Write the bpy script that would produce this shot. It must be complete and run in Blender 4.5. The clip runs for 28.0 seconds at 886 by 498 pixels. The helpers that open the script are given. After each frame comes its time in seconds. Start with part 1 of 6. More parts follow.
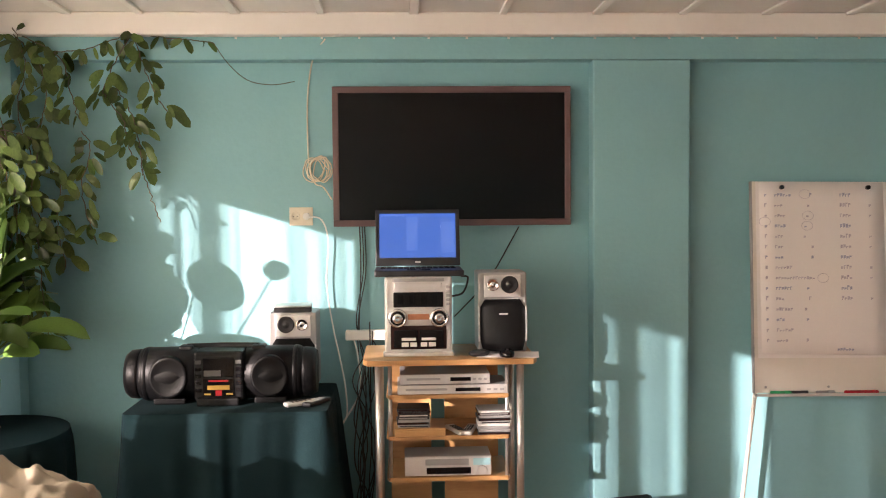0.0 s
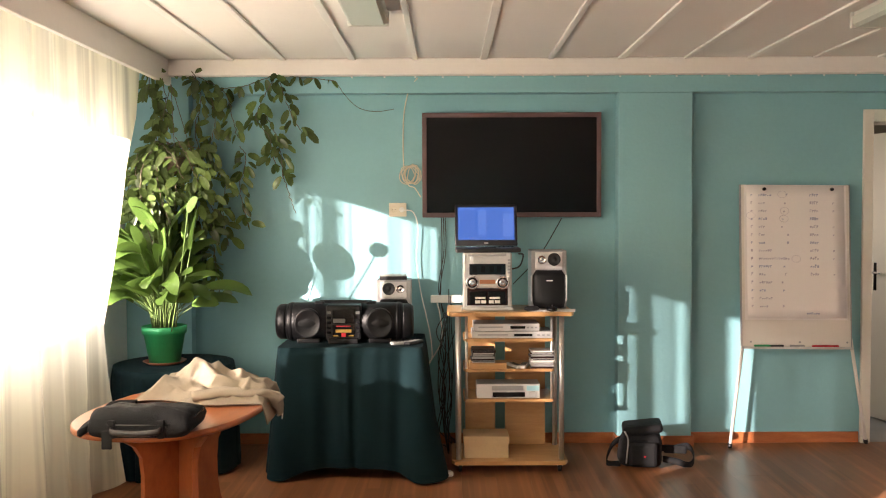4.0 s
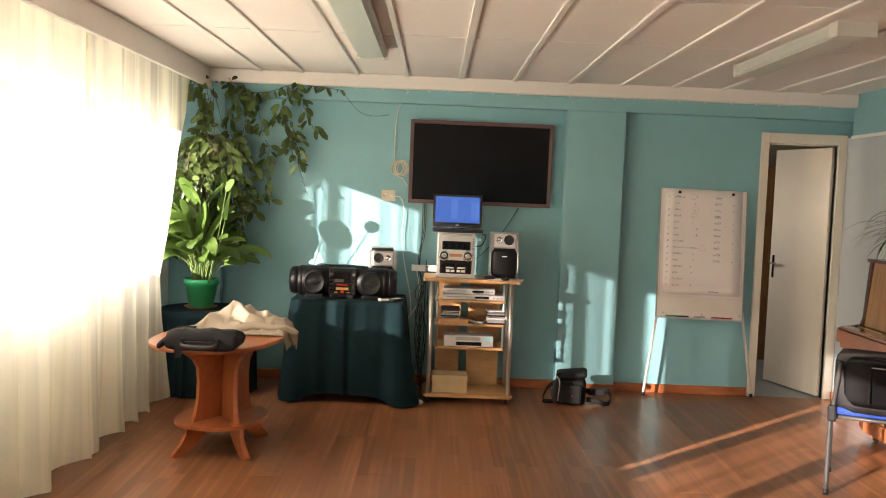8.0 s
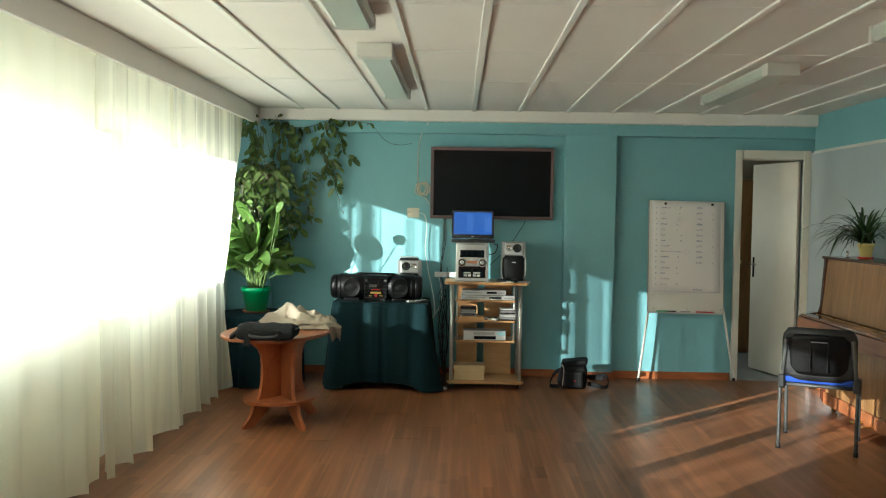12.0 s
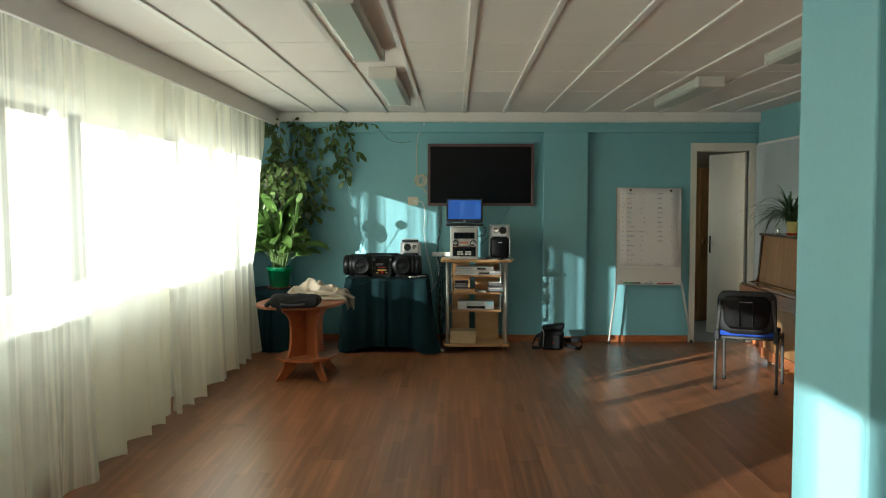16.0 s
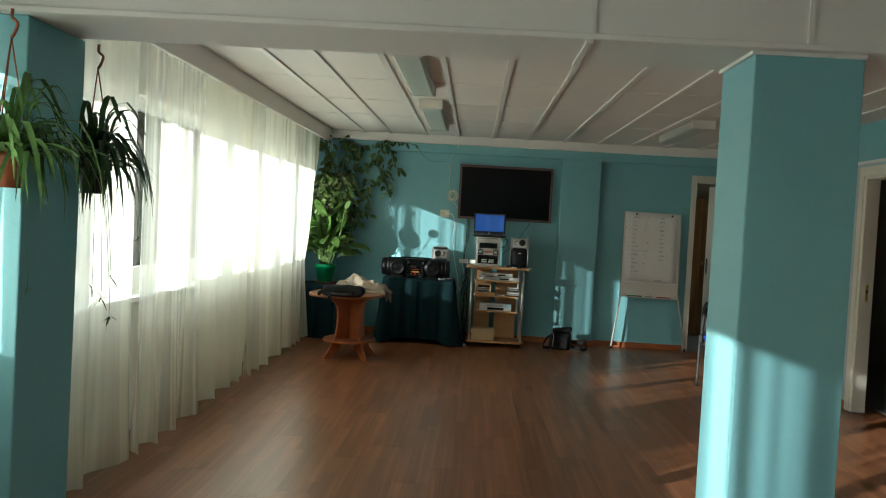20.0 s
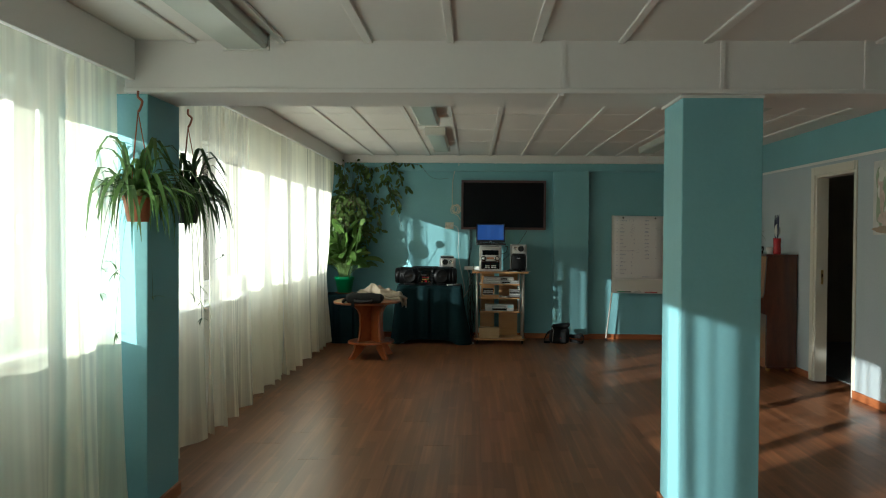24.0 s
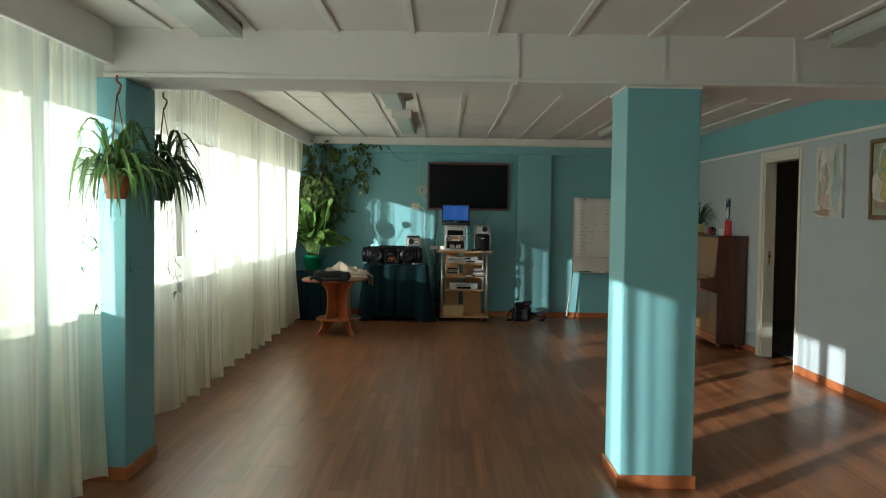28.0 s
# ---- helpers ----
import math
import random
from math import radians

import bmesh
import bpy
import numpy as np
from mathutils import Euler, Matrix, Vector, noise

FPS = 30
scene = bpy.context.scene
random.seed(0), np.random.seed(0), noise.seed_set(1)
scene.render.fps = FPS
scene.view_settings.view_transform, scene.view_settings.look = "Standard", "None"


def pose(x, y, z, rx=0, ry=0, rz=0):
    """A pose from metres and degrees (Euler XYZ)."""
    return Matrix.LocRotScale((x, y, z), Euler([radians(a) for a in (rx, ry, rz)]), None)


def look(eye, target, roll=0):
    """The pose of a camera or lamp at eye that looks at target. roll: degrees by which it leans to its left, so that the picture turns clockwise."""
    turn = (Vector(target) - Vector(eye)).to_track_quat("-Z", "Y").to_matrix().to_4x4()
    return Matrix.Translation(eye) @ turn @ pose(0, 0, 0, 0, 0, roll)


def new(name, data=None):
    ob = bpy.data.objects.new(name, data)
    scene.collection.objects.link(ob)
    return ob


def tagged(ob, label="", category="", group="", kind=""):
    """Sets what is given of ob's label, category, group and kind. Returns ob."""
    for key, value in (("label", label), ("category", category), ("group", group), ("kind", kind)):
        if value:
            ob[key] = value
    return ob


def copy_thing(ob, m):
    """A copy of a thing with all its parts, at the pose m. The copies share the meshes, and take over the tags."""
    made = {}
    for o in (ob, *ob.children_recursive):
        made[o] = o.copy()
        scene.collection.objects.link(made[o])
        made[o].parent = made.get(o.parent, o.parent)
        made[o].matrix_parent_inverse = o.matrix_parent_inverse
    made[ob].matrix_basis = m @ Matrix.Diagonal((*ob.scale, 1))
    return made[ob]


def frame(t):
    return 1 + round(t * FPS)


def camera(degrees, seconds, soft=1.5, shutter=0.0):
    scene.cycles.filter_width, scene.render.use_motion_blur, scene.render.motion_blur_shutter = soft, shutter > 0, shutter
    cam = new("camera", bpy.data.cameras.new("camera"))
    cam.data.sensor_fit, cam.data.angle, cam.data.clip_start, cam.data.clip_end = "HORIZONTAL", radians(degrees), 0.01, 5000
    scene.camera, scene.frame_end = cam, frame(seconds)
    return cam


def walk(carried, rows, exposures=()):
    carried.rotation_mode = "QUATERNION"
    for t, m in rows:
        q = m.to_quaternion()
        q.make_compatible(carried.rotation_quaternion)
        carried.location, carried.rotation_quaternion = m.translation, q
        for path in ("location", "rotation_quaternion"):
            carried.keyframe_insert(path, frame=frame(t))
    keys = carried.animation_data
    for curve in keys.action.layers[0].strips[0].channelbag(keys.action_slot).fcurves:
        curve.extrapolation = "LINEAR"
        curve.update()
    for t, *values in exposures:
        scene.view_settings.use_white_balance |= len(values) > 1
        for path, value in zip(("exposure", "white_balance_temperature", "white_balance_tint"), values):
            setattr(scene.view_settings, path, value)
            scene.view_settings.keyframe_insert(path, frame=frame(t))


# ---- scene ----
cam = camera(51.7, 28.0, soft=1.1)
PATH = [
    (0, (-0.243, -4.351, 1.563), (-0.150, -2.355, 1.470), -0.49),
    (0.5, (-0.217, -4.465, 1.560), (-0.179, -2.467, 1.495), -0.95),
    (1, (-0.276, -4.642, 1.547), (-0.268, -2.643, 1.487), -0.16),
    (1.5, (-0.295, -4.869, 1.550), (-0.249, -2.870, 1.477), 0.33),
    (2, (-0.336, -5.023, 1.497), (-0.224, -3.027, 1.450), 0.46),
    (2.5, (-0.395, -5.242, 1.482), (-0.387, -3.243, 1.436), 0.32),
    (3, (-0.427, -5.512, 1.487), (-0.461, -3.514, 1.396), -0.51),
    (3.5, (-0.417, -5.668, 1.508), (-0.414, -3.670, 1.409), -0.30),
    (4, (-0.406, -5.806, 1.494), (-0.414, -3.807, 1.417), -0.24),
    (4.5, (-0.389, -5.962, 1.494), (-0.397, -3.964, 1.422), -0.43),
    (6.5, (-0.365, -6.668, 1.559), (-0.356, -4.670, 1.462), 1.13),
    (7, (-0.369, -6.894, 1.565), (-0.353, -4.897, 1.457), 2.03),
    (7.5, (-0.324, -7.086, 1.549), (-0.297, -5.089, 1.440), 2.64),
    (8, (-0.330, -7.301, 1.550), (-0.312, -5.305, 1.430), 2.33),
    (8.5, (-0.337, -7.491, 1.559), (-0.306, -5.495, 1.426), 2.75),
    (9, (-0.244, -7.619, 1.553), (-0.210, -5.623, 1.430), 2.47),
    (9.5, (-0.235, -7.743, 1.545), (-0.211, -5.747, 1.433), 1.52),
    (10, (-0.284, -7.929, 1.541), (-0.259, -5.932, 1.443), 1.02),
    (10.5, (-0.294, -8.087, 1.534), (-0.262, -6.090, 1.445), 1.36),
    (11, (-0.258, -8.224, 1.529), (-0.228, -6.226, 1.449), 1.50),
    (11.5, (-0.240, -8.365, 1.524), (-0.244, -6.367, 1.446), 1.06),
    (12, (-0.282, -8.467, 1.519), (-0.318, -6.469, 1.441), 0.92),
    (12.5, (-0.322, -8.565, 1.515), (-0.358, -6.568, 1.427), 1.00),
    (13, (-0.289, -8.687, 1.511), (-0.302, -6.689, 1.408), 0.70),
    (13.5, (-0.231, -8.850, 1.506), (-0.256, -6.853, 1.405), 0.65),
    (15.5, (-0.230, -9.629, 1.489), (-0.260, -7.631, 1.398), 0.50),
    (16, (-0.255, -9.809, 1.523), (-0.283, -7.812, 1.418), 0.13),
    (16.5, (-0.255, -9.954, 1.494), (-0.258, -7.956, 1.394), 0.25),
    (17, (-0.224, -10.125, 1.511), (-0.230, -8.128, 1.420), 0.91),
    (17.5, (-0.278, -10.290, 1.494), (-0.297, -8.291, 1.431), 1.34),
    (18, (-0.306, -10.487, 1.481), (-0.317, -8.488, 1.422), 1.93),
    (18.5, (-0.287, -10.626, 1.494), (-0.304, -8.627, 1.443), 2.72),
    (19, (-0.285, -10.797, 1.464), (-0.329, -8.798, 1.407), 3.45),
    (19.5, (-0.326, -10.929, 1.464), (-0.395, -8.931, 1.416), 3.29),
    (20, (-0.339, -11.165, 1.443), (-0.406, -9.168, 1.379), 3.21),
    (20.5, (-0.290, -11.361, 1.440), (-0.356, -9.363, 1.382), 3.07),
    (21, (-0.277, -11.577, 1.441), (-0.365, -9.580, 1.396), 2.03),
    (21.5, (-0.319, -11.750, 1.444), (-0.421, -9.753, 1.411), 1.57),
    (23.5, (-0.360, -12.263, 1.427), (-0.435, -10.264, 1.399), 0.54),
    (24, (-0.388, -12.326, 1.432), (-0.455, -10.327, 1.395), 0.43),
    (24.5, (-0.362, -12.436, 1.423), (-0.420, -10.437, 1.394), 0.54),
    (25, (-0.302, -12.534, 1.426), (-0.377, -10.536, 1.385), 0.90),
    (25.5, (-0.305, -12.536, 1.452), (-0.371, -10.538, 1.407), 0.88),
    (26, (-0.363, -12.539, 1.454), (-0.335, -10.540, 1.409), 0.76),
    (26.5, (-0.366, -12.581, 1.448), (-0.306, -10.582, 1.415), 1.92),
    (27, (-0.359, -12.639, 1.425), (-0.329, -10.641, 1.364), 2.75),
    (27.5, (-0.344, -12.651, 1.432), (-0.330, -10.653, 1.358), 2.24),
    (28, (-0.337, -12.649, 1.420), (-0.336, -10.651, 1.343), 0.86),
]
EXPOSURES = [(0, 2.73, 6650, 29), (1, 2.81, 6700, 32), (2, 2.9, 6650, 28), (3, 2.81, 6700, 26), (4, 2.78, 6800, 26), (8, 2.63, 6800, 24), (10, 2.63, 6350, 11), (12, 2.21, 5700, 0), (13, 1.93, 5750, 1), (16, 1.71, 5700, 2), (20, 1.3, 5640, 1), (24, 1.05, 5640, 1), (26, 1.13, 5640, 1), (28, 1.31, 5640, 1)]
walk(cam, [(t, look(eye, target, roll)) for t, eye, target, roll in PATH], EXPOSURES)

# ---- light ----
SUN_WAY = Vector((1.0, 0.96, -0.305))
world = bpy.data.worlds.new("sky")
world.use_nodes = True
scene.world = world
wn = world.node_tree.nodes
sky = wn.new("ShaderNodeTexSky")
sky.sky_type = "NISHITA"
sky.sun_disc = False
sky.sun_elevation = radians(12.4)
sky.sun_rotation = math.atan2(-1.0, -0.96)
world.node_tree.links.new(sky.outputs["Color"], wn["Background"].inputs["Color"])
wn["Background"].inputs["Strength"].default_value = 0.095
sun = new("sun", bpy.data.lights.new("sun", "SUN"))
sun.data.energy = 5.0
sun.data.angle = radians(0.5)
sun.data.color = (1.0, 0.93, 0.80)
sun.matrix_world = look((-8, -8, 4), Vector((-8, -8, 4)) + SUN_WAY)

# area lamps in the curtained windows stand in for sky light
for y0, y1 in ((-13.6, -10.9), (-10.8, -8.05), (-7.2, -5.5), (-5.4, -3.7), (-3.57, -2.08), (-1.95, -0.75)):
    lamp = new("window_light", bpy.data.lights.new("window_light", "AREA"))
    lamp.data.shape, lamp.data.size, lamp.data.size_y = "RECTANGLE", 0.92, y1 - y0
    lamp.data.energy = 2.1 * (y1 - y0)
    lamp.data.color = (0.97, 0.96, 0.93)
    lamp.matrix_world = pose(-2.475, (y0 + y1) / 2, 1.4, 0, -90, 0)

# unseen fill lamp, added to brighten the back room and open door
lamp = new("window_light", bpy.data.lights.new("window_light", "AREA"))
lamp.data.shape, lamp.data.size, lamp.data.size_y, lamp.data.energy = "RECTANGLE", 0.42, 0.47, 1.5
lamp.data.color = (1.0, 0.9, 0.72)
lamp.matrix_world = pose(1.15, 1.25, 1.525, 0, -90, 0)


# ---- materials ----
def nodes_of(name):
    m = bpy.data.materials.new(name)
    m.use_nodes = True
    return m, m.node_tree.nodes, m.node_tree.links, m.node_tree.nodes["Principled BSDF"]


def mat(name, color, rough=0.6, metal=0.0, vary=0.12, scale=6.0, bump=0.0, bump_scale=80.0, spec=0.5, random_vary=0.0, coat=0.0):
    """A surface with broad stains, fine grain and relief."""
    m, n, l, b = nodes_of(name)
    b.inputs["Metallic"].default_value = metal
    b.inputs["Specular IOR Level"].default_value = spec
    b.inputs["Coat Weight"].default_value = coat
    tc = n.new("ShaderNodeTexCoord")
    big, fine = n.new("ShaderNodeTexNoise"), n.new("ShaderNodeTexNoise")
    big.inputs["Scale"].default_value, fine.inputs["Scale"].default_value = scale, bump_scale
    big.inputs["Detail"].default_value = 4
    fine.inputs["Detail"].default_value = 3
    for t in (big, fine):
        l.new(tc.outputs["Object"], t.inputs["Vector"])
    add = n.new("ShaderNodeMath")
    add.operation = "MULTIPLY_ADD"
    l.new(fine.outputs["Fac"], add.inputs[0])
    add.inputs[1].default_value = 0.35
    l.new(big.outputs["Fac"], add.inputs[2])
    ramp = n.new("ShaderNodeMapRange")
    ramp.inputs["From Min"].default_value, ramp.inputs["From Max"].default_value = 0.4, 0.95
    ramp.inputs["To Min"].default_value, ramp.inputs["To Max"].default_value = 1 - vary, 1 + vary
    l.new(add.outputs[0], ramp.inputs["Value"])
    hue = n.new("ShaderNodeHueSaturation")
    hue.inputs["Color"].default_value = (*color, 1)
    out = ramp.outputs["Result"]
    if random_vary:
        oi, rr, mul = n.new("ShaderNodeObjectInfo"), n.new("ShaderNodeMapRange"), n.new("ShaderNodeMath")
        rr.inputs["To Min"].default_value, rr.inputs["To Max"].default_value = 1 - random_vary, 1 + random_vary
        l.new(oi.outputs["Random"], rr.inputs["Value"])
        mul.operation = "MULTIPLY"
        l.new(out, mul.inputs[0])
        l.new(rr.outputs["Result"], mul.inputs[1])
        out = mul.outputs[0]
    l.new(out, hue.inputs["Value"])
    l.new(hue.outputs["Color"], b.inputs["Base Color"])
    rg = n.new("ShaderNodeMapRange")
    rg.inputs["To Min"].default_value, rg.inputs["To Max"].default_value = max(0.02, rough - 0.08), min(1, rough + 0.08)
    l.new(big.outputs["Fac"], rg.inputs["Value"])
    l.new(rg.outputs["Result"], b.inputs["Roughness"])
    if bump:
        bp = n.new("ShaderNodeBump")
        bp.inputs["Strength"].default_value = bump
        bp.inputs["Distance"].default_value = 0.01
        l.new(fine.outputs["Fac"], bp.inputs["Height"])
        l.new(bp.outputs["Normal"], b.inputs["Normal"])
    return m


def wood(name, light, dark, rough=0.4, scale=(1, 1, 1), bands=9.0, coat=0.0, random_vary=0.0, contrast=1.0):
    """Wood with grain drawn out along the axis whose scale is smallest."""
    m, n, l, b = nodes_of(name)
    tc, mp = n.new("ShaderNodeTexCoord"), n.new("ShaderNodeMapping")
    mp.inputs["Scale"].default_value = scale
    l.new(tc.outputs["Object"], mp.inputs["Vector"])
    oi = n.new("ShaderNodeObjectInfo")
    off = n.new("ShaderNodeVectorMath")
    off.operation = "MULTIPLY_ADD"
    l.new(oi.outputs["Random"], off.inputs[0])
    off.inputs[1].default_value = (13.0, 7.0, 5.0) if random_vary else (0, 0, 0)
    l.new(mp.outputs["Vector"], off.inputs[2])
    no, fine = n.new("ShaderNodeTexNoise"), n.new("ShaderNodeTexNoise")
    no.inputs["Scale"].default_value, fine.inputs["Scale"].default_value = bands, bands * 7
    no.inputs["Detail"].default_value = 6
    no.inputs["Distortion"].default_value = 0.6
    l.new(off.outputs["Vector"], no.inputs["Vector"])
    l.new(off.outputs["Vector"], fine.inputs["Vector"])
    mx = n.new("ShaderNodeMath")
    mx.operation = "MULTIPLY_ADD"
    l.new(fine.outputs["Fac"], mx.inputs[0])
    mx.inputs[1].default_value = 0.4
    l.new(no.outputs["Fac"], mx.inputs[2])
    cr = n.new("ShaderNodeValToRGB")
    cr.color_ramp.elements[0].position, cr.color_ramp.elements[1].position = 0.7 - 0.22 / contrast, 0.7 + 0.22 / contrast
    cr.color_ramp.elements[0].color, cr.color_ramp.elements[1].color = (*dark, 1), (*light, 1)
    l.new(mx.outputs[0], cr.inputs["Fac"])
    src = cr.outputs["Color"]
    if random_vary:
        hue, rr = n.new("ShaderNodeHueSaturation"), n.new("ShaderNodeMapRange")
        rr.inputs["To Min"].default_value, rr.inputs["To Max"].default_value = 1 - random_vary, 1 + random_vary
        l.new(oi.outputs["Random"], rr.inputs["Value"])
        l.new(rr.outputs["Result"], hue.inputs["Value"])
        l.new(src, hue.inputs["Color"])
        src = hue.outputs["Color"]
    l.new(src, b.inputs["Base Color"])
    b.inputs["Roughness"].default_value = rough
    b.inputs["Coat Weight"].default_value = coat
    b.inputs["Coat Roughness"].default_value = 0.15
    bp = n.new("ShaderNodeBump")
    bp.inputs["Strength"].default_value, bp.inputs["Distance"].default_value = 0.12, 0.004
    l.new(fine.outputs["Fac"], bp.inputs["Height"])
    l.new(bp.outputs["Normal"], b.inputs["Normal"])
    return m


def laminate(name):
    """Red-brown laminate printed with narrow strips of wood of differing tone, three to a plank."""
    m, n, l, b = nodes_of(name)

    def math_node(op, *vals):
        nd = n.new("ShaderNodeMath")
        nd.operation = op
        for k, v in enumerate(vals):
            if isinstance(v, (int, float)):
                nd.inputs[k].default_value = v
            else:
                l.new(v, nd.inputs[k])
        return nd.outputs[0]

    geo, sep, oi = n.new("ShaderNodeTexCoord"), n.new("ShaderNodeSeparateXYZ"), n.new("ShaderNodeObjectInfo")
    l.new(geo.outputs["Object"], sep.inputs[0])
    col = math_node("FLOOR", math_node("DIVIDE", math_node("ADD", sep.outputs["X"], 0.0965), 0.0643))
    seed = math_node("MULTIPLY", oi.outputs["Random"], 97.0)
    wn1 = n.new("ShaderNodeTexWhiteNoise")
    wn1.noise_dimensions = "2D"
    cb = n.new("ShaderNodeCombineXYZ")
    l.new(col, cb.inputs[0])
    l.new(seed, cb.inputs[1])
    l.new(cb.outputs[0], wn1.inputs["Vector"])
    row = math_node("FLOOR", math_node("ADD", math_node("DIVIDE", sep.outputs["Y"], 0.95), math_node("MULTIPLY", wn1.outputs["Value"], 3.0)))
    wn2 = n.new("ShaderNodeTexWhiteNoise")
    cb2 = n.new("ShaderNodeCombineXYZ")
    for k, v in enumerate((col, row, seed)):
        l.new(v, cb2.inputs[k])
    l.new(cb2.outputs[0], wn2.inputs["Vector"])
    mp, no = n.new("ShaderNodeMapping"), n.new("ShaderNodeTexNoise")
    mp.inputs["Scale"].default_value = (30, 0.75, 1)
    off = n.new("ShaderNodeVectorMath")
    off.operation = "ADD"
    place = n.new("ShaderNodeNewGeometry")
    l.new(place.outputs["Position"], mp.inputs["Vector"])
    l.new(mp.outputs["Vector"], off.inputs[0])
    l.new(off.outputs["Vector"], no.inputs["Vector"])
    no.inputs["Scale"].default_value, no.inputs["Detail"].default_value = 1.0, 1
    streak = n.new("ShaderNodeMapRange")
    streak.inputs["From Min"].default_value, streak.inputs["From Max"].default_value = 0.5, 0.75
    l.new(no.outputs["Fac"], streak.inputs["Value"])
    grain = math_node("ADD", math_node("MULTIPLY", no.outputs["Fac"], 0.12), math_node("MULTIPLY", streak.outputs["Result"], 0.13))
    tone = math_node("ADD", math_node("MULTIPLY", wn2.outputs["Value"], 0.14), math_node("ADD", grain, math_node("MULTIPLY", oi.outputs["Random"], 0.035)))
    cr = n.new("ShaderNodeValToRGB")
    cr.color_ramp.elements[0].position, cr.color_ramp.elements[1].position = -0.0, 0.4
    cr.color_ramp.elements[0].color, cr.color_ramp.elements[1].color = (0.122, 0.044, 0.0185, 1), (0.41, 0.173, 0.078, 1)
    l.new(tone, cr.inputs["Fac"])
    l.new(cr.outputs["Color"], b.inputs["Base Color"])
    b.inputs["Specular IOR Level"].default_value = 0.38
    rg = n.new("ShaderNodeMapRange")
    rg.inputs["To Min"].default_value, rg.inputs["To Max"].default_value = 0.285, 0.335
    l.new(no.outputs["Fac"], rg.inputs["Value"])
    l.new(rg.outputs["Result"], b.inputs["Roughness"])
    return m


def sheer(name, color, clear=0.39, folds=1.0, fine=9, crisp=1.0):
    """Thin woven curtain cloth: part open weave, part cloth that glows with light from behind."""
    m, n, l, b = nodes_of(name)
    n.remove(b)
    out = n["Material Output"]
    di, tr, op = n.new("ShaderNodeBsdfDiffuse"), n.new("ShaderNodeBsdfTranslucent"), n.new("ShaderNodeBsdfTransparent")
    a, c = n.new("ShaderNodeMixShader"), n.new("ShaderNodeMixShader")
    di.inputs["Color"].default_value = (*color, 1)
    tr.inputs["Color"].default_value = (*color, 1)
    a.inputs["Fac"].default_value = 0.55
    l.new(di.outputs[0], a.inputs[1])
    l.new(tr.outputs[0], a.inputs[2])
    # noise stripes of openness stand in for folds that streak the sun
    tc, mp, no, rg = n.new("ShaderNodeTexCoord"), n.new("ShaderNodeMapping"), n.new("ShaderNodeTexNoise"), n.new("ShaderNodeMapRange")
    mp.inputs["Scale"].default_value = (1, fine, 0.05)
    no.inputs["Scale"].default_value, no.inputs["Detail"].default_value = 1.0, 3
    rg.inputs["From Min"].default_value, rg.inputs["From Max"].default_value = 0.495 - 0.105 / crisp, 0.495 + 0.105 / crisp
    rg.inputs["To Min"].default_value, rg.inputs["To Max"].default_value = clear + 0.32 * folds, clear - 0.23 * folds
    l.new(tc.outputs["Object"], mp.inputs["Vector"])
    l.new(mp.outputs["Vector"], no.inputs["Vector"])
    l.new(no.outputs["Fac"], rg.inputs["Value"])
    l.new(rg.outputs["Result"], c.inputs["Fac"])
    l.new(a.outputs[0], c.inputs[1])
    l.new(op.outputs[0], c.inputs[2])
    l.new(c.outputs[0], out.inputs["Surface"])
    return m


def leafy(name, color, back, gloss=0.35):
    """Leaves: glossy, lit through a little, each a shade of its own."""
    m, n, l, b = nodes_of(name)
    geo, hue, rr, no = n.new("ShaderNodeNewGeometry"), n.new("ShaderNodeHueSaturation"), n.new("ShaderNodeMapRange"), n.new("ShaderNodeTexNoise")
    no.inputs["Scale"].default_value = 30
    rr.inputs["To Min"].default_value, rr.inputs["To Max"].default_value = 0.55, 1.5
    l.new(geo.outputs["Random Per Island"], rr.inputs["Value"])
    l.new(rr.outputs["Result"], hue.inputs["Value"])
    mixc = n.new("ShaderNodeMix")
    mixc.data_type = "RGBA"
    mixc.inputs["A"].default_value, mixc.inputs["B"].default_value = (*color, 1), (*back, 1)
    l.new(no.outputs["Fac"], mixc.inputs["Factor"])
    l.new(mixc.outputs["Result"], hue.inputs["Color"])
    l.new(hue.outputs["Color"], b.inputs["Base Color"])
    b.inputs["Roughness"].default_value = gloss
    tr, mx, out = n.new("ShaderNodeBsdfTranslucent"), n.new("ShaderNodeMixShader"), n["Material Output"]
    l.new(hue.outputs["Color"], tr.inputs["Color"])
    mx.inputs["Fac"].default_value = 0.28
    l.new(b.outputs[0], mx.inputs[1])
    l.new(tr.outputs[0], mx.inputs[2])
    l.new(mx.outputs[0], out.inputs["Surface"])
    return m


def glow(name, color, power):
    m, n, l, b = nodes_of(name)
    b.inputs["Base Color"].default_value = (0.01, 0.01, 0.02, 1)
    b.inputs["Emission Color"].default_value = (*color, 1)
    b.inputs["Emission Strength"].default_value = power
    b.inputs["Roughness"].default_value = 0.3
    return m


def glass(name, color=(1, 1, 1)):
    m, n, l, b = nodes_of(name)
    n.remove(b)
    gl, op, mx, fr = n.new("ShaderNodeBsdfGlossy"), n.new("ShaderNodeBsdfTransparent"), n.new("ShaderNodeMixShader"), n.new("ShaderNodeFresnel")
    gl.inputs["Roughness"].default_value = 0.02
    op.inputs["Color"].default_value = (*color, 1)
    l.new(fr.outputs[0], mx.inputs["Fac"])
    l.new(op.outputs[0], mx.inputs[1])
    l.new(gl.outputs[0], mx.inputs[2])
    l.new(mx.outputs[0], n["Material Output"].inputs["Surface"])
    return m


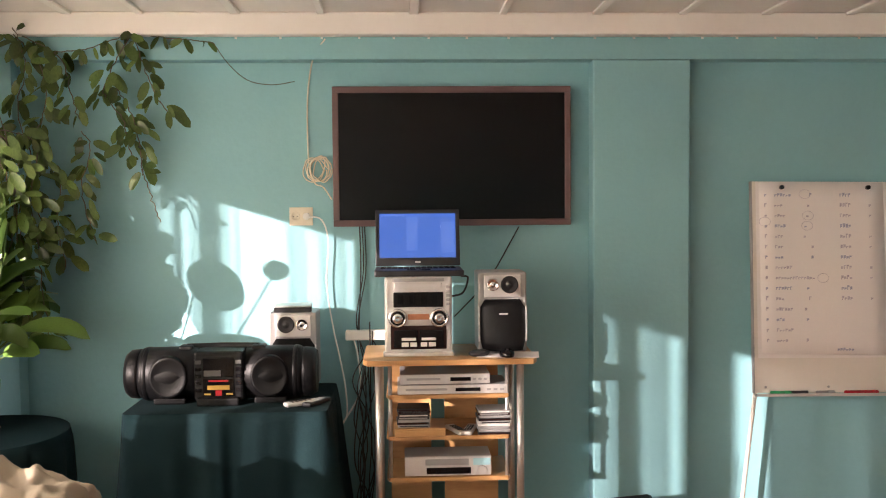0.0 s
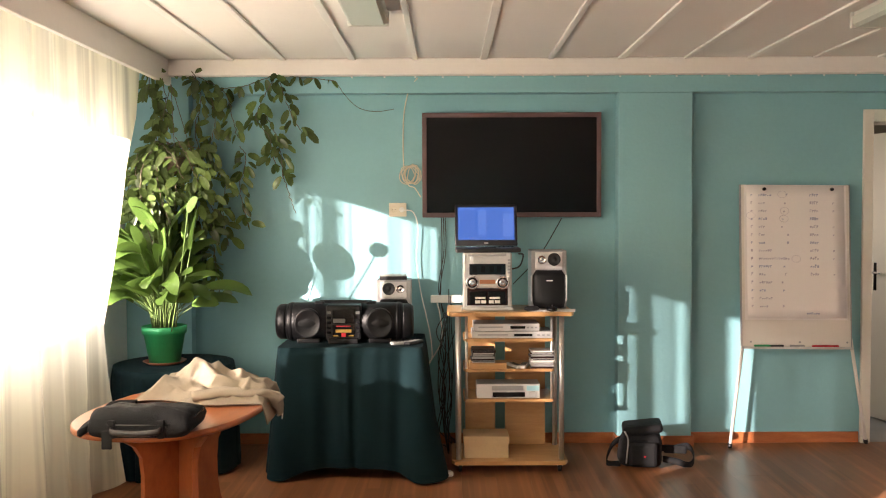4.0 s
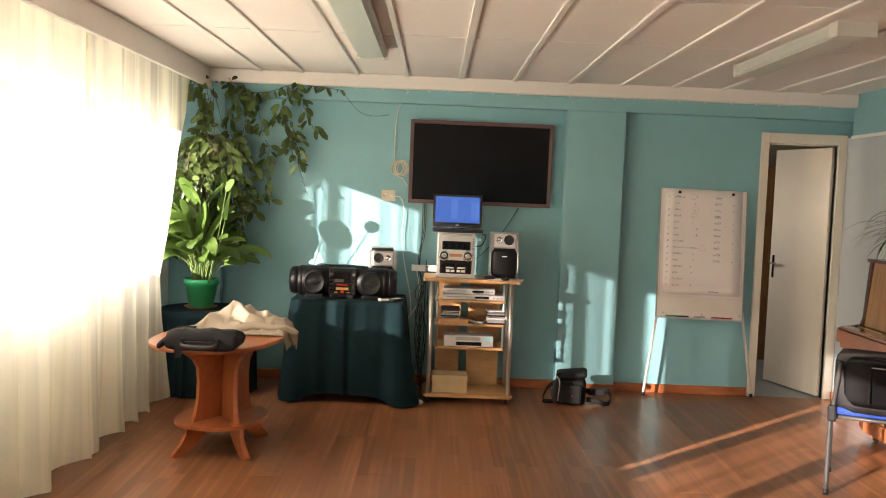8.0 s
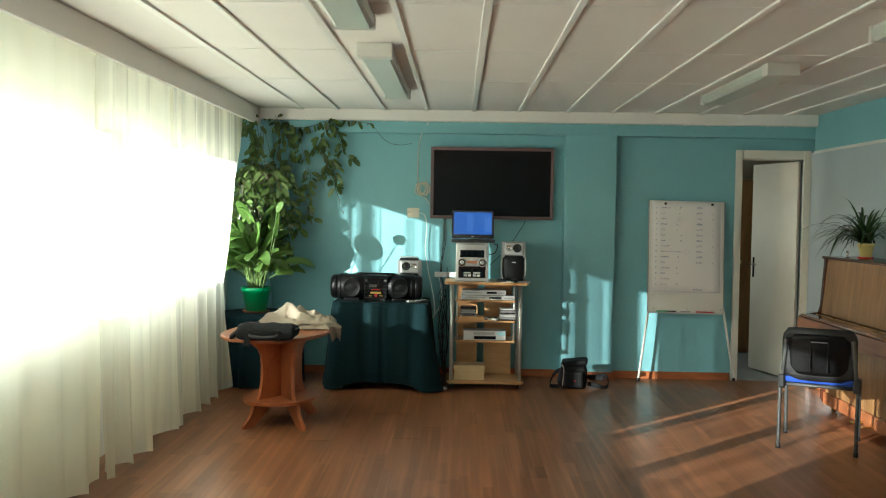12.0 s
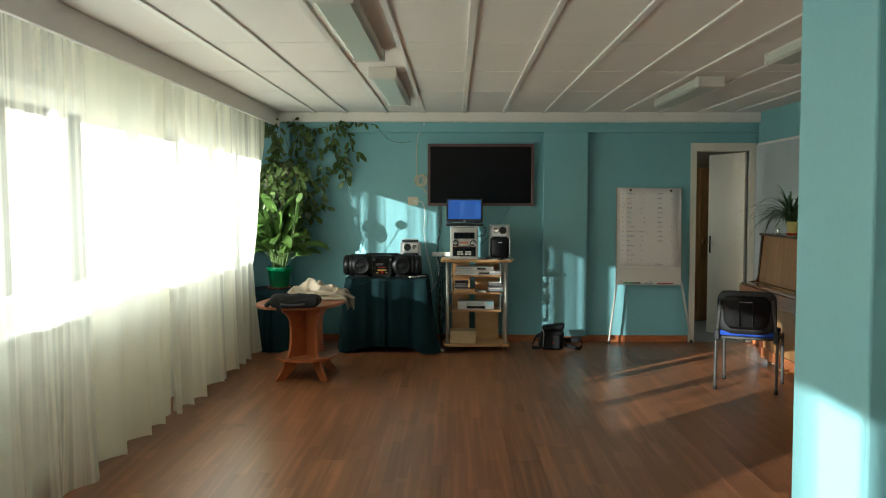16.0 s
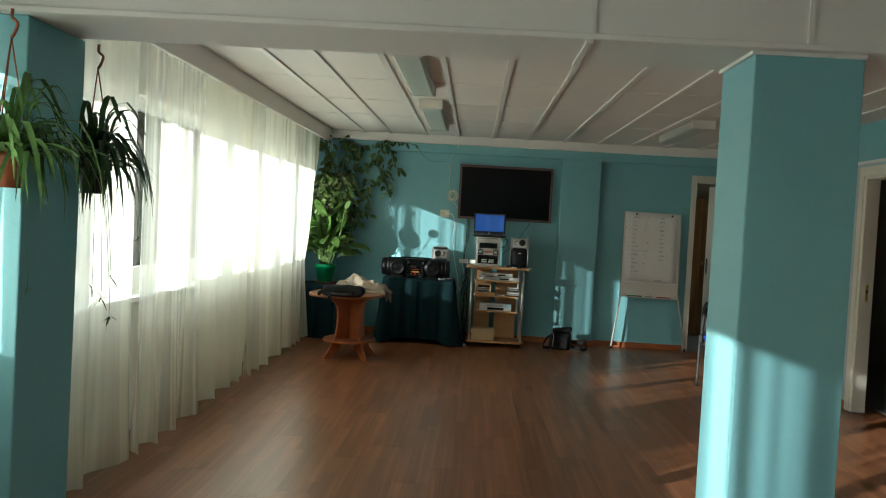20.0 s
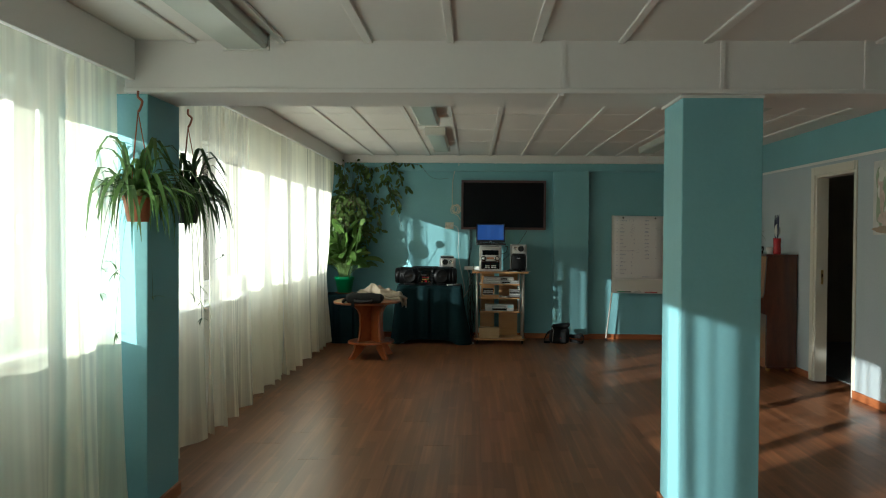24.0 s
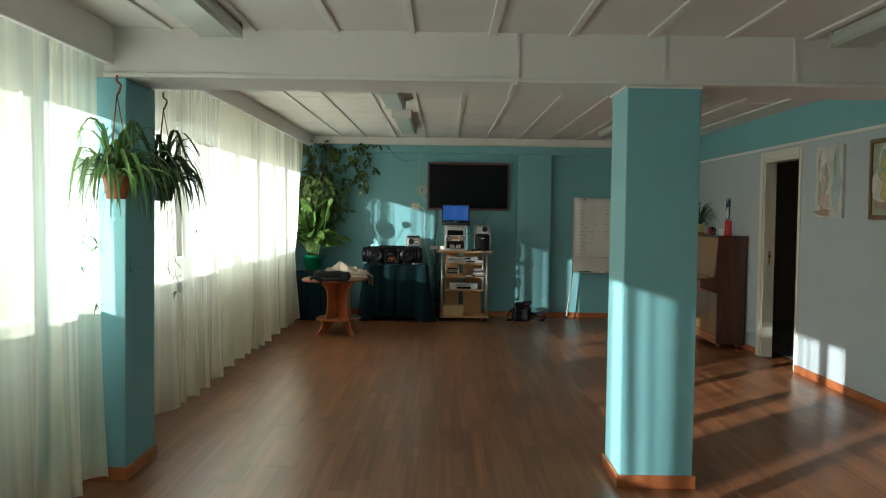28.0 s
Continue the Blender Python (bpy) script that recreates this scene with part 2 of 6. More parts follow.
TEAL = mat("teal wall paint", (0.225, 0.47, 0.515), 0.62, vary=0.06, scale=1.6, bump=0.12, bump_scale=45)
PALE = mat("pale blue wall paint", (0.50, 0.565, 0.605), 0.65, vary=0.05, scale=1.5, bump=0.2, bump_scale=55)
BACKP = mat("dull beige wall paint", (0.46, 0.42, 0.34), 0.7, vary=0.08, scale=2)
CEIL = mat("white ceiling paint", (0.80, 0.77, 0.73), 0.75, vary=0.03, scale=1.2, bump=0.1, bump_scale=30)
TRIM = mat("white gloss trim", (0.82, 0.80, 0.76), 0.4, vary=0.05, scale=5)
DOORP = mat("cream door paint", (0.76, 0.72, 0.62), 0.4, vary=0.05, scale=3)
SKIRT = wood("red brown skirting", (0.50, 0.17, 0.06), (0.36, 0.11, 0.04), 0.4, (1, 1, 4), 6)
LAMI = laminate("laminate plank")
GREYF = mat("grey lino", (0.30, 0.33, 0.34), 0.5, vary=0.15, scale=3)
# openness differs only to set how much sun each length lets through
SHEER = sheer("sheer cream curtain", (0.955, 0.94, 0.785), 0.35, 0.4, 8)
SHEERL = sheer("half-dense cream curtain", (0.955, 0.94, 0.785), 0.2, 0.8, 7)
SHEERT = sheer("single thin layer of cream curtain", (0.955, 0.94, 0.785), 0.28, 0.25)
SHEERM = sheer("dense cream curtain", (0.955, 0.94, 0.785), 0.09, 0.38, 7)
SHEERD = sheer("near-opaque cream curtain", (0.955, 0.94, 0.785), 0.012, 0.045)
SHEERN = sheer("thin sheer cream curtain", (0.955, 0.94, 0.765), 0.5, 0.6, 5)
SHEERF = sheer("finely striped cream curtain", (0.955, 0.94, 0.785), 0.4, 0.65, 12, 1.4)
SHEERG = sheer("denser striped cream curtain", (0.955, 0.94, 0.765), 0.19, 0.75, 9)
WESTP = mat("white window wall paint", (0.84, 0.85, 0.80), 0.65, vary=0.05, scale=1.5, bump=0.2, bump_scale=55)
PVC = mat("white window plastic", (0.82, 0.83, 0.84), 0.35, vary=0.03)
PANE = glass("window glass")
GROUND = mat("pale ground", (0.35, 0.34, 0.30), 0.9, vary=0.2, scale=0.5)


# ---- building helpers ----
def box(bm, x0, x1, y0, y1, z0, z1, bev=0.0, mi=0, m=None):
    vs = [bm.verts.new((x, y, z)) for x in (x0, x1) for y in (y0, y1) for z in (z0, z1)]
    fs = []
    for q in ((0, 1, 3, 2), (4, 6, 7, 5), (0, 4, 5, 1), (2, 3, 7, 6), (0, 2, 6, 4), (1, 5, 7, 3)):
        f = bm.faces.new([vs[i] for i in q])
        f.material_index = mi
        fs.append(f)
    if bev:
        es = list({e for f in fs for e in f.edges})
        r = bmesh.ops.bevel(bm, geom=es, offset=bev, segments=2, affect="EDGES", profile=0.5)
        vs = list({v for f in r["faces"] for v in f.verts} | {v for v in vs if v.is_valid})
    if m is not None:
        for v in vs:
            v.co = m @ v.co
    return vs


def lathe(bm, prof, seg=24, m=None, mi=0, caps=True):
    """A turned body from (radius, height) pairs."""
    rings = []
    for r, z in prof:
        rings.append([bm.verts.new((r * math.cos(2 * math.pi * k / seg), r * math.sin(2 * math.pi * k / seg), z)) for k in range(seg)])
    for a, b in zip(rings, rings[1:]):
        for k in range(seg):
            f = bm.faces.new((a[k], a[(k + 1) % seg], b[(k + 1) % seg], b[k]))
            f.smooth, f.material_index = True, mi
    if caps:
        bm.faces.new(rings[0][::-1]).material_index = mi
        bm.faces.new(rings[-1]).material_index = mi
    if m is not None:
        for ring in rings:
            for v in ring:
                v.co = m @ v.co


def tube(bm, pts, r, seg=8, mi=0, taper=None):
    """A round bar along points; taper gives the end radius."""
    pts = [Vector(p) for p in pts]
    rings, side = [], None
    for i, p in enumerate(pts):
        d = (pts[min(i + 1, len(pts) - 1)] - pts[max(i - 1, 0)]).normalized()
        if side is None:
            side = d.cross(Vector((0, 0, 1)) if abs(d.z) < 0.9 else Vector((1, 0, 0))).normalized()
        side = (side - d * side.dot(d)).normalized()
        up = d.cross(side)
        rr = r if taper is None else r + (taper - r) * i / (len(pts) - 1)
        rings.append([bm.verts.new(p + rr * (side * math.cos(2 * math.pi * k / seg) + up * math.sin(2 * math.pi * k / seg))) for k in range(seg)])
    for a, b in zip(rings, rings[1:]):
        for k in range(seg):
            f = bm.faces.new((a[k], a[(k + 1) % seg], b[(k + 1) % seg], b[k]))
            f.smooth, f.material_index = True, mi
    bm.faces.new(rings[0][::-1]).material_index = mi
    bm.faces.new(rings[-1]).material_index = mi


def smooth_path(pts, n=6):
    """Points along a smooth line through the given ones."""
    P = [Vector(p) for p in pts]
    P = [P[0] * 2 - P[1]] + P + [P[-1] * 2 - P[-2]]
    out = []
    for i in range(1, len(P) - 2):
        for k in range(n):
            t = k / n
            a, b, c, d = P[i - 1], P[i], P[i + 1], P[i + 2]
            out.append(0.5 * (2 * b + (c - a) * t + (2 * a - 5 * b + 4 * c - d) * t * t + (3 * b - a - 3 * c + d) * t ** 3))
    return out + [P[-2]]


def mesh_of(name, bm, *mats):
    bmesh.ops.recalc_face_normals(bm, faces=bm.faces)
    me = bpy.data.meshes.new(name)
    bm.to_mesh(me)
    bm.free()
    for m in mats:
        me.materials.append(m)
    return me


def part(name, bm, material, parent=None, label="", m=None):
    """One mesh object, under a thing where one is given."""
    mats = material if isinstance(material, (list, tuple)) else (material,)
    ob = new(name, mesh_of(name, bm, *mats))
    if parent:
        ob.parent = parent
    if m is not None:
        ob.matrix_local = m
    if label:
        ob["label"] = label
    return ob


def thing(name, label, category, group="", m=None, kind=""):
    ob = new(name)
    if m is not None:
        ob.matrix_world = m
    return tagged(ob, label, category, group, kind)


def boxes(*rows, bev=0.0):
    bm = bmesh.new()
    for r in rows:
        box(bm, *r[:6], bev=bev, mi=r[6] if len(r) > 6 else 0)
    return bm


def setting(name, bm, material, label, category):
    return tagged(part(name, bm, material), label, category, kind="structure")


# ---- plan, metres ----
WEST, EAST, SOUTH = -2.45, 2.96, -14.2
CEIL_FAR, CEIL_NEAR = 2.465, 2.345
BEAM_S, BEAM_N, BEAM_Z = -7.95, -7.47, 2.095
SILL, HEAD = 0.87, 2.115

# ---- setting ----
ground = setting("ground", boxes((-120, 120, -120, 120, -0.5, -0.35)), GROUND, "pale open ground outside the windows", "ground")
floor_base = bmesh.new()
box(floor_base, WEST - 0.3, EAST + 0.3, SOUTH - 0.2, 0.12, -0.3, -0.012)
floor = setting("floor", floor_base, LAMI, "red-brown laminate floor laid in long planks", "floor")
setting("floor_corridor", boxes((1.2, EAST + 2.5, 0.12, 2.6, -0.3, -0.006)), GREYF, "grey lino floor behind the open door", "floor")
setting("floor_side_room", boxes((EAST + 0.3, EAST + 2.5, -6.0, 0.1, -0.3, -0.006)), GREYF, "dark grey floor of the side room", "floor")

bm = bmesh.new()
box(bm, WEST - 0.3, -2.035, 0.0, 0.3, 0, 2.6)
box(bm, -2.035, EAST + 0.3, 0.0, 0.3, 2.257, 2.6)
box(bm, -2.035, 0.682, 0.1, 0.3, 0, 2.257)
box(bm, 0.682, 1.153, 0.0, 0.3, 0, 2.257, bev=0.008)
box(bm, 1.153, 2.33, 0.1, 0.3, 0, 2.257)
box(bm, 2.33, 2.89, 0.1, 0.3, 2.075, 2.257)
box(bm, 2.89, EAST + 0.3, 0.1, 0.3, 0, 2.257)
setting("wall_north", bm, TEAL, "teal painted wall with shallow recesses and a pilaster", "wall")

D2A, D2B = -4.19, -3.25
bm = bmesh.new()
for y0, y1, z0, z1 in ((D2B, 0.1, 0, 2.13), (SOUTH, D2A, 0, 2.13), (D2A, D2B, 2.01, 2.13)):
    box(bm, EAST, EAST + 0.1, y0, y1, z0, z1)
setting("wall_east", bm, PALE, "pale blue painted wall with a doorway", "wall")
setting("wall_east_band", boxes((EAST, EAST + 0.14, SOUTH, 0.0, 2.13, 2.6)), TEAL, "teal painted band along the top of the wall", "wall")
setting("trim_east", boxes((EAST - 0.012, EAST, SOUTH, 0.0, 2.118, 2.142)), TRIM, "thin white strip between the two paints", "trim")

WIN = ((-13.6, -8.05, (-12.7, -11.65, -10.12, -9.1)), (-7.2, -0.72, (-6.3, -5.45, -4.5, -3.635, -2.83, -2.015)))
bm = bmesh.new()
ys = [SOUTH] + [v for w in WIN for v in w[:2]] + [0.0]
for y0, y1 in zip(ys[0::2], ys[1::2]):
    box(bm, WEST - 0.25, WEST, y0, y1, 0, 2.6)
for y0, y1, mids in WIN:
    box(bm, WEST - 0.25, WEST, y0, y1, 0, SILL)
    box(bm, WEST - 0.25, WEST, y0, y1, HEAD, 2.6)
setting("wall_west", bm, WESTP, "white painted window wall behind the curtains", "wall")
setting("wall_south", boxes((WEST - 0.25, EAST + 0.14, SOUTH - 0.2, SOUTH, 0, 2.6)), TEAL, "plain teal end wall", "wall")
n_win = 0
RAIL = SILL + 0.15
for y0, y1, mids in WIN:
    n_win += 1
    w = thing("window_%d" % n_win, "white plastic window behind a sheer curtain", "window", "windows", kind="structure")
    xo = WEST - 0.16
    part("window_frame", boxes((xo, xo + 0.07, y0, y0 + 0.07, SILL, HEAD), (xo, xo + 0.07, y1 - 0.07, y1, SILL, HEAD),
         (xo, xo + 0.07, y0 + 0.07, y1 - 0.07, SILL, RAIL), (xo, xo + 0.07, y0 + 0.07, y1 - 0.07, HEAD - 0.07, HEAD)), PVC, w)
    part("window_sill", boxes((WEST - 0.09, WEST + 0.08, y0 - 0.03, y1 + 0.03, SILL - 0.03, SILL - 0.002), bev=0.004), PVC, w)
    for m in mids:
        part("mullion", boxes((xo - 0.003, xo + 0.076, m - 0.06, m + 0.06, RAIL, HEAD - 0.07), bev=0.004), PVC, w)
    edges = [y0 + 0.07] + [v for m in mids for v in (m - 0.06, m + 0.06)] + [y1 - 0.07]
    for a, b in zip(edges[0::2], edges[1::2]):
        p = part("pane", boxes((xo + 0.03, xo + 0.036, a, b, RAIL, HEAD - 0.07)), PANE, w)
        p.visible_shadow = False
        part("window_handle", boxes((xo + 0.07, xo + 0.1, b + 0.012, b + 0.032, 1.36, 1.5), bev=0.006), PVC, w)

bm = bmesh.new()
box(bm, WEST - 0.25, EAST + 0.14, BEAM_N - 0.1, 0.3, CEIL_FAR, 2.62)
box(bm, WEST - 0.25, EAST + 0.14, SOUTH - 0.2, BEAM_S + 0.1, CEIL_NEAR, 2.62)
for k, x in enumerate((-1.75, -1.42, -0.99, -0.597, -0.17, 0.245, 0.685, 1.09, 1.49, 1.89, 2.295, 2.66)):
    w = 0.017 if k % 2 else 0.022
    box(bm, x - w, x + w, BEAM_N, -0.07, CEIL_FAR - 0.014, CEIL_FAR, bev=0.004, mi=1)
for k, x in enumerate((-1.75, -1.315, -0.9, -0.505, -0.098, 0.305, 0.71, 1.105, 1.51, 1.915, 2.32, 2.7)):
    w = 0.017 if k % 2 else 0.022
    box(bm, x - w, x + w, SOUTH, BEAM_S, CEIL_NEAR - 0.014, CEIL_NEAR, bev=0.004, mi=1)
for y in (-1.9, -3.1, -4.3, -5.5, -6.6):
    box(bm, -2.1, EAST, y - 0.003, y + 0.003, CEIL_FAR - 0.002, CEIL_FAR, mi=1)
for y in (-9.2, -10.4, -11.6, -12.8):
    box(bm, -2.1, EAST, y - 0.003, y + 0.003, CEIL_NEAR - 0.002, CEIL_NEAR, mi=1)
setting("ceiling", bm, (CEIL, TRIM), "white board ceiling with slim white battens", "ceiling")
bm = bmesh.new()
box(bm, -2.15, EAST, -0.07, 0.0, 2.36, CEIL_FAR, bev=0.01)
for k in range(22):
    x = -1.0 + k * 0.185 + 0.03 * math.sin(k * 7.1)
    box(bm, x - 0.005, x + 0.005, -0.006, 0.0, 2.352, 2.364)
setting("trim_crown", bm, CEIL, "cream painted cornice board above the wall", "trim")
bm = bmesh.new()
box(bm, -2.08, EAST, BEAM_S, BEAM_N, BEAM_Z, 2.6, bev=0.006)
box(bm, -2.08, EAST, BEAM_S - 0.014, BEAM_S, BEAM_Z, BEAM_Z + 0.022, bev=0.004)
for x in (0.03, 0.78, 1.45):
    box(bm, x - 0.011, x + 0.011, BEAM_S - 0.01, BEAM_S, BEAM_Z + 0.022, CEIL_NEAR)
box(bm, 0.012, 0.034, BEAM_S, BEAM_N, BEAM_Z - 0.01, BEAM_Z)
setting("beam", bm, CEIL, "white ceiling beam with cover strips", "beam")
CX0, CX1, CY0, CY1 = 0.605, 0.988, -7.91, -7.49
setting("column", boxes((CX0, CX1, CY0, CY1, 0, BEAM_Z), bev=0.006), TEAL, "square teal painted column", "column")
setting("trim_column_top", boxes((CX0 - 0.012, CX1, CY0 - 0.012, CY1 + 0.012, BEAM_Z - 0.014, BEAM_Z - 0.001)), TRIM, "thin white strip round the column's head", "trim")
setting("pillar_west", boxes((WEST, -1.98, CY0, CY1 + 0.06, 0, BEAM_Z), bev=0.006), TEAL, "teal painted pillar between the curtains", "pillar")
H = 0.07
bm = bmesh.new()
for r in ((-2.035, 0.682, 0.085, 0.1), (0.667, 0.682, 0.0, 0.085), (0.667, 1.168, -0.015, 0.0), (1.153, 1.168, 0.0, 0.085), (1.168, 2.262, 0.085, 0.1)):
    box(bm, *r, 0, H, bev=0.004)
setting("baseboard_north", bm, SKIRT, "red-brown wooden skirting board", "skirting")
setting("baseboard_east", boxes((EAST - 0.016, EAST, SOUTH, D2A - 0.005, 0, H), (EAST - 0.016, EAST, D2B + 0.09, 0.06, 0, H), bev=0.004), SKIRT, "red-brown wooden skirting board", "skirting")
setting("baseboard_column", boxes((CX0 - 0.015, CX1 + 0.015, CY0 - 0.015, CY0, 0, H), (CX0 - 0.015, CX0, CY0, CY1, 0, H), (CX1, CX1 + 0.015, CY0, CY1, 0, H), (CX0 - 0.015, CX1 + 0.015, CY1, CY1 + 0.015, 0, H), bev=0.004), SKIRT, "red-brown skirting round the column", "skirting")
setting("baseboard_pillar", boxes((-2.3, -1.965, CY0 - 0.015, CY0, 0, H), (-1.98, -1.965, CY0, CY1 + 0.06, 0, H), bev=0.004), SKIRT, "red-brown skirting round the pillar", "skirting")

# rooms beyond the two doorways
bm = bmesh.new()
# west side has an unseen opening, added only to hold the fill lamp
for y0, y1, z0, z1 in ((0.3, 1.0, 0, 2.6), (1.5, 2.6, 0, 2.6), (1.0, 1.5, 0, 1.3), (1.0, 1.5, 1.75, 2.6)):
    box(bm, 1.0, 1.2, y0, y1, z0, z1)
box(bm, 1.0, EAST + 2.6, 2.6, 2.8, 0, 2.6)
box(bm, EAST + 2.5, EAST + 2.7, -6.0, 2.6, 0, 2.6)
box(bm, EAST + 0.14, EAST + 2.5, -6.2, -6.0, 0, 2.6)
box(bm, EAST + 0.3, EAST + 2.5, 0.1, 0.3, 0, 2.6)
setting("wall_back_rooms", bm, BACKP, "pale walls of the rooms behind the doors", "wall")
setting("ceiling_back_rooms", boxes((1.0, EAST + 2.7, 0.3, 2.8, 2.5, 2.62), (EAST + 0.14, EAST + 2.7, -6.2, 0.3, 2.5, 2.61)), CEIL, "ceiling of the rooms behind the doors", "ceiling")

# curtains and their box
setting("pelmet_far", boxes((-2.17, -2.14, BEAM_N, -0.001, 2.31, CEIL_FAR), bev=0.004), CEIL, "white curtain box under the ceiling", "pelmet")
setting("pelmet_near", boxes((-2.05, -2.02, SOUTH, BEAM_S - 0.02, 2.15, CEIL_NEAR), bev=0.004), CEIL, "white curtain box under the ceiling", "pelmet")


def curtain(y0, y1, top, seed, x=-2.24, edge=None, cloth=SHEER):
    rnd = random.Random(seed)
    n, bm = int((y1 - y0) / 0.02), bmesh.new()
    ph = rnd.random() * 6
    rows = []
    for j in range(9):
        v = j / 8
        z = 0.035 + (top - 0.035) * (1 - v)
        row = []
        for i in range(n + 1):
            u = i / n
            last = y1 if edge is None else y1 - edge(v)
            yy = y0 + (last - y0) * u
            wob = 0.5 + 0.5 * noise.noise((yy * 1.3, seed * 3.1, 0))
            p = ph + yy * 2 * math.pi / 0.4 + 4.5 * noise.noise((yy * 1.3, seed, v * 0.3)) + 0.5 * noise.noise((yy * 3.7, seed + 9, v * 0.5))
            amp = (0.008 + 0.026 * wob) * (0.5 + 1.0 * v * v + 0.9 * v ** 8)
            dx = amp * math.sin(p) + 0.22 * amp * math.sin(2.0 * p + 3 * wob)
            hem = 0.012 * math.cos(p) if j == 8 else 0
            row.append(bm.verts.new((x + dx + 0.03 * v, yy + 0.4 * amp * math.cos(p), z + hem + 0.02 * noise.noise((yy, seed, 4)) * v)))
        rows.append(row)
    for a, b in zip(rows, rows[1:]):
        for i in range(n):
            bm.faces.new((a[i], a[i + 1], b[i + 1], b[i])).smooth = True
    c = thing("curtain", "sheer cream curtain hanging in soft folds to the floor", "curtain", "sheer curtains")
    part("cloth", bm, cloth, c)
    bm = bmesh.new()
    tube(bm, [(x, y0, top + 0.015), (x, y1, top + 0.015)], 0.012)
    part("curtain_rail", bm, PVC, c)
    return c


curtain(-7.42, -6.12, 2.36, 1)
curtain(-6.1, -5.0, 2.36, 6, x=-2.215, cloth=SHEERF)
curtain(-4.96, -3.56, 2.36, 2, x=-2.25, cloth=SHEERD)
curtain(-3.6, -3.12, 2.36, 7, cloth=SHEERT)
curtain(-3.15, -2.32, 2.36, 10, x=-2.225, cloth=SHEERM)
curtain(-2.37, -0.33, 2.36, 3, x=-2.235, cloth=SHEERL, edge=lambda v: 0.7 * min(1, v / 0.6) ** 1.3 - 0.17 * max(0, (v - 0.7) / 0.3))
curtain(-8.5, -7.96, 2.2, 8, x=-2.125, cloth=SHEERG)
# the gap and the lengths south of it, out of view, shape the column's sun
curtain(-10.24, -8.45, 2.2, 4, x=-2.11, cloth=SHEERN)
curtain(-10.95, -10.5, 2.2, 9, x=-2.125, cloth=SHEERG)
curtain(-14.1, -10.9, 2.2, 5, x=-2.11, cloth=SHEERN)

# ---- more materials ----
BLK = mat("black plastic", (0.018, 0.018, 0.02), 0.42, vary=0.2, scale=9, bump=0.1, bump_scale=200)
BOOM = mat("black boombox plastic", (0.005, 0.005, 0.0055), 0.4, vary=0.2, scale=9, bump=0.15, bump_scale=200, spec=0.22)
MAROON = mat("dark maroon gloss", (0.03, 0.012, 0.011), 0.2, vary=0.1)
BLKG = mat("black gloss", (0.006, 0.006, 0.007), 0.12, vary=0.1)
NYLON = mat("black nylon cloth", (0.0105, 0.0105, 0.0115), 0.65, vary=0.25, scale=12, bump=0.5, bump_scale=260, spec=0.2)
BEZEL = mat("dull mauve bezel", (0.13, 0.075, 0.075), 0.45, vary=0.08)
SCREEN = mat("dark screen glass", (0.004, 0.004, 0.005), 0.22, vary=0.1, spec=0.25)
SILV = mat("silver plastic", (0.62, 0.61, 0.60), 0.35, metal=0.35, vary=0.05, scale=10)
SILVD = mat("grey silver side", (0.36, 0.36, 0.36), 0.45, metal=0.2, vary=0.06)
CHROME = mat("chrome", (0.75, 0.75, 0.76), 0.18, metal=1.0, vary=0.03)
STEEL = mat("satin steel tube", (0.66, 0.65, 0.63), 0.32, metal=0.8, vary=0.05)
ORANGE = mat("amber display", (0.48, 0.20, 0.10), 0.3, vary=0.15, scale=60)
BLUE = glow("blue laptop picture", (0.04, 0.13, 0.44), 0.2)
BLUEP = glow("pale blue window", (0.06, 0.155, 0.46), 0.215)
VDISP = mat("pale cyan display", (0.35, 0.62, 0.68), 0.3, vary=0.1)
BEECH = wood("beech board", (0.57, 0.33, 0.14), (0.45, 0.235, 0.092), 0.38, (1, 7, 7), 3.2)
CHERRY = wood("cherry table board", (0.42, 0.125, 0.04), (0.30, 0.08, 0.026), 0.3, (6, 1, 2), 3.0, coat=0.3)
MAHOG = wood("dark mahogany", (0.115, 0.036, 0.018), (0.06, 0.018, 0.011), 0.25, (4, 4, 0.6), 4.0, coat=0.5)
WALNUT = wood("walnut veneer", (0.42, 0.23, 0.09), (0.22, 0.11, 0.045), 0.28, (4, 7, 0.5), 4.0, coat=0.35)
REDW = wood("red brown lower board", (0.42, 0.15, 0.06), (0.28, 0.09, 0.035), 0.3, (4, 0.6, 4), 4.0, coat=0.3)
CLOTH = mat("dark green table cloth", (0.0052, 0.019, 0.0225), 0.9, vary=0.18, scale=5, bump=0.35, bump_scale=300, spec=0.15)
BEIGE = mat("beige jacket cloth", (0.32, 0.265, 0.2), 0.88, vary=0.16, scale=7, bump=0.3, bump_scale=250)
GREENP = mat("green plastic pot", (0.012, 0.33, 0.12), 0.4, vary=0.1, scale=8)
TERRA = mat("brown clay plastic", (0.32, 0.10, 0.045), 0.45, vary=0.15, scale=10)
YELP = mat("yellow pot", (0.75, 0.62, 0.22), 0.5, vary=0.08)
SOIL = mat("potting soil", (0.03, 0.02, 0.014), 0.95, vary=0.4, scale=40, bump=0.8, bump_scale=90)
LILY = leafy("peace lily leaf", (0.07, 0.15, 0.025), (0.135, 0.235, 0.055), 0.3)
HOYA = leafy("vine leaf", (0.058, 0.102, 0.027), (0.125, 0.19, 0.05), 0.27)
SPID = leafy("spider plant leaf", (0.075, 0.155, 0.035), (0.14, 0.235, 0.075), 0.35)
DARKL = leafy("dark hanging leaf", (0.025, 0.06, 0.02), (0.05, 0.10, 0.03), 0.35)
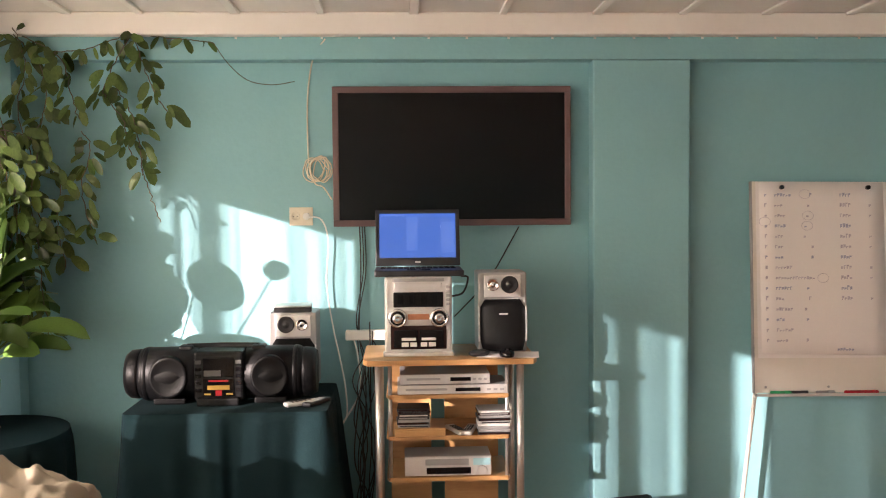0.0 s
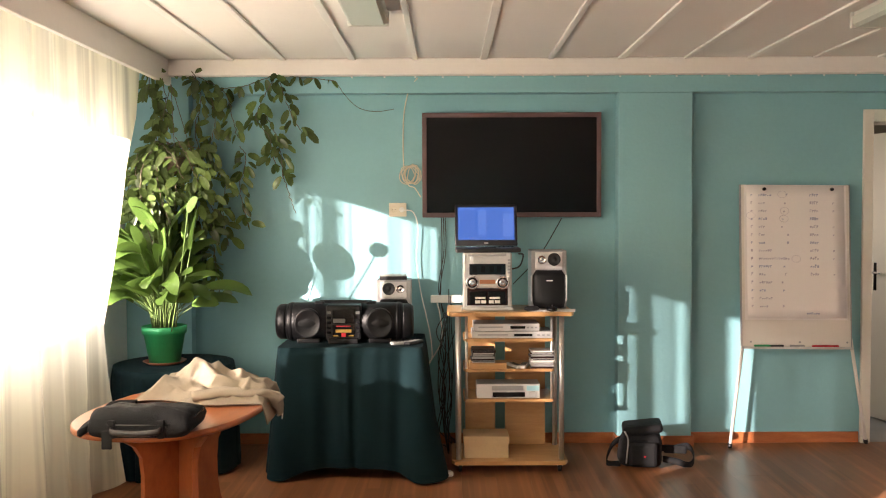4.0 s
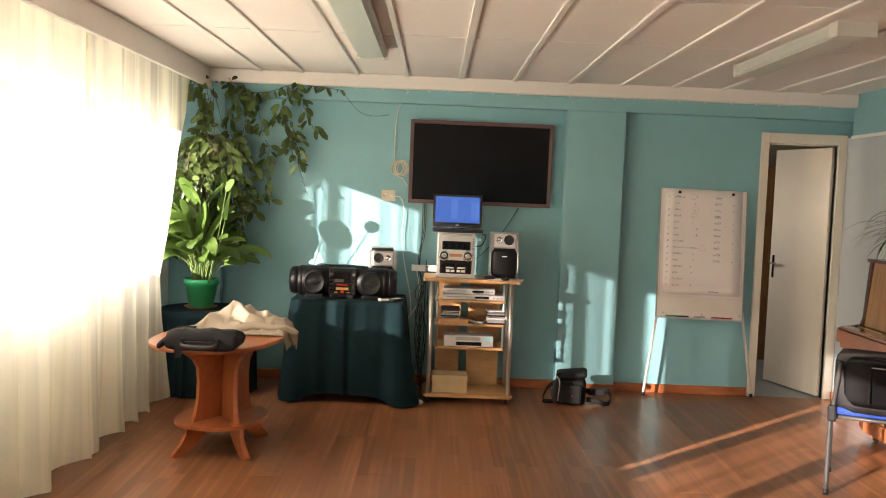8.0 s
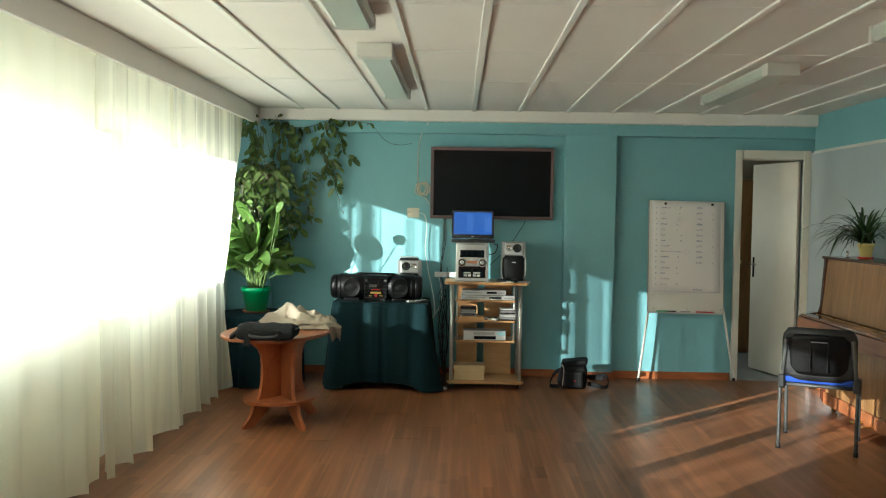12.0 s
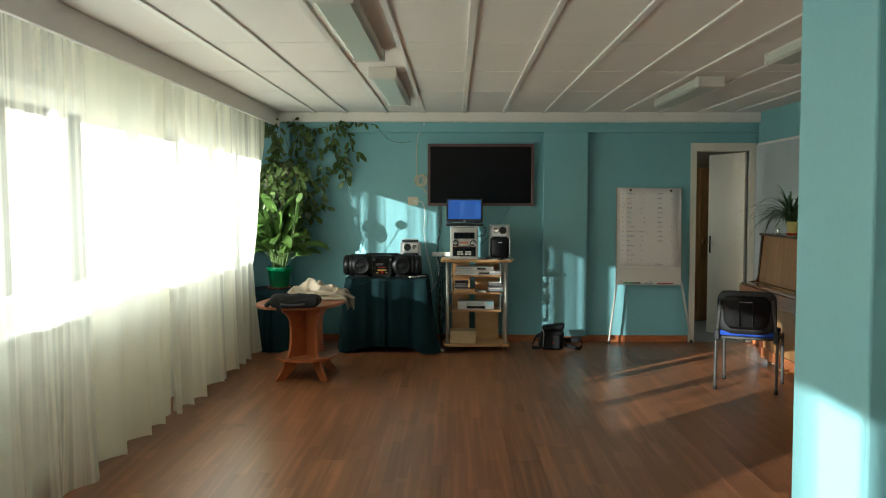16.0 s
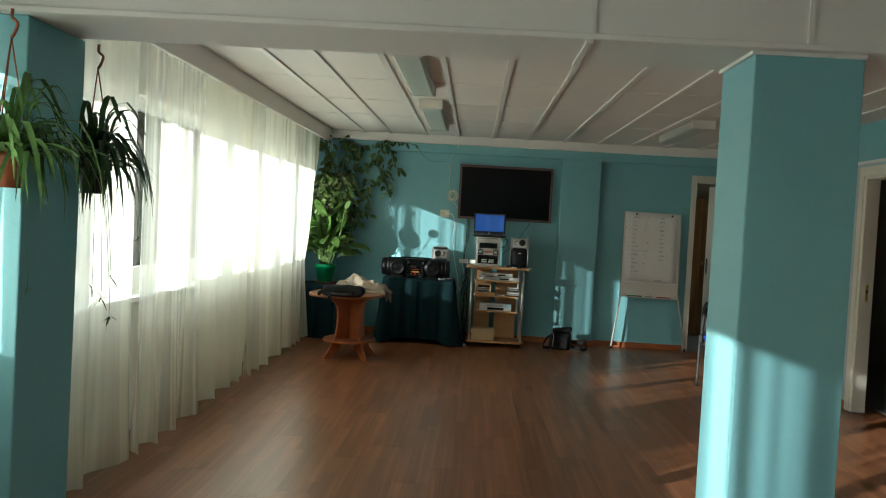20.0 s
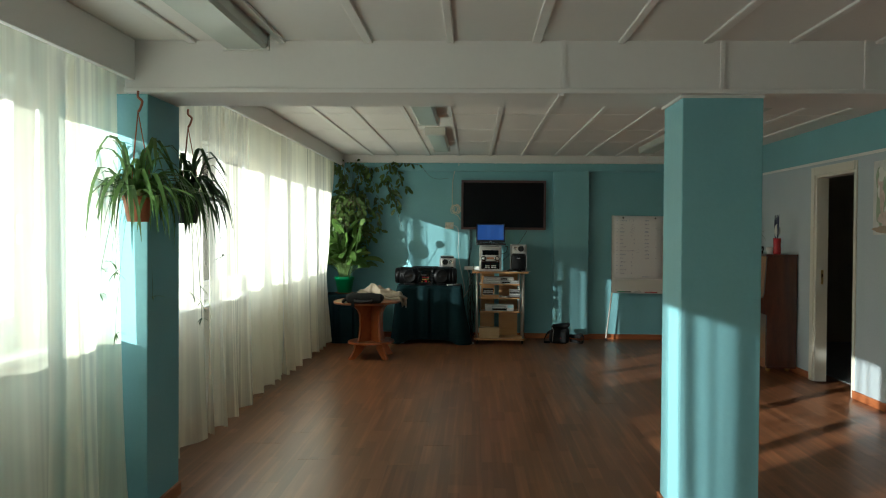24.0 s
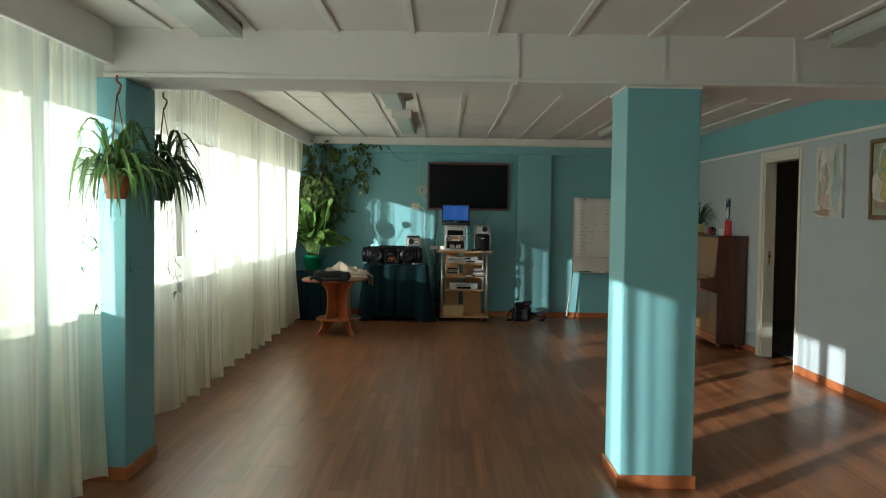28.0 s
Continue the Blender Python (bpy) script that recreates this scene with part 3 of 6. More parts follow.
STEM = mat("green stem", (0.09, 0.15, 0.035), 0.6)
TWIG = mat("brown vine stem", (0.10, 0.075, 0.04), 0.7)
WHITEP = mat("white plastic", (0.78, 0.77, 0.73), 0.4, vary=0.04)
CREAMP = mat("cream socket plastic", (0.72, 0.66, 0.52), 0.4, vary=0.05)
PAPER = mat("white chart paper", (0.84, 0.80, 0.78), 0.8, vary=0.03, scale=2)
BOARD = mat("white board enamel", (0.74, 0.70, 0.64), 0.35, vary=0.04, scale=3)
INK = mat("faded violet ink", (0.54, 0.49, 0.55), 0.8, vary=0.25, scale=60)
INKB = mat("blue ink", (0.42, 0.43, 0.54), 0.8, vary=0.2, scale=60)
BLUEF = mat("blue seat cloth", (0.02, 0.07, 0.42), 0.85, vary=0.15, scale=20, bump=0.4, bump_scale=300)
FALL = wood("polished brown key lid", (0.30, 0.135, 0.062), (0.20, 0.085, 0.04), 0.16, (4, 0.6, 4), 4.0, coat=0.6)
CHAIRG = mat("grey chair paint", (0.07, 0.07, 0.068), 0.4, vary=0.08)
CARD = mat("brown cardboard", (0.52, 0.38, 0.21), 0.8, vary=0.1, scale=6)
RED = mat("red glaze", (0.55, 0.03, 0.04), 0.25, vary=0.1)
YELL = mat("yellow print", (0.50, 0.31, 0.06), 0.5, vary=0.2, scale=60)
NAVY = mat("navy cloth shape", (0.02, 0.03, 0.09), 0.7)
DIFFU = mat("milky ribbed lamp cover", (0.52, 0.56, 0.50), 0.35, vary=0.04)
LAMPW = mat("lamp housing white", (0.64, 0.62, 0.57), 0.4, vary=0.03)
CLEAR = glass("clear glassware", (0.9, 0.93, 0.93))
BRASS = mat("brass", (0.72, 0.52, 0.22), 0.3, metal=1.0)
FRAMEW = wood("dark gilt frame", (0.22, 0.13, 0.05), (0.12, 0.065, 0.025), 0.4, (3, 3, 1), 5)
PAINT1 = mat("pale painted canvas", (0.66, 0.66, 0.64), 0.7, vary=0.22, scale=9)
PINK = mat("pink paint", (0.62, 0.5, 0.47), 0.7, vary=0.25, scale=20)
PGREEN = mat("grey green paint", (0.34, 0.42, 0.30), 0.7, vary=0.3, scale=14)
PBLUE = mat("grey blue paint", (0.45, 0.56, 0.60), 0.7, vary=0.2, scale=10)
POCHRE = mat("ochre paint", (0.52, 0.45, 0.16), 0.7, vary=0.3, scale=18)
PBROWN = mat("brown paint", (0.38, 0.28, 0.2), 0.7, vary=0.25, scale=14)


def blob(bm, c, rx, ry, rz, sub=2, mi=0, m=None):
    """A rounded lump."""
    r = bmesh.ops.create_icosphere(bm, subdivisions=sub, radius=1.0, matrix=(m or Matrix()) @ Matrix.Translation(c) @ Matrix.Diagonal((rx, ry, rz, 1)))
    for v in r["verts"]:
        for f in v.link_faces:
            f.smooth, f.material_index = True, mi


def disc(bm, c, r, depth, toward="y", seg=24, mi=0, prof=None):
    """A round boss that stands out from a front facing -y (or up, z)."""
    turn = pose(*c, 90, 0, 0) if toward == "y" else pose(*c)
    lathe(bm, prof or [(r, 0), (r, depth * 0.7), (r * 0.92, depth)], seg, turn, mi)


def leaf(bm, base, way, up, length, width, droop=0.3, fold=0.25, n=5, mi=0, oval=False):
    """A pointed leaf with a fold along its rib, bending down towards the tip."""
    way, up = Vector(way).normalized(), Vector(up)
    side = way.cross(up)
    if side.length < 1e-3:
        side = way.cross(Vector((1, 0, 0.1)))
    side.normalize()
    nrm = side.cross(way).normalized()
    p, d, rows = Vector(base), way.copy(), []
    for i in range(n + 1):
        t = i / n
        w = width / 2 * (max(0.0, 1 - (2 * (t * 0.96 + 0.02) - 1) ** 2) ** 0.5 if oval else math.sin(math.pi * min(1, (t * 0.93 + 0.07)) ** 0.8) ** 0.8)
        if i == n:
            w = 0.001
        nn = side.cross(d).normalized()
        rows.append([bm.verts.new(p - side * w + nn * fold * w), bm.verts.new(p), bm.verts.new(p + side * w + nn * fold * w)])
        p = p + d * (length / n)
        d = (d + Vector((0, 0, -1)) * droop / n * (0.5 + t)).normalized()
    for a, b in zip(rows, rows[1:]):
        for k in (0, 1):
            f = bm.faces.new((a[k], a[k + 1], b[k + 1], b[k]))
            f.smooth, f.material_index = True, mi


# ---- television ----
tv = thing("television", "large black flat television with a mauve frame hung on the wall", "television", m=pose(0.01, 0.1, 1.8025))
part("casing", boxes((-0.562, 0.562, -0.058, -0.015, -0.325, 0.325), bev=0.006), BLK, tv)
part("bezel", boxes((-0.57, 0.57, -0.075, -0.05, 0.302, 0.3325), (-0.57, 0.57, -0.075, -0.05, -0.3325, -0.302), (-0.57, -0.541, -0.075, -0.05, -0.302, 0.302), (0.541, 0.57, -0.075, -0.05, -0.302, 0.302), bev=0.004), BEZEL, tv, "dull mauve-brown frame")
part("screen", boxes((-0.541, 0.541, -0.066, -0.0585, -0.302, 0.302)), SCREEN, tv, "dark glossy screen, switched off")
part("wall_bracket", boxes((-0.2, 0.2, -0.015, 0.0, -0.2, 0.2)), BLK, tv)

# ---- rack ----
rack = thing("tv_rack", "light beech media rack with silver tube posts on castors", "rack", m=pose(-0.04, -0.39, 0) @ Matrix.Diagonal((0.945, 1, 1, 1)))


def board(x0, x1, y0, y1, z0, z1, name, cut=0.05):
    bm = bmesh.new()
    pts = [(x0, y1), (x0, y0 + cut), (x0 + cut * 0.4, y0), (x1 - cut * 0.4, y0), (x1, y0 + cut), (x1, y1)]
    lo, hi = [bm.verts.new((*p, z0)) for p in pts], [bm.verts.new((*p, z1)) for p in pts]
    bm.faces.new(lo[::-1])
    bm.faces.new(hi)
    for k in range(6):
        bm.faces.new((lo[k], lo[(k + 1) % 6], hi[(k + 1) % 6], hi[k]))
    bmesh.ops.bevel(bm, geom=list(bm.edges), offset=0.003, segments=2, affect="EDGES")
    return part(name, bm, BEECH, rack)


board(-0.385, 0.385, -0.22, 0.22, 0.907, 0.93, "top")
for z in (0.768, 0.592, 0.414):
    board(-0.285, 0.275, -0.13, 0.2, z - 0.018, z, "shelf", 0.03)
board(-0.36, 0.35, -0.215, 0.22, 0.048, 0.07, "base")
part("back_panel", boxes((-0.27, -0.075, 0.185, 0.2, 0.07, 0.907)), BEECH, rack)
part("back_panel", boxes((-0.01, 0.25, 0.185, 0.2, 0.07, 0.907)), BEECH, rack)
for x in (-0.318, 0.312):
    for y in (-0.16, 0.17):
        bm = bmesh.new()
        tube(bm, [(x, y, 0.07), (x, y, 0.907)], 0.0165, 16)
        part("post", bm, STEEL, rack, "satin silver tube post")
for x in (-0.268, 0.258):
    bm = bmesh.new()
    tube(bm, [(x, -0.115, 0.396), (x, -0.115, 0.907)], 0.0095, 12)
    part("thin_post", bm, STEEL, rack)
for x in (-0.31, 0.3):
    for y in (-0.17, 0.17):
        c = bmesh.new()
        lathe(c, [(0.021, -0.011), (0.024, -0.006), (0.024, 0.006), (0.021, 0.011)], 14, pose(x, y, 0.024, 0, 90, 0))
        w = part("castor", c, BLK, rack)
        part("fork", boxes((x - 0.016, x + 0.016, y - 0.012, y + 0.012, 0.036, 0.048)), WHITEP, w)

# ---- stereo on the rack ----
st = thing("stereo", "silver mini hi-fi unit with twin knobs and cassette doors", "stereo", m=pose(-0.17, -0.36, 0.931))
part("body", boxes((-0.135, 0.135, -0.10, 0.16, 0.008, 0.335), bev=0.006), SILVD, st)
fr = boxes((-0.143, 0.143, -0.145, -0.10, 0.012, 0.337), bev=0.012)
front = part("front_panel", fr, SILV, st, "silver moulded front")
part("foot", boxes((-0.15, 0.15, -0.155, -0.09, 0.0, 0.018), bev=0.005), SILV, st)
part("disc_tray", boxes((-0.1, 0.1, -0.151, -0.145, 0.288, 0.31), bev=0.002), SILV, front)
part("top_strip", boxes((-0.11, 0.11, -0.149, -0.145, 0.316, 0.33), bev=0.002), SILVD, front)
part("display_window", boxes((-0.105, 0.105, -0.15, -0.145, 0.208, 0.272), bev=0.003), BLKG, front, "black display window")
for x in (-0.075, -0.025, 0.025, 0.068):
    part("disc_marker", boxes((x - 0.012, x + 0.012, -0.1515, -0.15, 0.222, 0.26)), SCREEN, front)
part("control_band", boxes((-0.128, 0.128, -0.152, -0.145, 0.134, 0.198), bev=0.004), SILV, front)
part("amber_display", boxes((-0.045, 0.045, -0.156, -0.152, 0.156, 0.18), bev=0.002), ORANGE, front, "amber lit display")
for k in range(5):
    part("button", boxes((-0.05 + k * 0.021, -0.034 + k * 0.021, -0.157, -0.152, 0.138, 0.148), bev=0.001), SILV, front)
part("long_button", boxes((-0.06, 0.05, -0.155, -0.145, 0.2, 0.209), bev=0.002), SILV, front)
for x in (-0.088, 0.088):
    bm = bmesh.new()
    disc(bm, (x, -0.152, 0.163), 0.038, 0.014, prof=[(0.04, 0), (0.04, 0.008), (0.036, 0.014), (0.03, 0.012), (0.028, 0.004), (0.002, 0.004)])
    k = part("knob", bm, CHROME, front, "round chrome knob")
    bm = bmesh.new()
    disc(bm, (x, -0.156, 0.163), 0.027, 0.006)
    part("knob_groove", bm, BLKG, k)
    bm = bmesh.new()
    disc(bm, (x, -0.16, 0.163), 0.021, 0.016, prof=[(0.021, 0), (0.021, 0.01), (0.016, 0.014), (0.006, 0.011), (0.002, 0.011)])
    part("knob_cap", bm, CHROME, k)
part("lower_panel", boxes((-0.118, 0.118, -0.149, -0.145, 0.03, 0.13), bev=0.003), MAROON, front, "dark maroon lower front")
for s in (-1, 1):
    bm = bmesh.new()
    box(bm, 0.004, 0.105, -0.155, -0.149, 0.036, 0.112, bev=0.003)
    for v in bm.verts:
        v.co.x *= s
    d = part("cassette_door", bm, BLKG, front, "dark cassette door")
    part("cassette_label", boxes(tuple(sorted((0.012 * s, 0.072 * s))) + (-0.1565, -0.155, 0.068, 0.08), bev=0.0006), WHITEP, d)
    for k in (0, 1):
        part("cassette_label", boxes(tuple(sorted(((0.008 + 0.034 * k) * s, (0.036 + 0.036 * k) * s))) + (-0.1565, -0.155, 0.042, 0.06), bev=0.0006), WHITEP, d)
for k in range(5):
    part("side_button", boxes((0.118, 0.134, -0.15, -0.145, 0.215 + k * 0.018, 0.226 + k * 0.018), bev=0.001), SILVD, front)

# ---- laptop on the stereo ----
lap = thing("laptop", "open black laptop with a blue screen on the stereo", "laptop", m=pose(-0.165, -0.35, 1.268))
base = part("keyboard_half", boxes((-0.19, 0.19, -0.15, 0.1, 0.0, 0.026), bev=0.006), BLK, lap)
bm = bmesh.new()
for r in range(5):
    for c in range(13):
        box(bm, -0.165 + c * 0.0254, -0.143 + c * 0.0254, -0.03 + r * 0.022, -0.011 + r * 0.022, 0.026, 0.0285)
part("keys", bm, BLKG, base)
part("touchpad", boxes((-0.05, 0.05, -0.13, -0.06, 0.026, 0.0265)), BLKG, base)
lid_m = pose(0, 0.1, 0.03, -14, 0, 0)
lid = part("lid", boxes((-0.19, 0.19, -0.004, 0.006, 0.0, 0.258), bev=0.004), BLK, lap, m=lid_m)
pic = part("laptop_screen", boxes((-0.172, 0.172, -0.0062, -0.0042, 0.036, 0.24)), BLUE, lid, "bright blue screen picture")
for x0, x1, z0, z1 in ((0.105, 0.165, 0.06, 0.2), (-0.05, 0.0, 0.07, 0.225), (-0.165, -0.06, 0.228, 0.236)):
    part("screen_window", boxes((x0, x1, -0.0075, -0.0063, z0, z1)), BLUEP, pic)
part("badge", boxes((-0.012, 0.012, -0.006, -0.0042, 0.012, 0.02)), SILV, lid)


def speaker(x, y, z, flip):
    sp = thing("loudspeaker", "silver-grey loudspeaker with a black bulging grille", "loudspeaker", "stereo loudspeakers", m=pose(x, y, z))
    part("cabinet", boxes((-0.106, 0.106, -0.085, 0.11, 0.0, 0.345), bev=0.007), SILVD, sp)
    pl = part("driver_plate", boxes((-0.08, 0.08, -0.096, -0.085, 0.237, 0.335), bev=0.004), SILV, sp, "bright silver driver plate")
    for dx, r, mt in ((-0.042, 0.026, CHROME), (0.03, 0.038, BLK)):
        bm = bmesh.new()
        disc(bm, (dx * flip, -0.096, 0.292), r, 0.006, prof=[(r, 0), (r, 0.006), (r * 0.85, 0.006), (r * 0.6, 0.001), (r * 0.3, 0.0), (r * 0.25, 0.006), (0.002, 0.008)])
        part("driver", bm, mt, pl)
    bm = bmesh.new()
    rows = []
    for j in range(7):
        zz = 0.008 + 0.22 * j / 6
        row = []
        for i in range(9):
            u = -1 + i / 4
            bulge = 0.045 * (1 - 0.65 * u * u) * (1 - 0.5 * (j / 6) ** 2)
            row.append(bm.verts.new((0.1 * u * (0.86, 0.95, 1, 1, 1, 0.99, 0.76)[j], -0.087 - bulge, zz)))
        rows.append(row)
    for a, b in zip(rows, rows[1:]):
        for i in range(8):
            bm.faces.new((a[i], a[i + 1], b[i + 1], b[i])).smooth = True
    edge = bmesh.ops.extrude_edge_only(bm, edges=[e for e in bm.edges if e.is_boundary])
    for v in edge["geom"]:
        if isinstance(v, bmesh.types.BMVert):
            v.co.y = -0.085
    g = part("grille", bm, BOOM, sp, "black cloth grille")
    part("maker_plate", boxes((-0.018, 0.018, -0.134, -0.126, 0.166, 0.172)), SILV, g)
    for s in (-1, 1):
        part("side_fin", boxes(tuple(sorted((0.098 * s, 0.107 * s))) + (-0.105, -0.085, 0.045, 0.2), bev=0.006), SILV, sp)
    return sp


speaker(0.196, -0.33, 0.931, 1)
speaker(-0.733, -0.12, 0.7435, -1)
dd = thing("disc_drive", "slim black and silver disc drive lying on a loudspeaker", "disc drive", m=pose(-0.74, -0.115, 1.0885, 0, 0, 4))
part("case", boxes((-0.085, 0.085, -0.08, 0.08, 0.0, 0.022), bev=0.003), BLK, dd)
part("lid", boxes((-0.083, 0.083, -0.078, 0.078, 0.022, 0.029), bev=0.003), SILV, dd)

pap = thing("paper_sheet", "white paper sheet lying on the rack top", "paper", m=pose(0.22, -0.5, 0.9305, 0, 0, -8))
part("sheet", boxes((-0.14, 0.12, -0.075, 0.08, 0, 0.0012)), PAPER, pap)
ms = thing("computer_mouse", "black computer mouse on a sheet of paper", "mouse", m=pose(0.2, -0.54, 0.932))
bm = bmesh.new()
blob(bm, (0, 0, 0.008), 0.032, 0.05, 0.026, 3)
bmesh.ops.bisect_plane(bm, geom=list(bm.verts) + list(bm.edges) + list(bm.faces), plane_co=(0, 0, 0), plane_no=(0, 0, 1), clear_inner=True)
part("shell", bm, BLKG, ms)
part("wheel", boxes((-0.004, 0.004, -0.035, -0.02, 0.022, 0.033), bev=0.001), BLK, ms)
hs = thing("black_gadget", "small black rounded gadget lying on the rack", "gadget", m=pose(0.085, -0.52, 0.931, 0, 0, 25))
bm = bmesh.new()
blob(bm, (0, 0, 0.012), 0.05, 0.028, 0.016, 3)
part("shell", bm, BLK, hs)

# ---- devices on the shelves ----


def player(x0, x1, y, z0, z1, dark, label):
    p = thing("disc_player", label, "disc player", "players on the rack", m=pose((x0 + x1) / 2, y, z0))
    w, h = (x1 - x0) / 2, z1 - z0
    part("case", boxes((-w, w, 0.0, 0.2, 0.004, h), bev=0.003), SILVD, p)
    f = part("front", boxes((-w, w, -0.012, 0.0, 0.003, h), bev=0.003), SILV, p, "bright silver front")
    part("tray", boxes((-w * 0.85, -w * 0.1, -0.0145, -0.012, h * 0.45, h * 0.65)), SILVD, f)
    part("display", boxes((w * dark, w * (dark + 0.45), -0.0145, -0.012, h * 0.35, h * 0.7)), BLKG, f)
    for k in range(3):
        part("button", boxes((w * (0.62 + 0.12 * k), w * (0.69 + 0.12 * k), -0.0155, -0.012, h * 0.4, h * 0.6)), SILVD, f)
    for s in (-0.8, 0.8):
        part("foot", boxes((w * s - 0.012, w * s + 0.012, 0.02, 0.05, 0.0, 0.004)), BLK, p)
    return p


player(-0.262, 0.205, -0.515, 0.7685, 0.81, 0.05, "slim silver disc player under another on the shelf")
player(-0.252, 0.13, -0.51, 0.8105, 0.855, 0.12, "silver disc player stacked on a second one")
vc = thing("video_recorder", "silver video recorder with a round jog dial", "video recorder", m=pose(-0.05, -0.5, 0.4145) @ Matrix.Diagonal((0.97, 1, 0.86, 1)))
part("case", boxes((-0.19, 0.19, 0.0, 0.15, 0.006, 0.1), bev=0.003), SILVD, vc)
f = part("front", boxes((-0.19, 0.19, -0.014, 0.0, 0.004, 0.1), bev=0.004), SILV, vc)
part("tape_door", boxes((-0.1, 0.09, -0.017, -0.014, 0.058, 0.088), bev=0.002), SILVD, f)
part("display", boxes((-0.095, 0.1, -0.017, -0.014, 0.014, 0.046), bev=0.001), BLKG, f)
part("lit_panel", boxes((0.11, 0.186, -0.017, -0.014, 0.056, 0.09), bev=0.001), VDISP, f, "pale cyan panel")
bm = bmesh.new()
disc(bm, (0.148, -0.014, 0.03), 0.023, 0.008)
part("jog_dial", bm, SILV, f)
for s in (-0.15, 0.15):
    part("foot", boxes((s - 0.015, s + 0.015, 0.02, 0.06, 0, 0.006)), BLK, vc)


def cd_stack(x, y, z, cols, seed):
    r = random.Random(seed)
    for k, c in enumerate(cols):
        d = thing("disc_case", "flat disc case in a small stack on the shelf", "disc case", "stacked disc cases", m=pose(x + r.uniform(-0.005, 0.005), y + r.uniform(-0.006, 0.006), z + k * 0.0118, 0, 0, r.uniform(-3, 3)))
        part("case", boxes((-0.068, 0.068, -0.062, 0.062, 0, 0.011), bev=0.0015), c, d)
        part("sleeve", boxes((-0.06, 0.06, -0.0632, -0.062, 0.003, 0.008)), (SILVD, WHITEP, BLK, MAROON, SILVD)[(k + seed) % 5], d)


cd_stack(-0.195, -0.45, 0.626, (SILVD, BLK, SILVD, BLK, BLK, MAROON, BLK), 2)
cd_stack(0.15, -0.46, 0.5925, (BLK, SILVD, SILVD, WHITEP, SILV, BLK, SILVD, MAROON, SILVD), 3)
wb = thing("wooden_box", "small flat pale wooden box lying on the shelf", "box", m=pose(-0.17, -0.46, 0.5925))
part("body", boxes((-0.105, 0.11, -0.065, 0.06, 0, 0.026), bev=0.003), BEECH, wb)
part("lid", boxes((-0.106, 0.111, -0.066, 0.061, 0.026, 0.033), bev=0.002), BEECH, wb)


def remote(m, light=False, name="remote_control"):
    r = thing(name, "pale grey remote control" if light else "dark grey remote control with small keys", "remote", "remote controls", m=m)
    part("case", boxes((-0.022, 0.022, -0.075, 0.075, 0, 0.018), bev=0.006), SILV if light else BLK, r)
    bm = bmesh.new()
    for j in range(5):
        for i in range(3):
            box(bm, -0.015 + i * 0.011, -0.007 + i * 0.011, -0.05 + j * 0.02, -0.04 + j * 0.02, 0.018, 0.0205)
    part("keys", bm, BLK if light else SILVD, r)


remote(pose(-0.01, -0.46, 0.5935, 0, 0, 22), True)
remote(pose(0.046, -0.46, 0.5935, 0, 0, -14), True)
cbx = thing("cardboard_box", "brown cardboard box with a lid in the rack's base", "box", m=pose(-0.18, -0.44, 0.0705))
part("body", boxes((-0.13, 0.13, -0.09, 0.1, 0, 0.095), bev=0.003), CARD, cbx)
part("lid", boxes((-0.134, 0.134, -0.094, 0.104, 0.088, 0.128), bev=0.003), CARD, cbx)

# ---- draped table with the boombox ----


def cloth_side(bm, outline, top, hem, flare, folds, amp, seed, rows=16, corner=None):
    """A table cloth: a flat top and a skirt in folds that widen downwards. outline(u) gives x, y and the outward way; hem(u) the height of the edge."""
    n = 360
    ring = []
    for i in range(n):
        u = i / n
        x, y, nx, ny = outline(u)
        a = 2 * math.pi * u
        ring.append((x, y, nx, ny, hem(u), noise.noise((math.cos(a) * folds / 6, math.sin(a) * folds / 6, seed)), noise.noise((math.cos(a) * 2, math.sin(a) * 2, seed + 4)), u, corner(u) if corner else 0))
    prev = None
    for j in range(rows + 1):
        v = j / rows
        row = []
        for x, y, nx, ny, hz, no, slow, u, cn in ring:
            p = 2 * math.pi * folds * u + 4.5 * no + 3 * slow + 0.6 * v * no
            wave = math.sin(p) + 0.4 * math.sin(2 * p + 2)
            d = 0.008 * math.sin(min(1, v * 8) * math.pi / 2) + flare * (0.6 + 0.6 * slow) * v + amp * wave * (0.55 + 0.7 * no) * v ** 0.6 * (1 - v * 0.15) + cn * v ** 1.2
            row.append(bm.verts.new((x + nx * d, y + ny * d, top - 0.004 * min(1, v * 20) - (top - 0.004 - hz) * v)))
        if prev:
            for i in range(n):
                bm.faces.new((prev[i], prev[(i + 1) % n], row[(i + 1) % n], row[i])).smooth = True
        else:
            bm.faces.new(row)
        prev = row


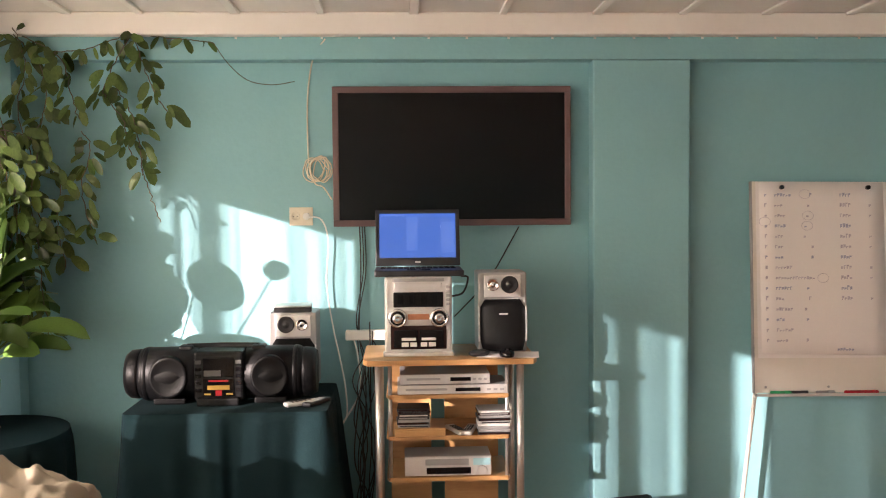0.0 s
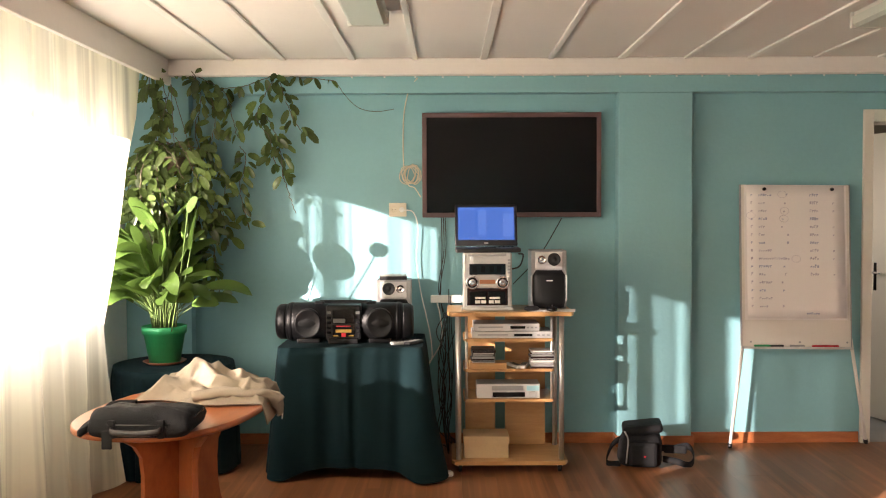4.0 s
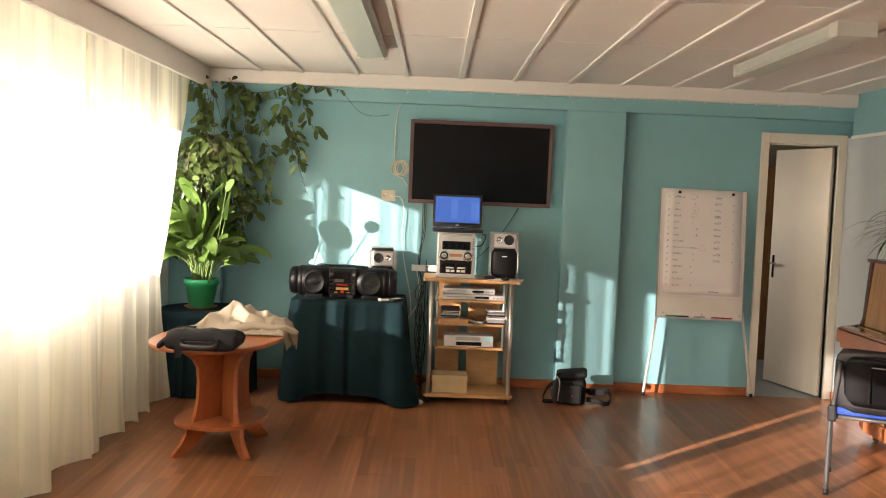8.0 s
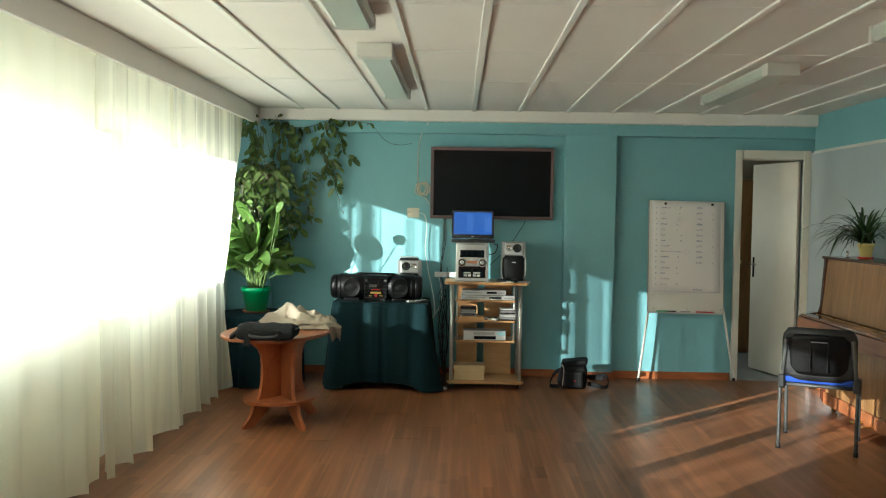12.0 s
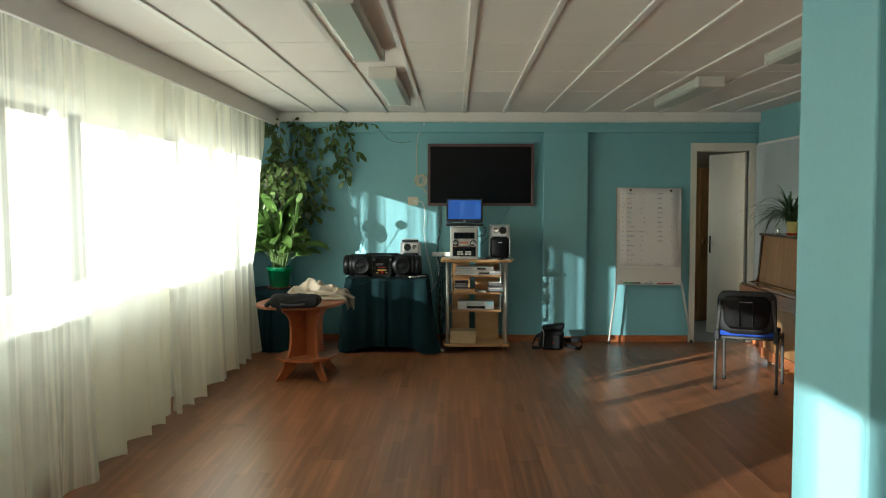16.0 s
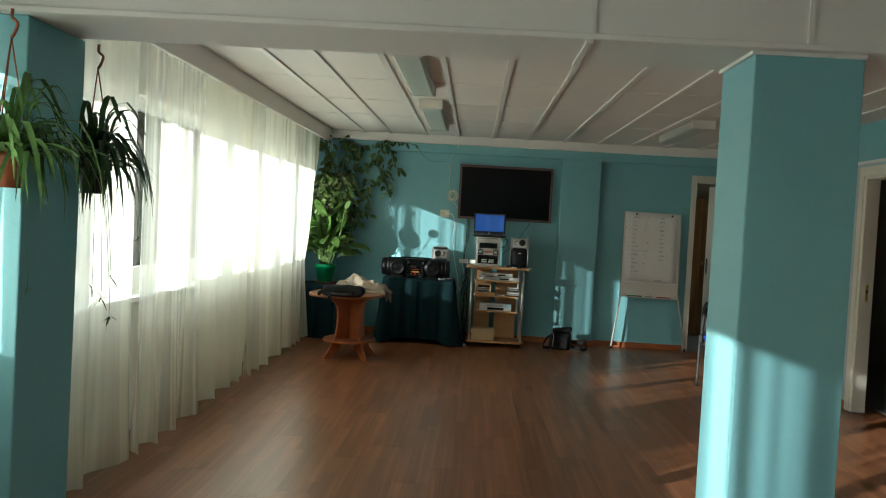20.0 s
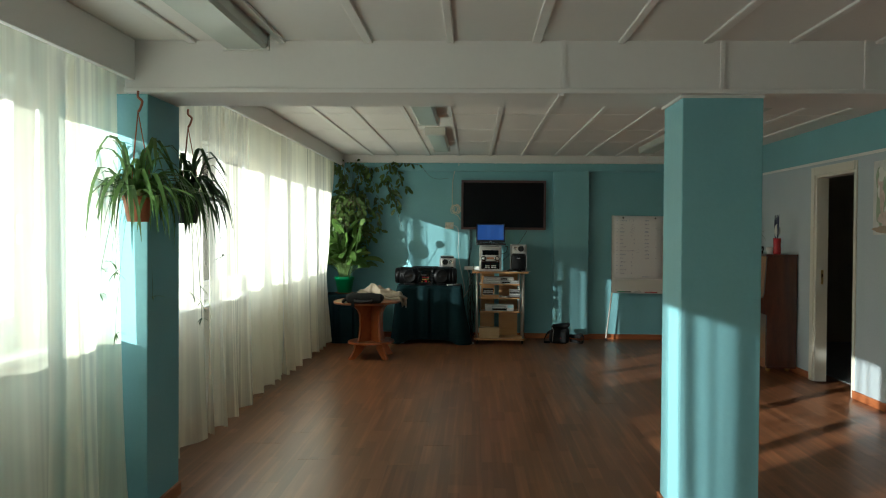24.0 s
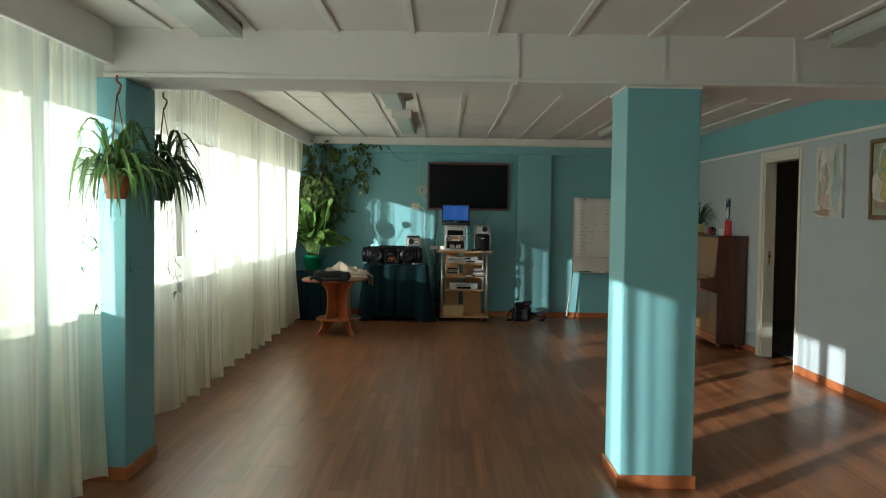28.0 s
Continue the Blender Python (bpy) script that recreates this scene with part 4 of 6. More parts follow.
def round_rect(rx, ry, r):
    """Outline of a rectangle with rounded corners, run round evenly from its east side."""
    segs = [(0, ry - r), (1, 0), (0, 2 * (rx - r)), (1, 1), (0, 2 * (ry - r)), (1, 2), (0, 2 * (rx - r)), (1, 3), (0, ry - r)]
    arc = r * math.pi / 2
    total = 4 * arc + 4 * (rx - r) + 4 * (ry - r)
    starts = [(rx, 0, 0, 1, 1, 0), None, (rx - r, ry, -1, 0, 0, 1), None, (-rx, ry - r, 0, -1, -1, 0), None, (-rx + r, -ry, 1, 0, 0, -1), None, (rx, -ry + r, 0, 1, 1, 0)]
    mids = [(rx - r, ry - r), (-rx + r, ry - r), (-rx + r, -ry + r), (rx - r, -ry + r)]

    def f(u):
        s = (u % 1) * total
        for (kind, k), st in zip(segs, starts):
            ln = arc if kind else k
            if s <= ln + 1e-9:
                if kind:
                    a = math.pi / 2 * (k + s / arc)
                    return mids[k][0] + r * math.cos(a), mids[k][1] + r * math.sin(a), math.cos(a), math.sin(a)
                return st[0] + st[2] * s, st[1] + st[3] * s, st[4], st[5]
            s -= ln
        return rx, 0, 1, 0
    return f


def super_outline(cx, cy, rx, ry, e):
    def f(u):
        a = 2 * math.pi * u
        c, s = math.cos(a), math.sin(a)
        x, y = abs(c) ** (2 / e) * math.copysign(1, c), abs(s) ** (2 / e) * math.copysign(1, s)
        n = Vector((c * abs(c) ** 0.3 / rx, s * abs(s) ** 0.3 / ry, 0)).normalized()
        return cx + rx * x, cy + ry * y, n.x, n.y
    return f


DT = (-0.955, -0.39)
dt = thing("side_table", "low table hidden under a dark green cloth", "table", m=pose(*DT, 0))
part("tabletop", boxes((-0.375, 0.375, -0.26, 0.26, 0.705, 0.738), bev=0.003), BEECH, dt)
for x in (-0.34, 0.34):
    for y in (-0.23, 0.23):
        part("leg", boxes((x - 0.02, x + 0.02, y - 0.02, y + 0.02, 0, 0.705), bev=0.003), STEEL, dt)
tc = thing("tablecloth", "dark green cloth draped over a table in folds to the floor", "tablecloth", m=pose(*DT, 0))
bm = bmesh.new()


DT_OUT = round_rect(0.41, 0.30, 0.035)


def at_corner(u):
    x, y, nx, ny = DT_OUT(u)
    d = math.hypot(0.41 - abs(x), 0.30 - abs(y))
    return math.exp(-(d / 0.13) ** 2)


cloth_side(bm, DT_OUT, 0.744, lambda u: 0.008 + 0.055 * (1 - at_corner(u)), 0.018, 14, 0.026, 3, corner=lambda u: (0.13 if 0.8 < u else 0.07) * at_corner(u))
part("cloth", bm, CLOTH, tc)

bb = thing("boombox", "large black barrel-shaped boombox with twin speakers and a bright sticker", "boombox", m=pose(-1.005, -0.42, 0.7445) @ Matrix.Diagonal((1.02, 1.1, 1.12, 1)))


def barrel(prof):
    bm = bmesh.new()
    lathe(bm, prof, 28, pose(0, 0.0, 0.104, 0, 90, 0))
    return bm


for s in (-1, 1):
    body = part("speaker_barrel", barrel([(0.075, s * 0.08), (0.097, s * 0.10), (0.102, s * 0.2), (0.1, s * 0.32), (0.092, s * 0.335)][:: s]), BOOM, bb, "ribbed black barrel")
    part("end_ring", barrel([(0.093, s * 0.335), (0.094, s * 0.345), (0.092, s * 0.375), (0.08, s * 0.392)][:: s]), BOOM, body)
    part("end_cone", barrel([(0.085, s * 0.38), (0.05, s * 0.385), (0.02, s * 0.395)][:: s]), BOOM, body)
    bm = bmesh.new()
    disc(bm, (s * 0.205, -0.07, 0.104), 0.072, 0.035, prof=[(0.078, 0), (0.078, 0.03), (0.074, 0.035), (0.066, 0.034), (0.055, 0.03), (0.02, 0.029), (0.003, 0.031)])
    part("front_speaker", bm, BOOM, body, "round black front speaker")
    part("belt", barrel([(0.1, s * 0.296), (0.1025, s * 0.3), (0.1025, s * 0.312), (0.1, s * 0.316)][:: s]), BOOM, body)
    part("foot_bar", boxes(tuple(sorted((s * 0.14, s * 0.27))) + (-0.085, 0.06, 0.0, 0.022), bev=0.005), BOOM, body)
    hb = bmesh.new()
    box(hb, s * 0.15 - 0.03, s * 0.15 + 0.03, -0.03, 0.03, 0.185, 0.212, bev=0.01)
    part("handle_joint", hb, BOOM, bb)
ctr = part("centre_block", boxes((-0.1, 0.1, -0.105, 0.09, 0.012, 0.2), bev=0.012), BOOM, bb)
part("front_stand", boxes((-0.085, 0.085, -0.13, -0.07, 0.0, 0.03), bev=0.006), BOOM, bb)
part("tape_window", boxes((-0.062, 0.062, -0.109, -0.105, 0.105, 0.178), bev=0.003), BLKG, ctr)
# the grey strip paints a reflection onto the dark tape window
part("window_reflection", boxes((-0.058, 0.01, -0.1105, -0.109, 0.108, 0.13)), CHAIRG, ctr, "grey strip painted as a reflection on the tape window")
st2 = part("sticker", boxes((-0.062, 0.062, -0.1085, -0.105, 0.034, 0.098)), BLKG, ctr, "red and yellow sticker")
part("sticker_bar", boxes((-0.045, 0.045, -0.11, -0.1085, 0.058, 0.074)), YELL, st2)
part("sticker_bar", boxes((-0.04, 0.04, -0.1105, -0.1085, 0.088, 0.094)), RED, st2)
part("sticker_bar", boxes((-0.012, 0.014, -0.1112, -0.1085, 0.036, 0.056)), RED, st2)
part("sticker_bar", boxes((-0.058, -0.03, -0.1104, -0.1085, 0.038, 0.045)), YELL, st2)
part("sticker_bar", boxes((0.03, 0.058, -0.1104, -0.1085, 0.038, 0.045)), YELL, st2)
for s in (-1, 1):
    for k in range(5):
        part("key", boxes(tuple(sorted((s * 0.07, s * 0.093))) + (-0.109, -0.105, 0.05 + 0.026 * k, 0.064 + 0.026 * k), bev=0.001), CHAIRG if k == 4 else BLKG, ctr)
bm = bmesh.new()
tube(bm, smooth_path([(-0.15, 0, 0.205), (-0.09, 0.02, 0.203), (0, 0.03, 0.203), (0.09, 0.02, 0.203), (0.15, 0, 0.205)]), 0.012, 8)
part("handle", bm, BOOM, bb)
remote(pose(-0.66, -0.56, 0.744, 0, 0, -58), True)
remote(pose(-0.6, -0.545, 0.744, 0, 0, -30))

# ---- corner table, lily and vine ----
ct = thing("corner_cloth", "dark green cloth over a small round corner table", "tablecloth", m=pose(-2.02, -0.43, 0))
bm = bmesh.new()
cloth_side(bm, super_outline(0, 0, 0.345, 0.345, 2), 0.62, lambda u: 0.01, 0.03, 17, 0.02, 8)
part("cloth", bm, CLOTH, ct)
tb = thing("corner_table", "small round table hidden by its cloth", "table", m=pose(-2.02, -0.43, 0))
bm = bmesh.new()
lathe(bm, [(0.2, 0), (0.2, 0.02), (0.03, 0.04), (0.03, 0.59), (0.33, 0.592), (0.33, 0.615)], 28)
part("pedestal", bm, BEECH, tb)

def shade(p):
    """Where on the north wall the sun's shadow of a point falls: x and z."""
    k = (0.1 - p.y) / SUN_WAY.y
    return p.x + k, p.z + SUN_WAY.z * k


def in_sun_patch(p):
    """True for a place whose shadow would fall into the patch of sun on the wall, where leaves are left out to keep it
    lit.
    """
    x, z = shade(p)
    return -1.33 < x < -0.4 and 0.95 < z < 1.62 or -1.5 < x < -1.45 and 1.14 < z < 1.24


PX, PY, PZ = -2.07, -0.45, 0.6205
sc = thing("plant_saucer", "brown plastic saucer under a plant pot", "saucer", m=pose(PX, PY, PZ))
bm = bmesh.new()
lathe(bm, [(0.095, 0), (0.125, 0.018), (0.12, 0.018), (0.092, 0.006), (0.01, 0.006)], 28)
part("dish", bm, TERRA, sc)
lily = thing("peace_lily", "leafy peace lily in a bright green plastic pot", "potted plant", m=pose(PX, PY, PZ + 0.007))
bm = bmesh.new()
lathe(bm, [(0.088, 0), (0.118, 0.17), (0.127, 0.172), (0.131, 0.215), (0.122, 0.217), (0.114, 0.19), (0.01, 0.188)], 32)
pot = part("pot", bm, GREENP, lily, "bright green plastic pot")
bm = bmesh.new()
lathe(bm, [(0.113, 0.182), (0.113, 0.196), (0.01, 0.2)], 24)
part("soil", bm, SOIL, pot)
rnd = random.Random(11)
for k in range(250):
    a = rnd.uniform(0, 2 * math.pi)
    lean = rnd.uniform(0.08, 0.95)
    h = rnd.uniform(0.18, 0.52) * (1.2 - 0.45 * lean)
    o = Vector((math.cos(a), math.sin(a), 0))
    foot = o * rnd.uniform(0.0, 0.07) + Vector((0, 0, 0.195))
    top = foot + o * lean * 0.2 + Vector((0, 0, h))
    top.x = max(top.x, -0.2)
    mid = (foot + top) / 2 - o * lean * 0.05
    way = o * (0.45 + 0.5 * lean) + Vector((rnd.uniform(-0.3, 0.3), rnd.uniform(-0.3, 0.3), 0.9 - 0.75 * lean))
    if top.x < -0.12 and way.x < 0:
        way.x *= 0.35
    ln, wide, droop = rnd.uniform(0.17, 0.3), rnd.uniform(0.36, 0.5), rnd.uniform(0.3, 2.6)
    if any(in_sun_patch(Vector((PX, PY, PZ + 0.007)) + top + way.normalized() * ln * q) for q in (0.1, 0.5, 0.9)):
        continue
    bms = bmesh.new()
    tube(bms, smooth_path([foot, mid, top], 4), 0.0038, 5, taper=0.0026)
    part("stalk", bms, STEM, lily)
    b = bmesh.new()
    leaf(b, top, way, Vector((rnd.uniform(-0.9, 0.3), rnd.uniform(-0.9, -0.2), 0.7)), ln, ln * wide, droop * 0.8, 0.18, 8, oval=True)
    part("leaf", b, LILY, lily)
# single leaves: one upright in the sun, and two added to shadow the wall, one broad and hanging, one on a long stalk in
# front
for base, way, up, ln, wd in (((0.12, 0.12, 0.73), (0.02, -0.02, 1), (-1, -0.96, 0.3), 0.28, 0.115), ((0.22, -0.074, 0.885), (0.005, -0.131, -0.2045), (-1, -0.35, 0.2), 0.246, 0.2), ((0.25, -0.36, 0.88), (0.3, 0.0, 0.5), (-1, -0.96, 0.3), 0.1, 0.085)):
    b = bmesh.new()
    leaf(b, base, way, up, ln, wd, 0.05, 0.15, 14, oval=True)
    part("leaf", b, LILY, lily)
    b = bmesh.new()
    tube(b, smooth_path([(base[0] * 0.3, base[1] * 0.3, 0.195), (base[0] * 0.7, base[1] * 0.7, base[2] * 0.62), base], 5), 0.0038, 5)
    part("stalk", b, STEM, lily)
# two more leaves faced to the sun, added for shadows on the wall
for base, ln, wd, top in (((0.12, 0.02, 0.72), 0.13, 0.085, (0.1, 0.1, 1)), ((0.02, -0.08, 0.6), 0.2, 0.09, (0.1, -0.1, 1))):
    b = bmesh.new()
    leaf(b, base, top, (-1, -0.96, 0.3), ln, wd, 0.1, 0.15, 8, oval=True)
    part("leaf", b, LILY, lily)
    b = bmesh.new()
    tube(b, smooth_path([(base[0] * 0.3, base[1] * 0.3, 0.195), (base[0] * 0.7, base[1] * 0.7, 0.42), base], 5), 0.0035, 5)
    part("stalk", b, STEM, lily)


vine = thing("climbing_vine", "long climbing vine with oval leaves hung from the ceiling corner", "climbing plant", m=pose(-1.95, -0.1, 2.36))
VO = Vector((-1.95, -0.1, 2.36))


def strand(pts, gap, size, seed, spread=0.04, clear=False):
    r = random.Random(seed)
    line = smooth_path([Vector(p) - VO for p in pts], 8)
    line = [p + Vector((r.uniform(-1, 1), r.uniform(-1, 1), r.uniform(-0.5, 0.5))) * 0.006 for p in line]
    bm = bmesh.new()
    tube(bm, line, 0.0026, 5, mi=1)
    d = 0.0
    for a, b in zip(line, line[1:]):
        d += (b - a).length
        while d > gap:
            d -= gap
            p = a.lerp(b, r.random())
            for s in range(r.choice((1, 2, 2))):
                an = r.uniform(0, 2 * math.pi)
                o = Vector((math.cos(an), math.sin(an) * 0.7, 0))
                q = p + o * r.uniform(0.3, 1) * spread
                if q.y > VO.y * -1 + 0.02 - 0.0:
                    q.y = 0.1
                way = o * r.uniform(0.2, 1.0) + Vector((0, 0, -r.uniform(-0.1, 1.2)))
                L = size * r.uniform(0.65, 1.2)
                if not clear and in_sun_patch(VO + q + way.normalized() * L * 0.5):
                    continue
                leaf(bm, q, way, Vector((r.uniform(-1, 1), -1.2, r.uniform(0, 0.8))), L, L * r.uniform(0.38, 0.5), 0.45, 0.25, 6, oval=True)
    return part("vine_strand", bm, (HOYA, TWIG), vine)


S = 0.088
strand([(-2.19, -0.22, 2.43), (-2.2, -0.26, 2.25), (-2.13, -0.28, 2.1), (-2.16, -0.3, 1.9), (-2.2, -0.34, 1.7)], 0.021, S, 1)
strand([(-2.14, -0.2, 2.33), (-2.1, -0.24, 2.15), (-2.08, -0.3, 1.95)], 0.03, S, 2)
for k in range(13):
    r = random.Random(40 + k)
    x0 = -2.28 + 0.052 * (k % 9) + r.uniform(-0.02, 0.02)
    y0 = max(r.uniform(-0.48, -0.12), 0.16 + (x0 + 1.43) * 0.83)
    z0 = r.uniform(1.78, 1.93) - 0.1 * abs(x0 + 2.05)
    strand([(-2.1, -0.28, 1.93), (x0, y0, z0), (x0 + r.uniform(-0.03, 0.05), y0 - 0.02, z0 - 0.25), (x0 + r.uniform(-0.02, 0.08), y0, z0 - r.uniform(0.38, 0.6))], 0.03, S, 60 + k, 0.06)
strand([(-2.2, -0.02, 2.38), (-2.05, -0.02, 2.41), (-1.98, -0.08, 2.37), (-1.93, -0.1, 2.2), (-1.97, -0.1, 2.0), (-1.9, -0.14, 1.8), (-1.95, -0.15, 1.55)], 0.034, S, 3)
strand([(-1.98, -0.08, 2.36), (-1.87, -0.07, 2.2), (-1.86, -0.08, 2.0), (-1.93, -0.12, 1.85)], 0.031, S, 4)
strand([(-1.95, -0.08, 2.35), (-1.8, -0.06, 2.27), (-1.74, -0.06, 2.1), (-1.72, -0.04, 1.98)], 0.039, S, 5)
strand([(-1.82, -0.06, 2.28), (-1.66, -0.05, 2.3), (-1.5, -0.05, 2.36), (-1.45, -0.05, 2.37)], 0.044, S, 6)
strand([(-1.46, -0.05, 2.37), (-1.42, -0.05, 2.25), (-1.37, -0.05, 2.1), (-1.3, -0.05, 1.99)], 0.042, S, 7, 0.03)
strand([(-1.47, -0.05, 2.37), (-1.56, -0.05, 2.2), (-1.6, -0.05, 2.1), (-1.52, -0.04, 1.98), (-1.48, -0.03, 1.8)], 0.036, S, 8)
strand([(-1.56, -0.05, 2.15), (-1.5, -0.04, 2.05), (-1.45, -0.03, 1.9), (-1.44, -0.03, 1.72)], 0.036, S, 9)
strand([(-1.44, -0.03, 1.75), (-1.4, -0.03, 1.62), (-1.36, -0.03, 1.5)], 0.1, S, 10, 0.015)
strand([(-1.7, -0.06, 1.92), (-1.66, -0.06, 1.85), (-1.7, -0.08, 1.65), (-1.64, -0.08, 1.42)], 0.039, S, 11)
strand([(-1.85, -0.1, 1.8), (-1.78, -0.1, 1.72), (-1.8, -0.12, 1.5), (-1.76, -0.12, 1.3)], 0.034, S, 12)
strand([(-1.9, -0.18, 1.7), (-1.84, -0.25, 1.4), (-1.8, -0.3, 1.2), (-1.77, -0.32, 1.0)], 0.039, S, 13)
strand([(-1.95, -0.2, 1.6), (-1.9, -0.28, 1.3), (-1.86, -0.32, 1.08)], 0.039, S, 14)
# two short strands added to cast leaf shadows into the wall's sun patch
strand([(-2.0, -0.4, 1.95), (-1.9, -0.5, 1.82), (-1.83, -0.56, 1.68)], 0.07, S, 21, 0.03, True)
strand([(-2.05, -0.5, 1.9), (-1.95, -0.58, 1.8), (-1.9, -0.62, 1.7)], 0.07, S, 22, 0.03, True)
strand([(-1.45, -0.04, 2.37), (-1.3, -0.02, 2.35), (-1.2, -0.02, 2.345), (-1.1, -0.02, 2.33)], 0.117, S, 15, 0.02)
bm = bmesh.new()
tube(bm, [p - VO for p in smooth_path([(-1.1, -0.02, 2.33), (-1.04, 0.0, 2.24), (-0.96, 0.06, 2.17), (-0.85, 0.08, 2.15), (-0.74, 0.08, 2.165)], 5)], 0.002, 5)
part("tendril", bm, TWIG, vine)
bm = bmesh.new()
for p in ((-2.16, -0.3), (-2.02, -0.36), (-1.94, -0.28)):
    tube(bm, [Vector((-2.06, -0.28, 2.28)) - VO, Vector((*p, 1.86)) - VO], 0.002, 4)
lathe(bm, [(0.04, -0.62), (0.07, -0.53), (0.075, -0.53), (0.075, -0.52)], 18, Matrix.Translation((-0.1, -0.2, 0.0)))
part("hanging_pot", bm, TWIG, vine)

# ---- coffee table with jacket and bag ----
TX, TY = -1.55, -1.93
cof = thing("coffee_table", "low cherry-coloured oval table with a crossed panel base", "coffee table", m=pose(TX, TY, 0))
bm = bmesh.new()
seg = 56
so = super_outline(0, 0, 0.365, 0.54, 2.5)
rings = []
for k, z in ((-0.006, 0.613), (0.0, 0.617), (0.0, 0.635), (-0.006, 0.64)):
    ring = []
    for i in range(seg):
        x, y, nx, ny = so(i / seg)
        ring.append(bm.verts.new((x + nx * k, y + ny * k, z)))
    rings.append(ring)
for a, b in zip(rings, rings[1:]):
    for i in range(seg):
        bm.faces.new((a[i], a[(i + 1) % seg], b[(i + 1) % seg], b[i])).smooth = True
bm.faces.new(rings[0][::-1])
bm.faces.new(rings[-1])
part("tabletop", bm, CHERRY, cof, m=pose(-0.05, 0.16, 0, 0, 0, -9))


def profile_panel(half, ang, thick=0.022):
    """An upright panel cut to a curved outline of (half width, height), turned about the table's middle."""
    bm = bmesh.new()
    out = [(w, z) for w, z in half] + [(-w, z) for w, z in half[::-1]]
    fr = [bm.verts.new((w, -thick / 2, z)) for w, z in out]
    bk = [bm.verts.new((w, thick / 2, z)) for w, z in out]
    n = len(out)
    for i in range(len(half) - 1):
        j = n - 1 - i
        bm.faces.new((fr[i], fr[i + 1], fr[j - 1], fr[j]))
        bm.faces.new((bk[j], bk[j - 1], bk[i + 1], bk[i]))
    for i in range(n):
        bm.faces.new((fr[i], bk[i], bk[(i + 1) % n], fr[(i + 1) % n]))
    bmesh.ops.bevel(bm, geom=[e for e in bm.edges if e.calc_face_angle(0) > 0.8], offset=0.003, segments=1, affect="EDGES")
    for v in bm.verts:
        v.co = Matrix.Rotation(ang, 3, "Z") @ v.co
    return bm


upper = [(0.24, 0.19), (0.215, 0.24), (0.2, 0.32), (0.197, 0.42), (0.206, 0.5), (0.238, 0.55), (0.3, 0.59), (0.335, 0.613)]
lower = [(0.29, 0.0), (0.315, 0.0), (0.318, 0.02), (0.27, 0.07), (0.235, 0.12), (0.23, 0.168)]
for a in (radians(57), radians(-57)):
    part("panel_leg", profile_panel(upper, a, 0.024 if a > 0 else 0.026), CHERRY, cof)
for a in (radians(53), radians(-53)):
    for s in (0, math.pi):
        bm = bmesh.new()
        pr = [(0.14, 0.168), (0.265, 0.168), (0.27, 0.12), (0.3, 0.07), (0.355, 0.02), (0.355, 0.0), (0.27, 0.0), (0.19, 0.06), (0.13, 0.11)]
        f0, f1 = [bm.verts.new((w, -0.012, z)) for w, z in pr], [bm.verts.new((w, 0.012, z)) for w, z in pr]
        bm.faces.new(f0)
        bm.faces.new(f1[::-1])
        for i in range(len(pr)):
            bm.faces.new((f0[i], f1[i], f1[(i + 1) % len(pr)], f0[(i + 1) % len(pr)]))
        for v in bm.verts:
            v.co = Matrix.Rotation(a + s, 3, "Z") @ v.co
        part("foot", bm, CHERRY, cof)
bm = bmesh.new()
so2 = super_outline(0, 0, 0.25, 0.31, 2.3)
lo, hi = [], []
for i in range(40):
    x, y, nx, ny = so2(i / 40)
    lo.append(bm.verts.new((x, y, 0.168)))
    hi.append(bm.verts.new((x, y, 0.19)))
bm.faces.new(lo[::-1])
bm.faces.new(hi)
for i in range(40):
    bm.faces.new((lo[i], lo[(i + 1) % 40], hi[(i + 1) % 40], hi[i]))
part("lower_shelf", bm, CHERRY, cof, m=pose(0, 0, 0, 0, 0, -12))

jk = thing("jacket", "crumpled beige cloth jacket thrown over the table's edge", "jacket", m=pose(-1.535, -1.55, 0.64))
bm = bmesh.new()
NX, NY = 120, 80
CREASES = (((-0.27, -0.1), (-0.06, 0.06), 0.085, 0.1), ((-0.06, 0.06), (0.02, 0.16), 0.125, 0.12), ((-0.06, 0.06), (0.07, -0.06), 0.12, 0.085),
           ((0.07, -0.06), (0.28, -0.07), 0.075, 0.075), ((0.0, 0.1), (0.27, 0.05), 0.085, 0.08), ((-0.16, -0.13), (0.0, -0.12), 0.05, 0.05),
           ((0.12, 0.14), (0.29, 0.12), 0.07, 0.07), ((-0.2, 0.12), (-0.05, 0.2), 0.07, 0.08), ((-0.02, -0.16), (0.1, -0.1), 0.05, 0.05), ((0.2, -0.12), (0.26, 0.08), 0.055, 0.05))


def crease_height(x, y):
    h = 0.0
    for (ax, ay), (bx, by), top, wide in CREASES:
        t = max(0, min(1, ((x - ax) * (bx - ax) + (y - ay) * (by - ay)) / ((bx - ax) ** 2 + (by - ay) ** 2)))
        d = math.hypot(x - ax - t * (bx - ax), y - ay - t * (by - ay)) / wide
        k = top * (0.75 + 0.25 * math.cos(t * 3)) * (max(0, 1 - d) ** 1.35 if d > 0.12 else 0.8415 + 0.03 * (1 - d / 0.12))
        h = max(h, k) + 0.12 * min(h, k)
    return h


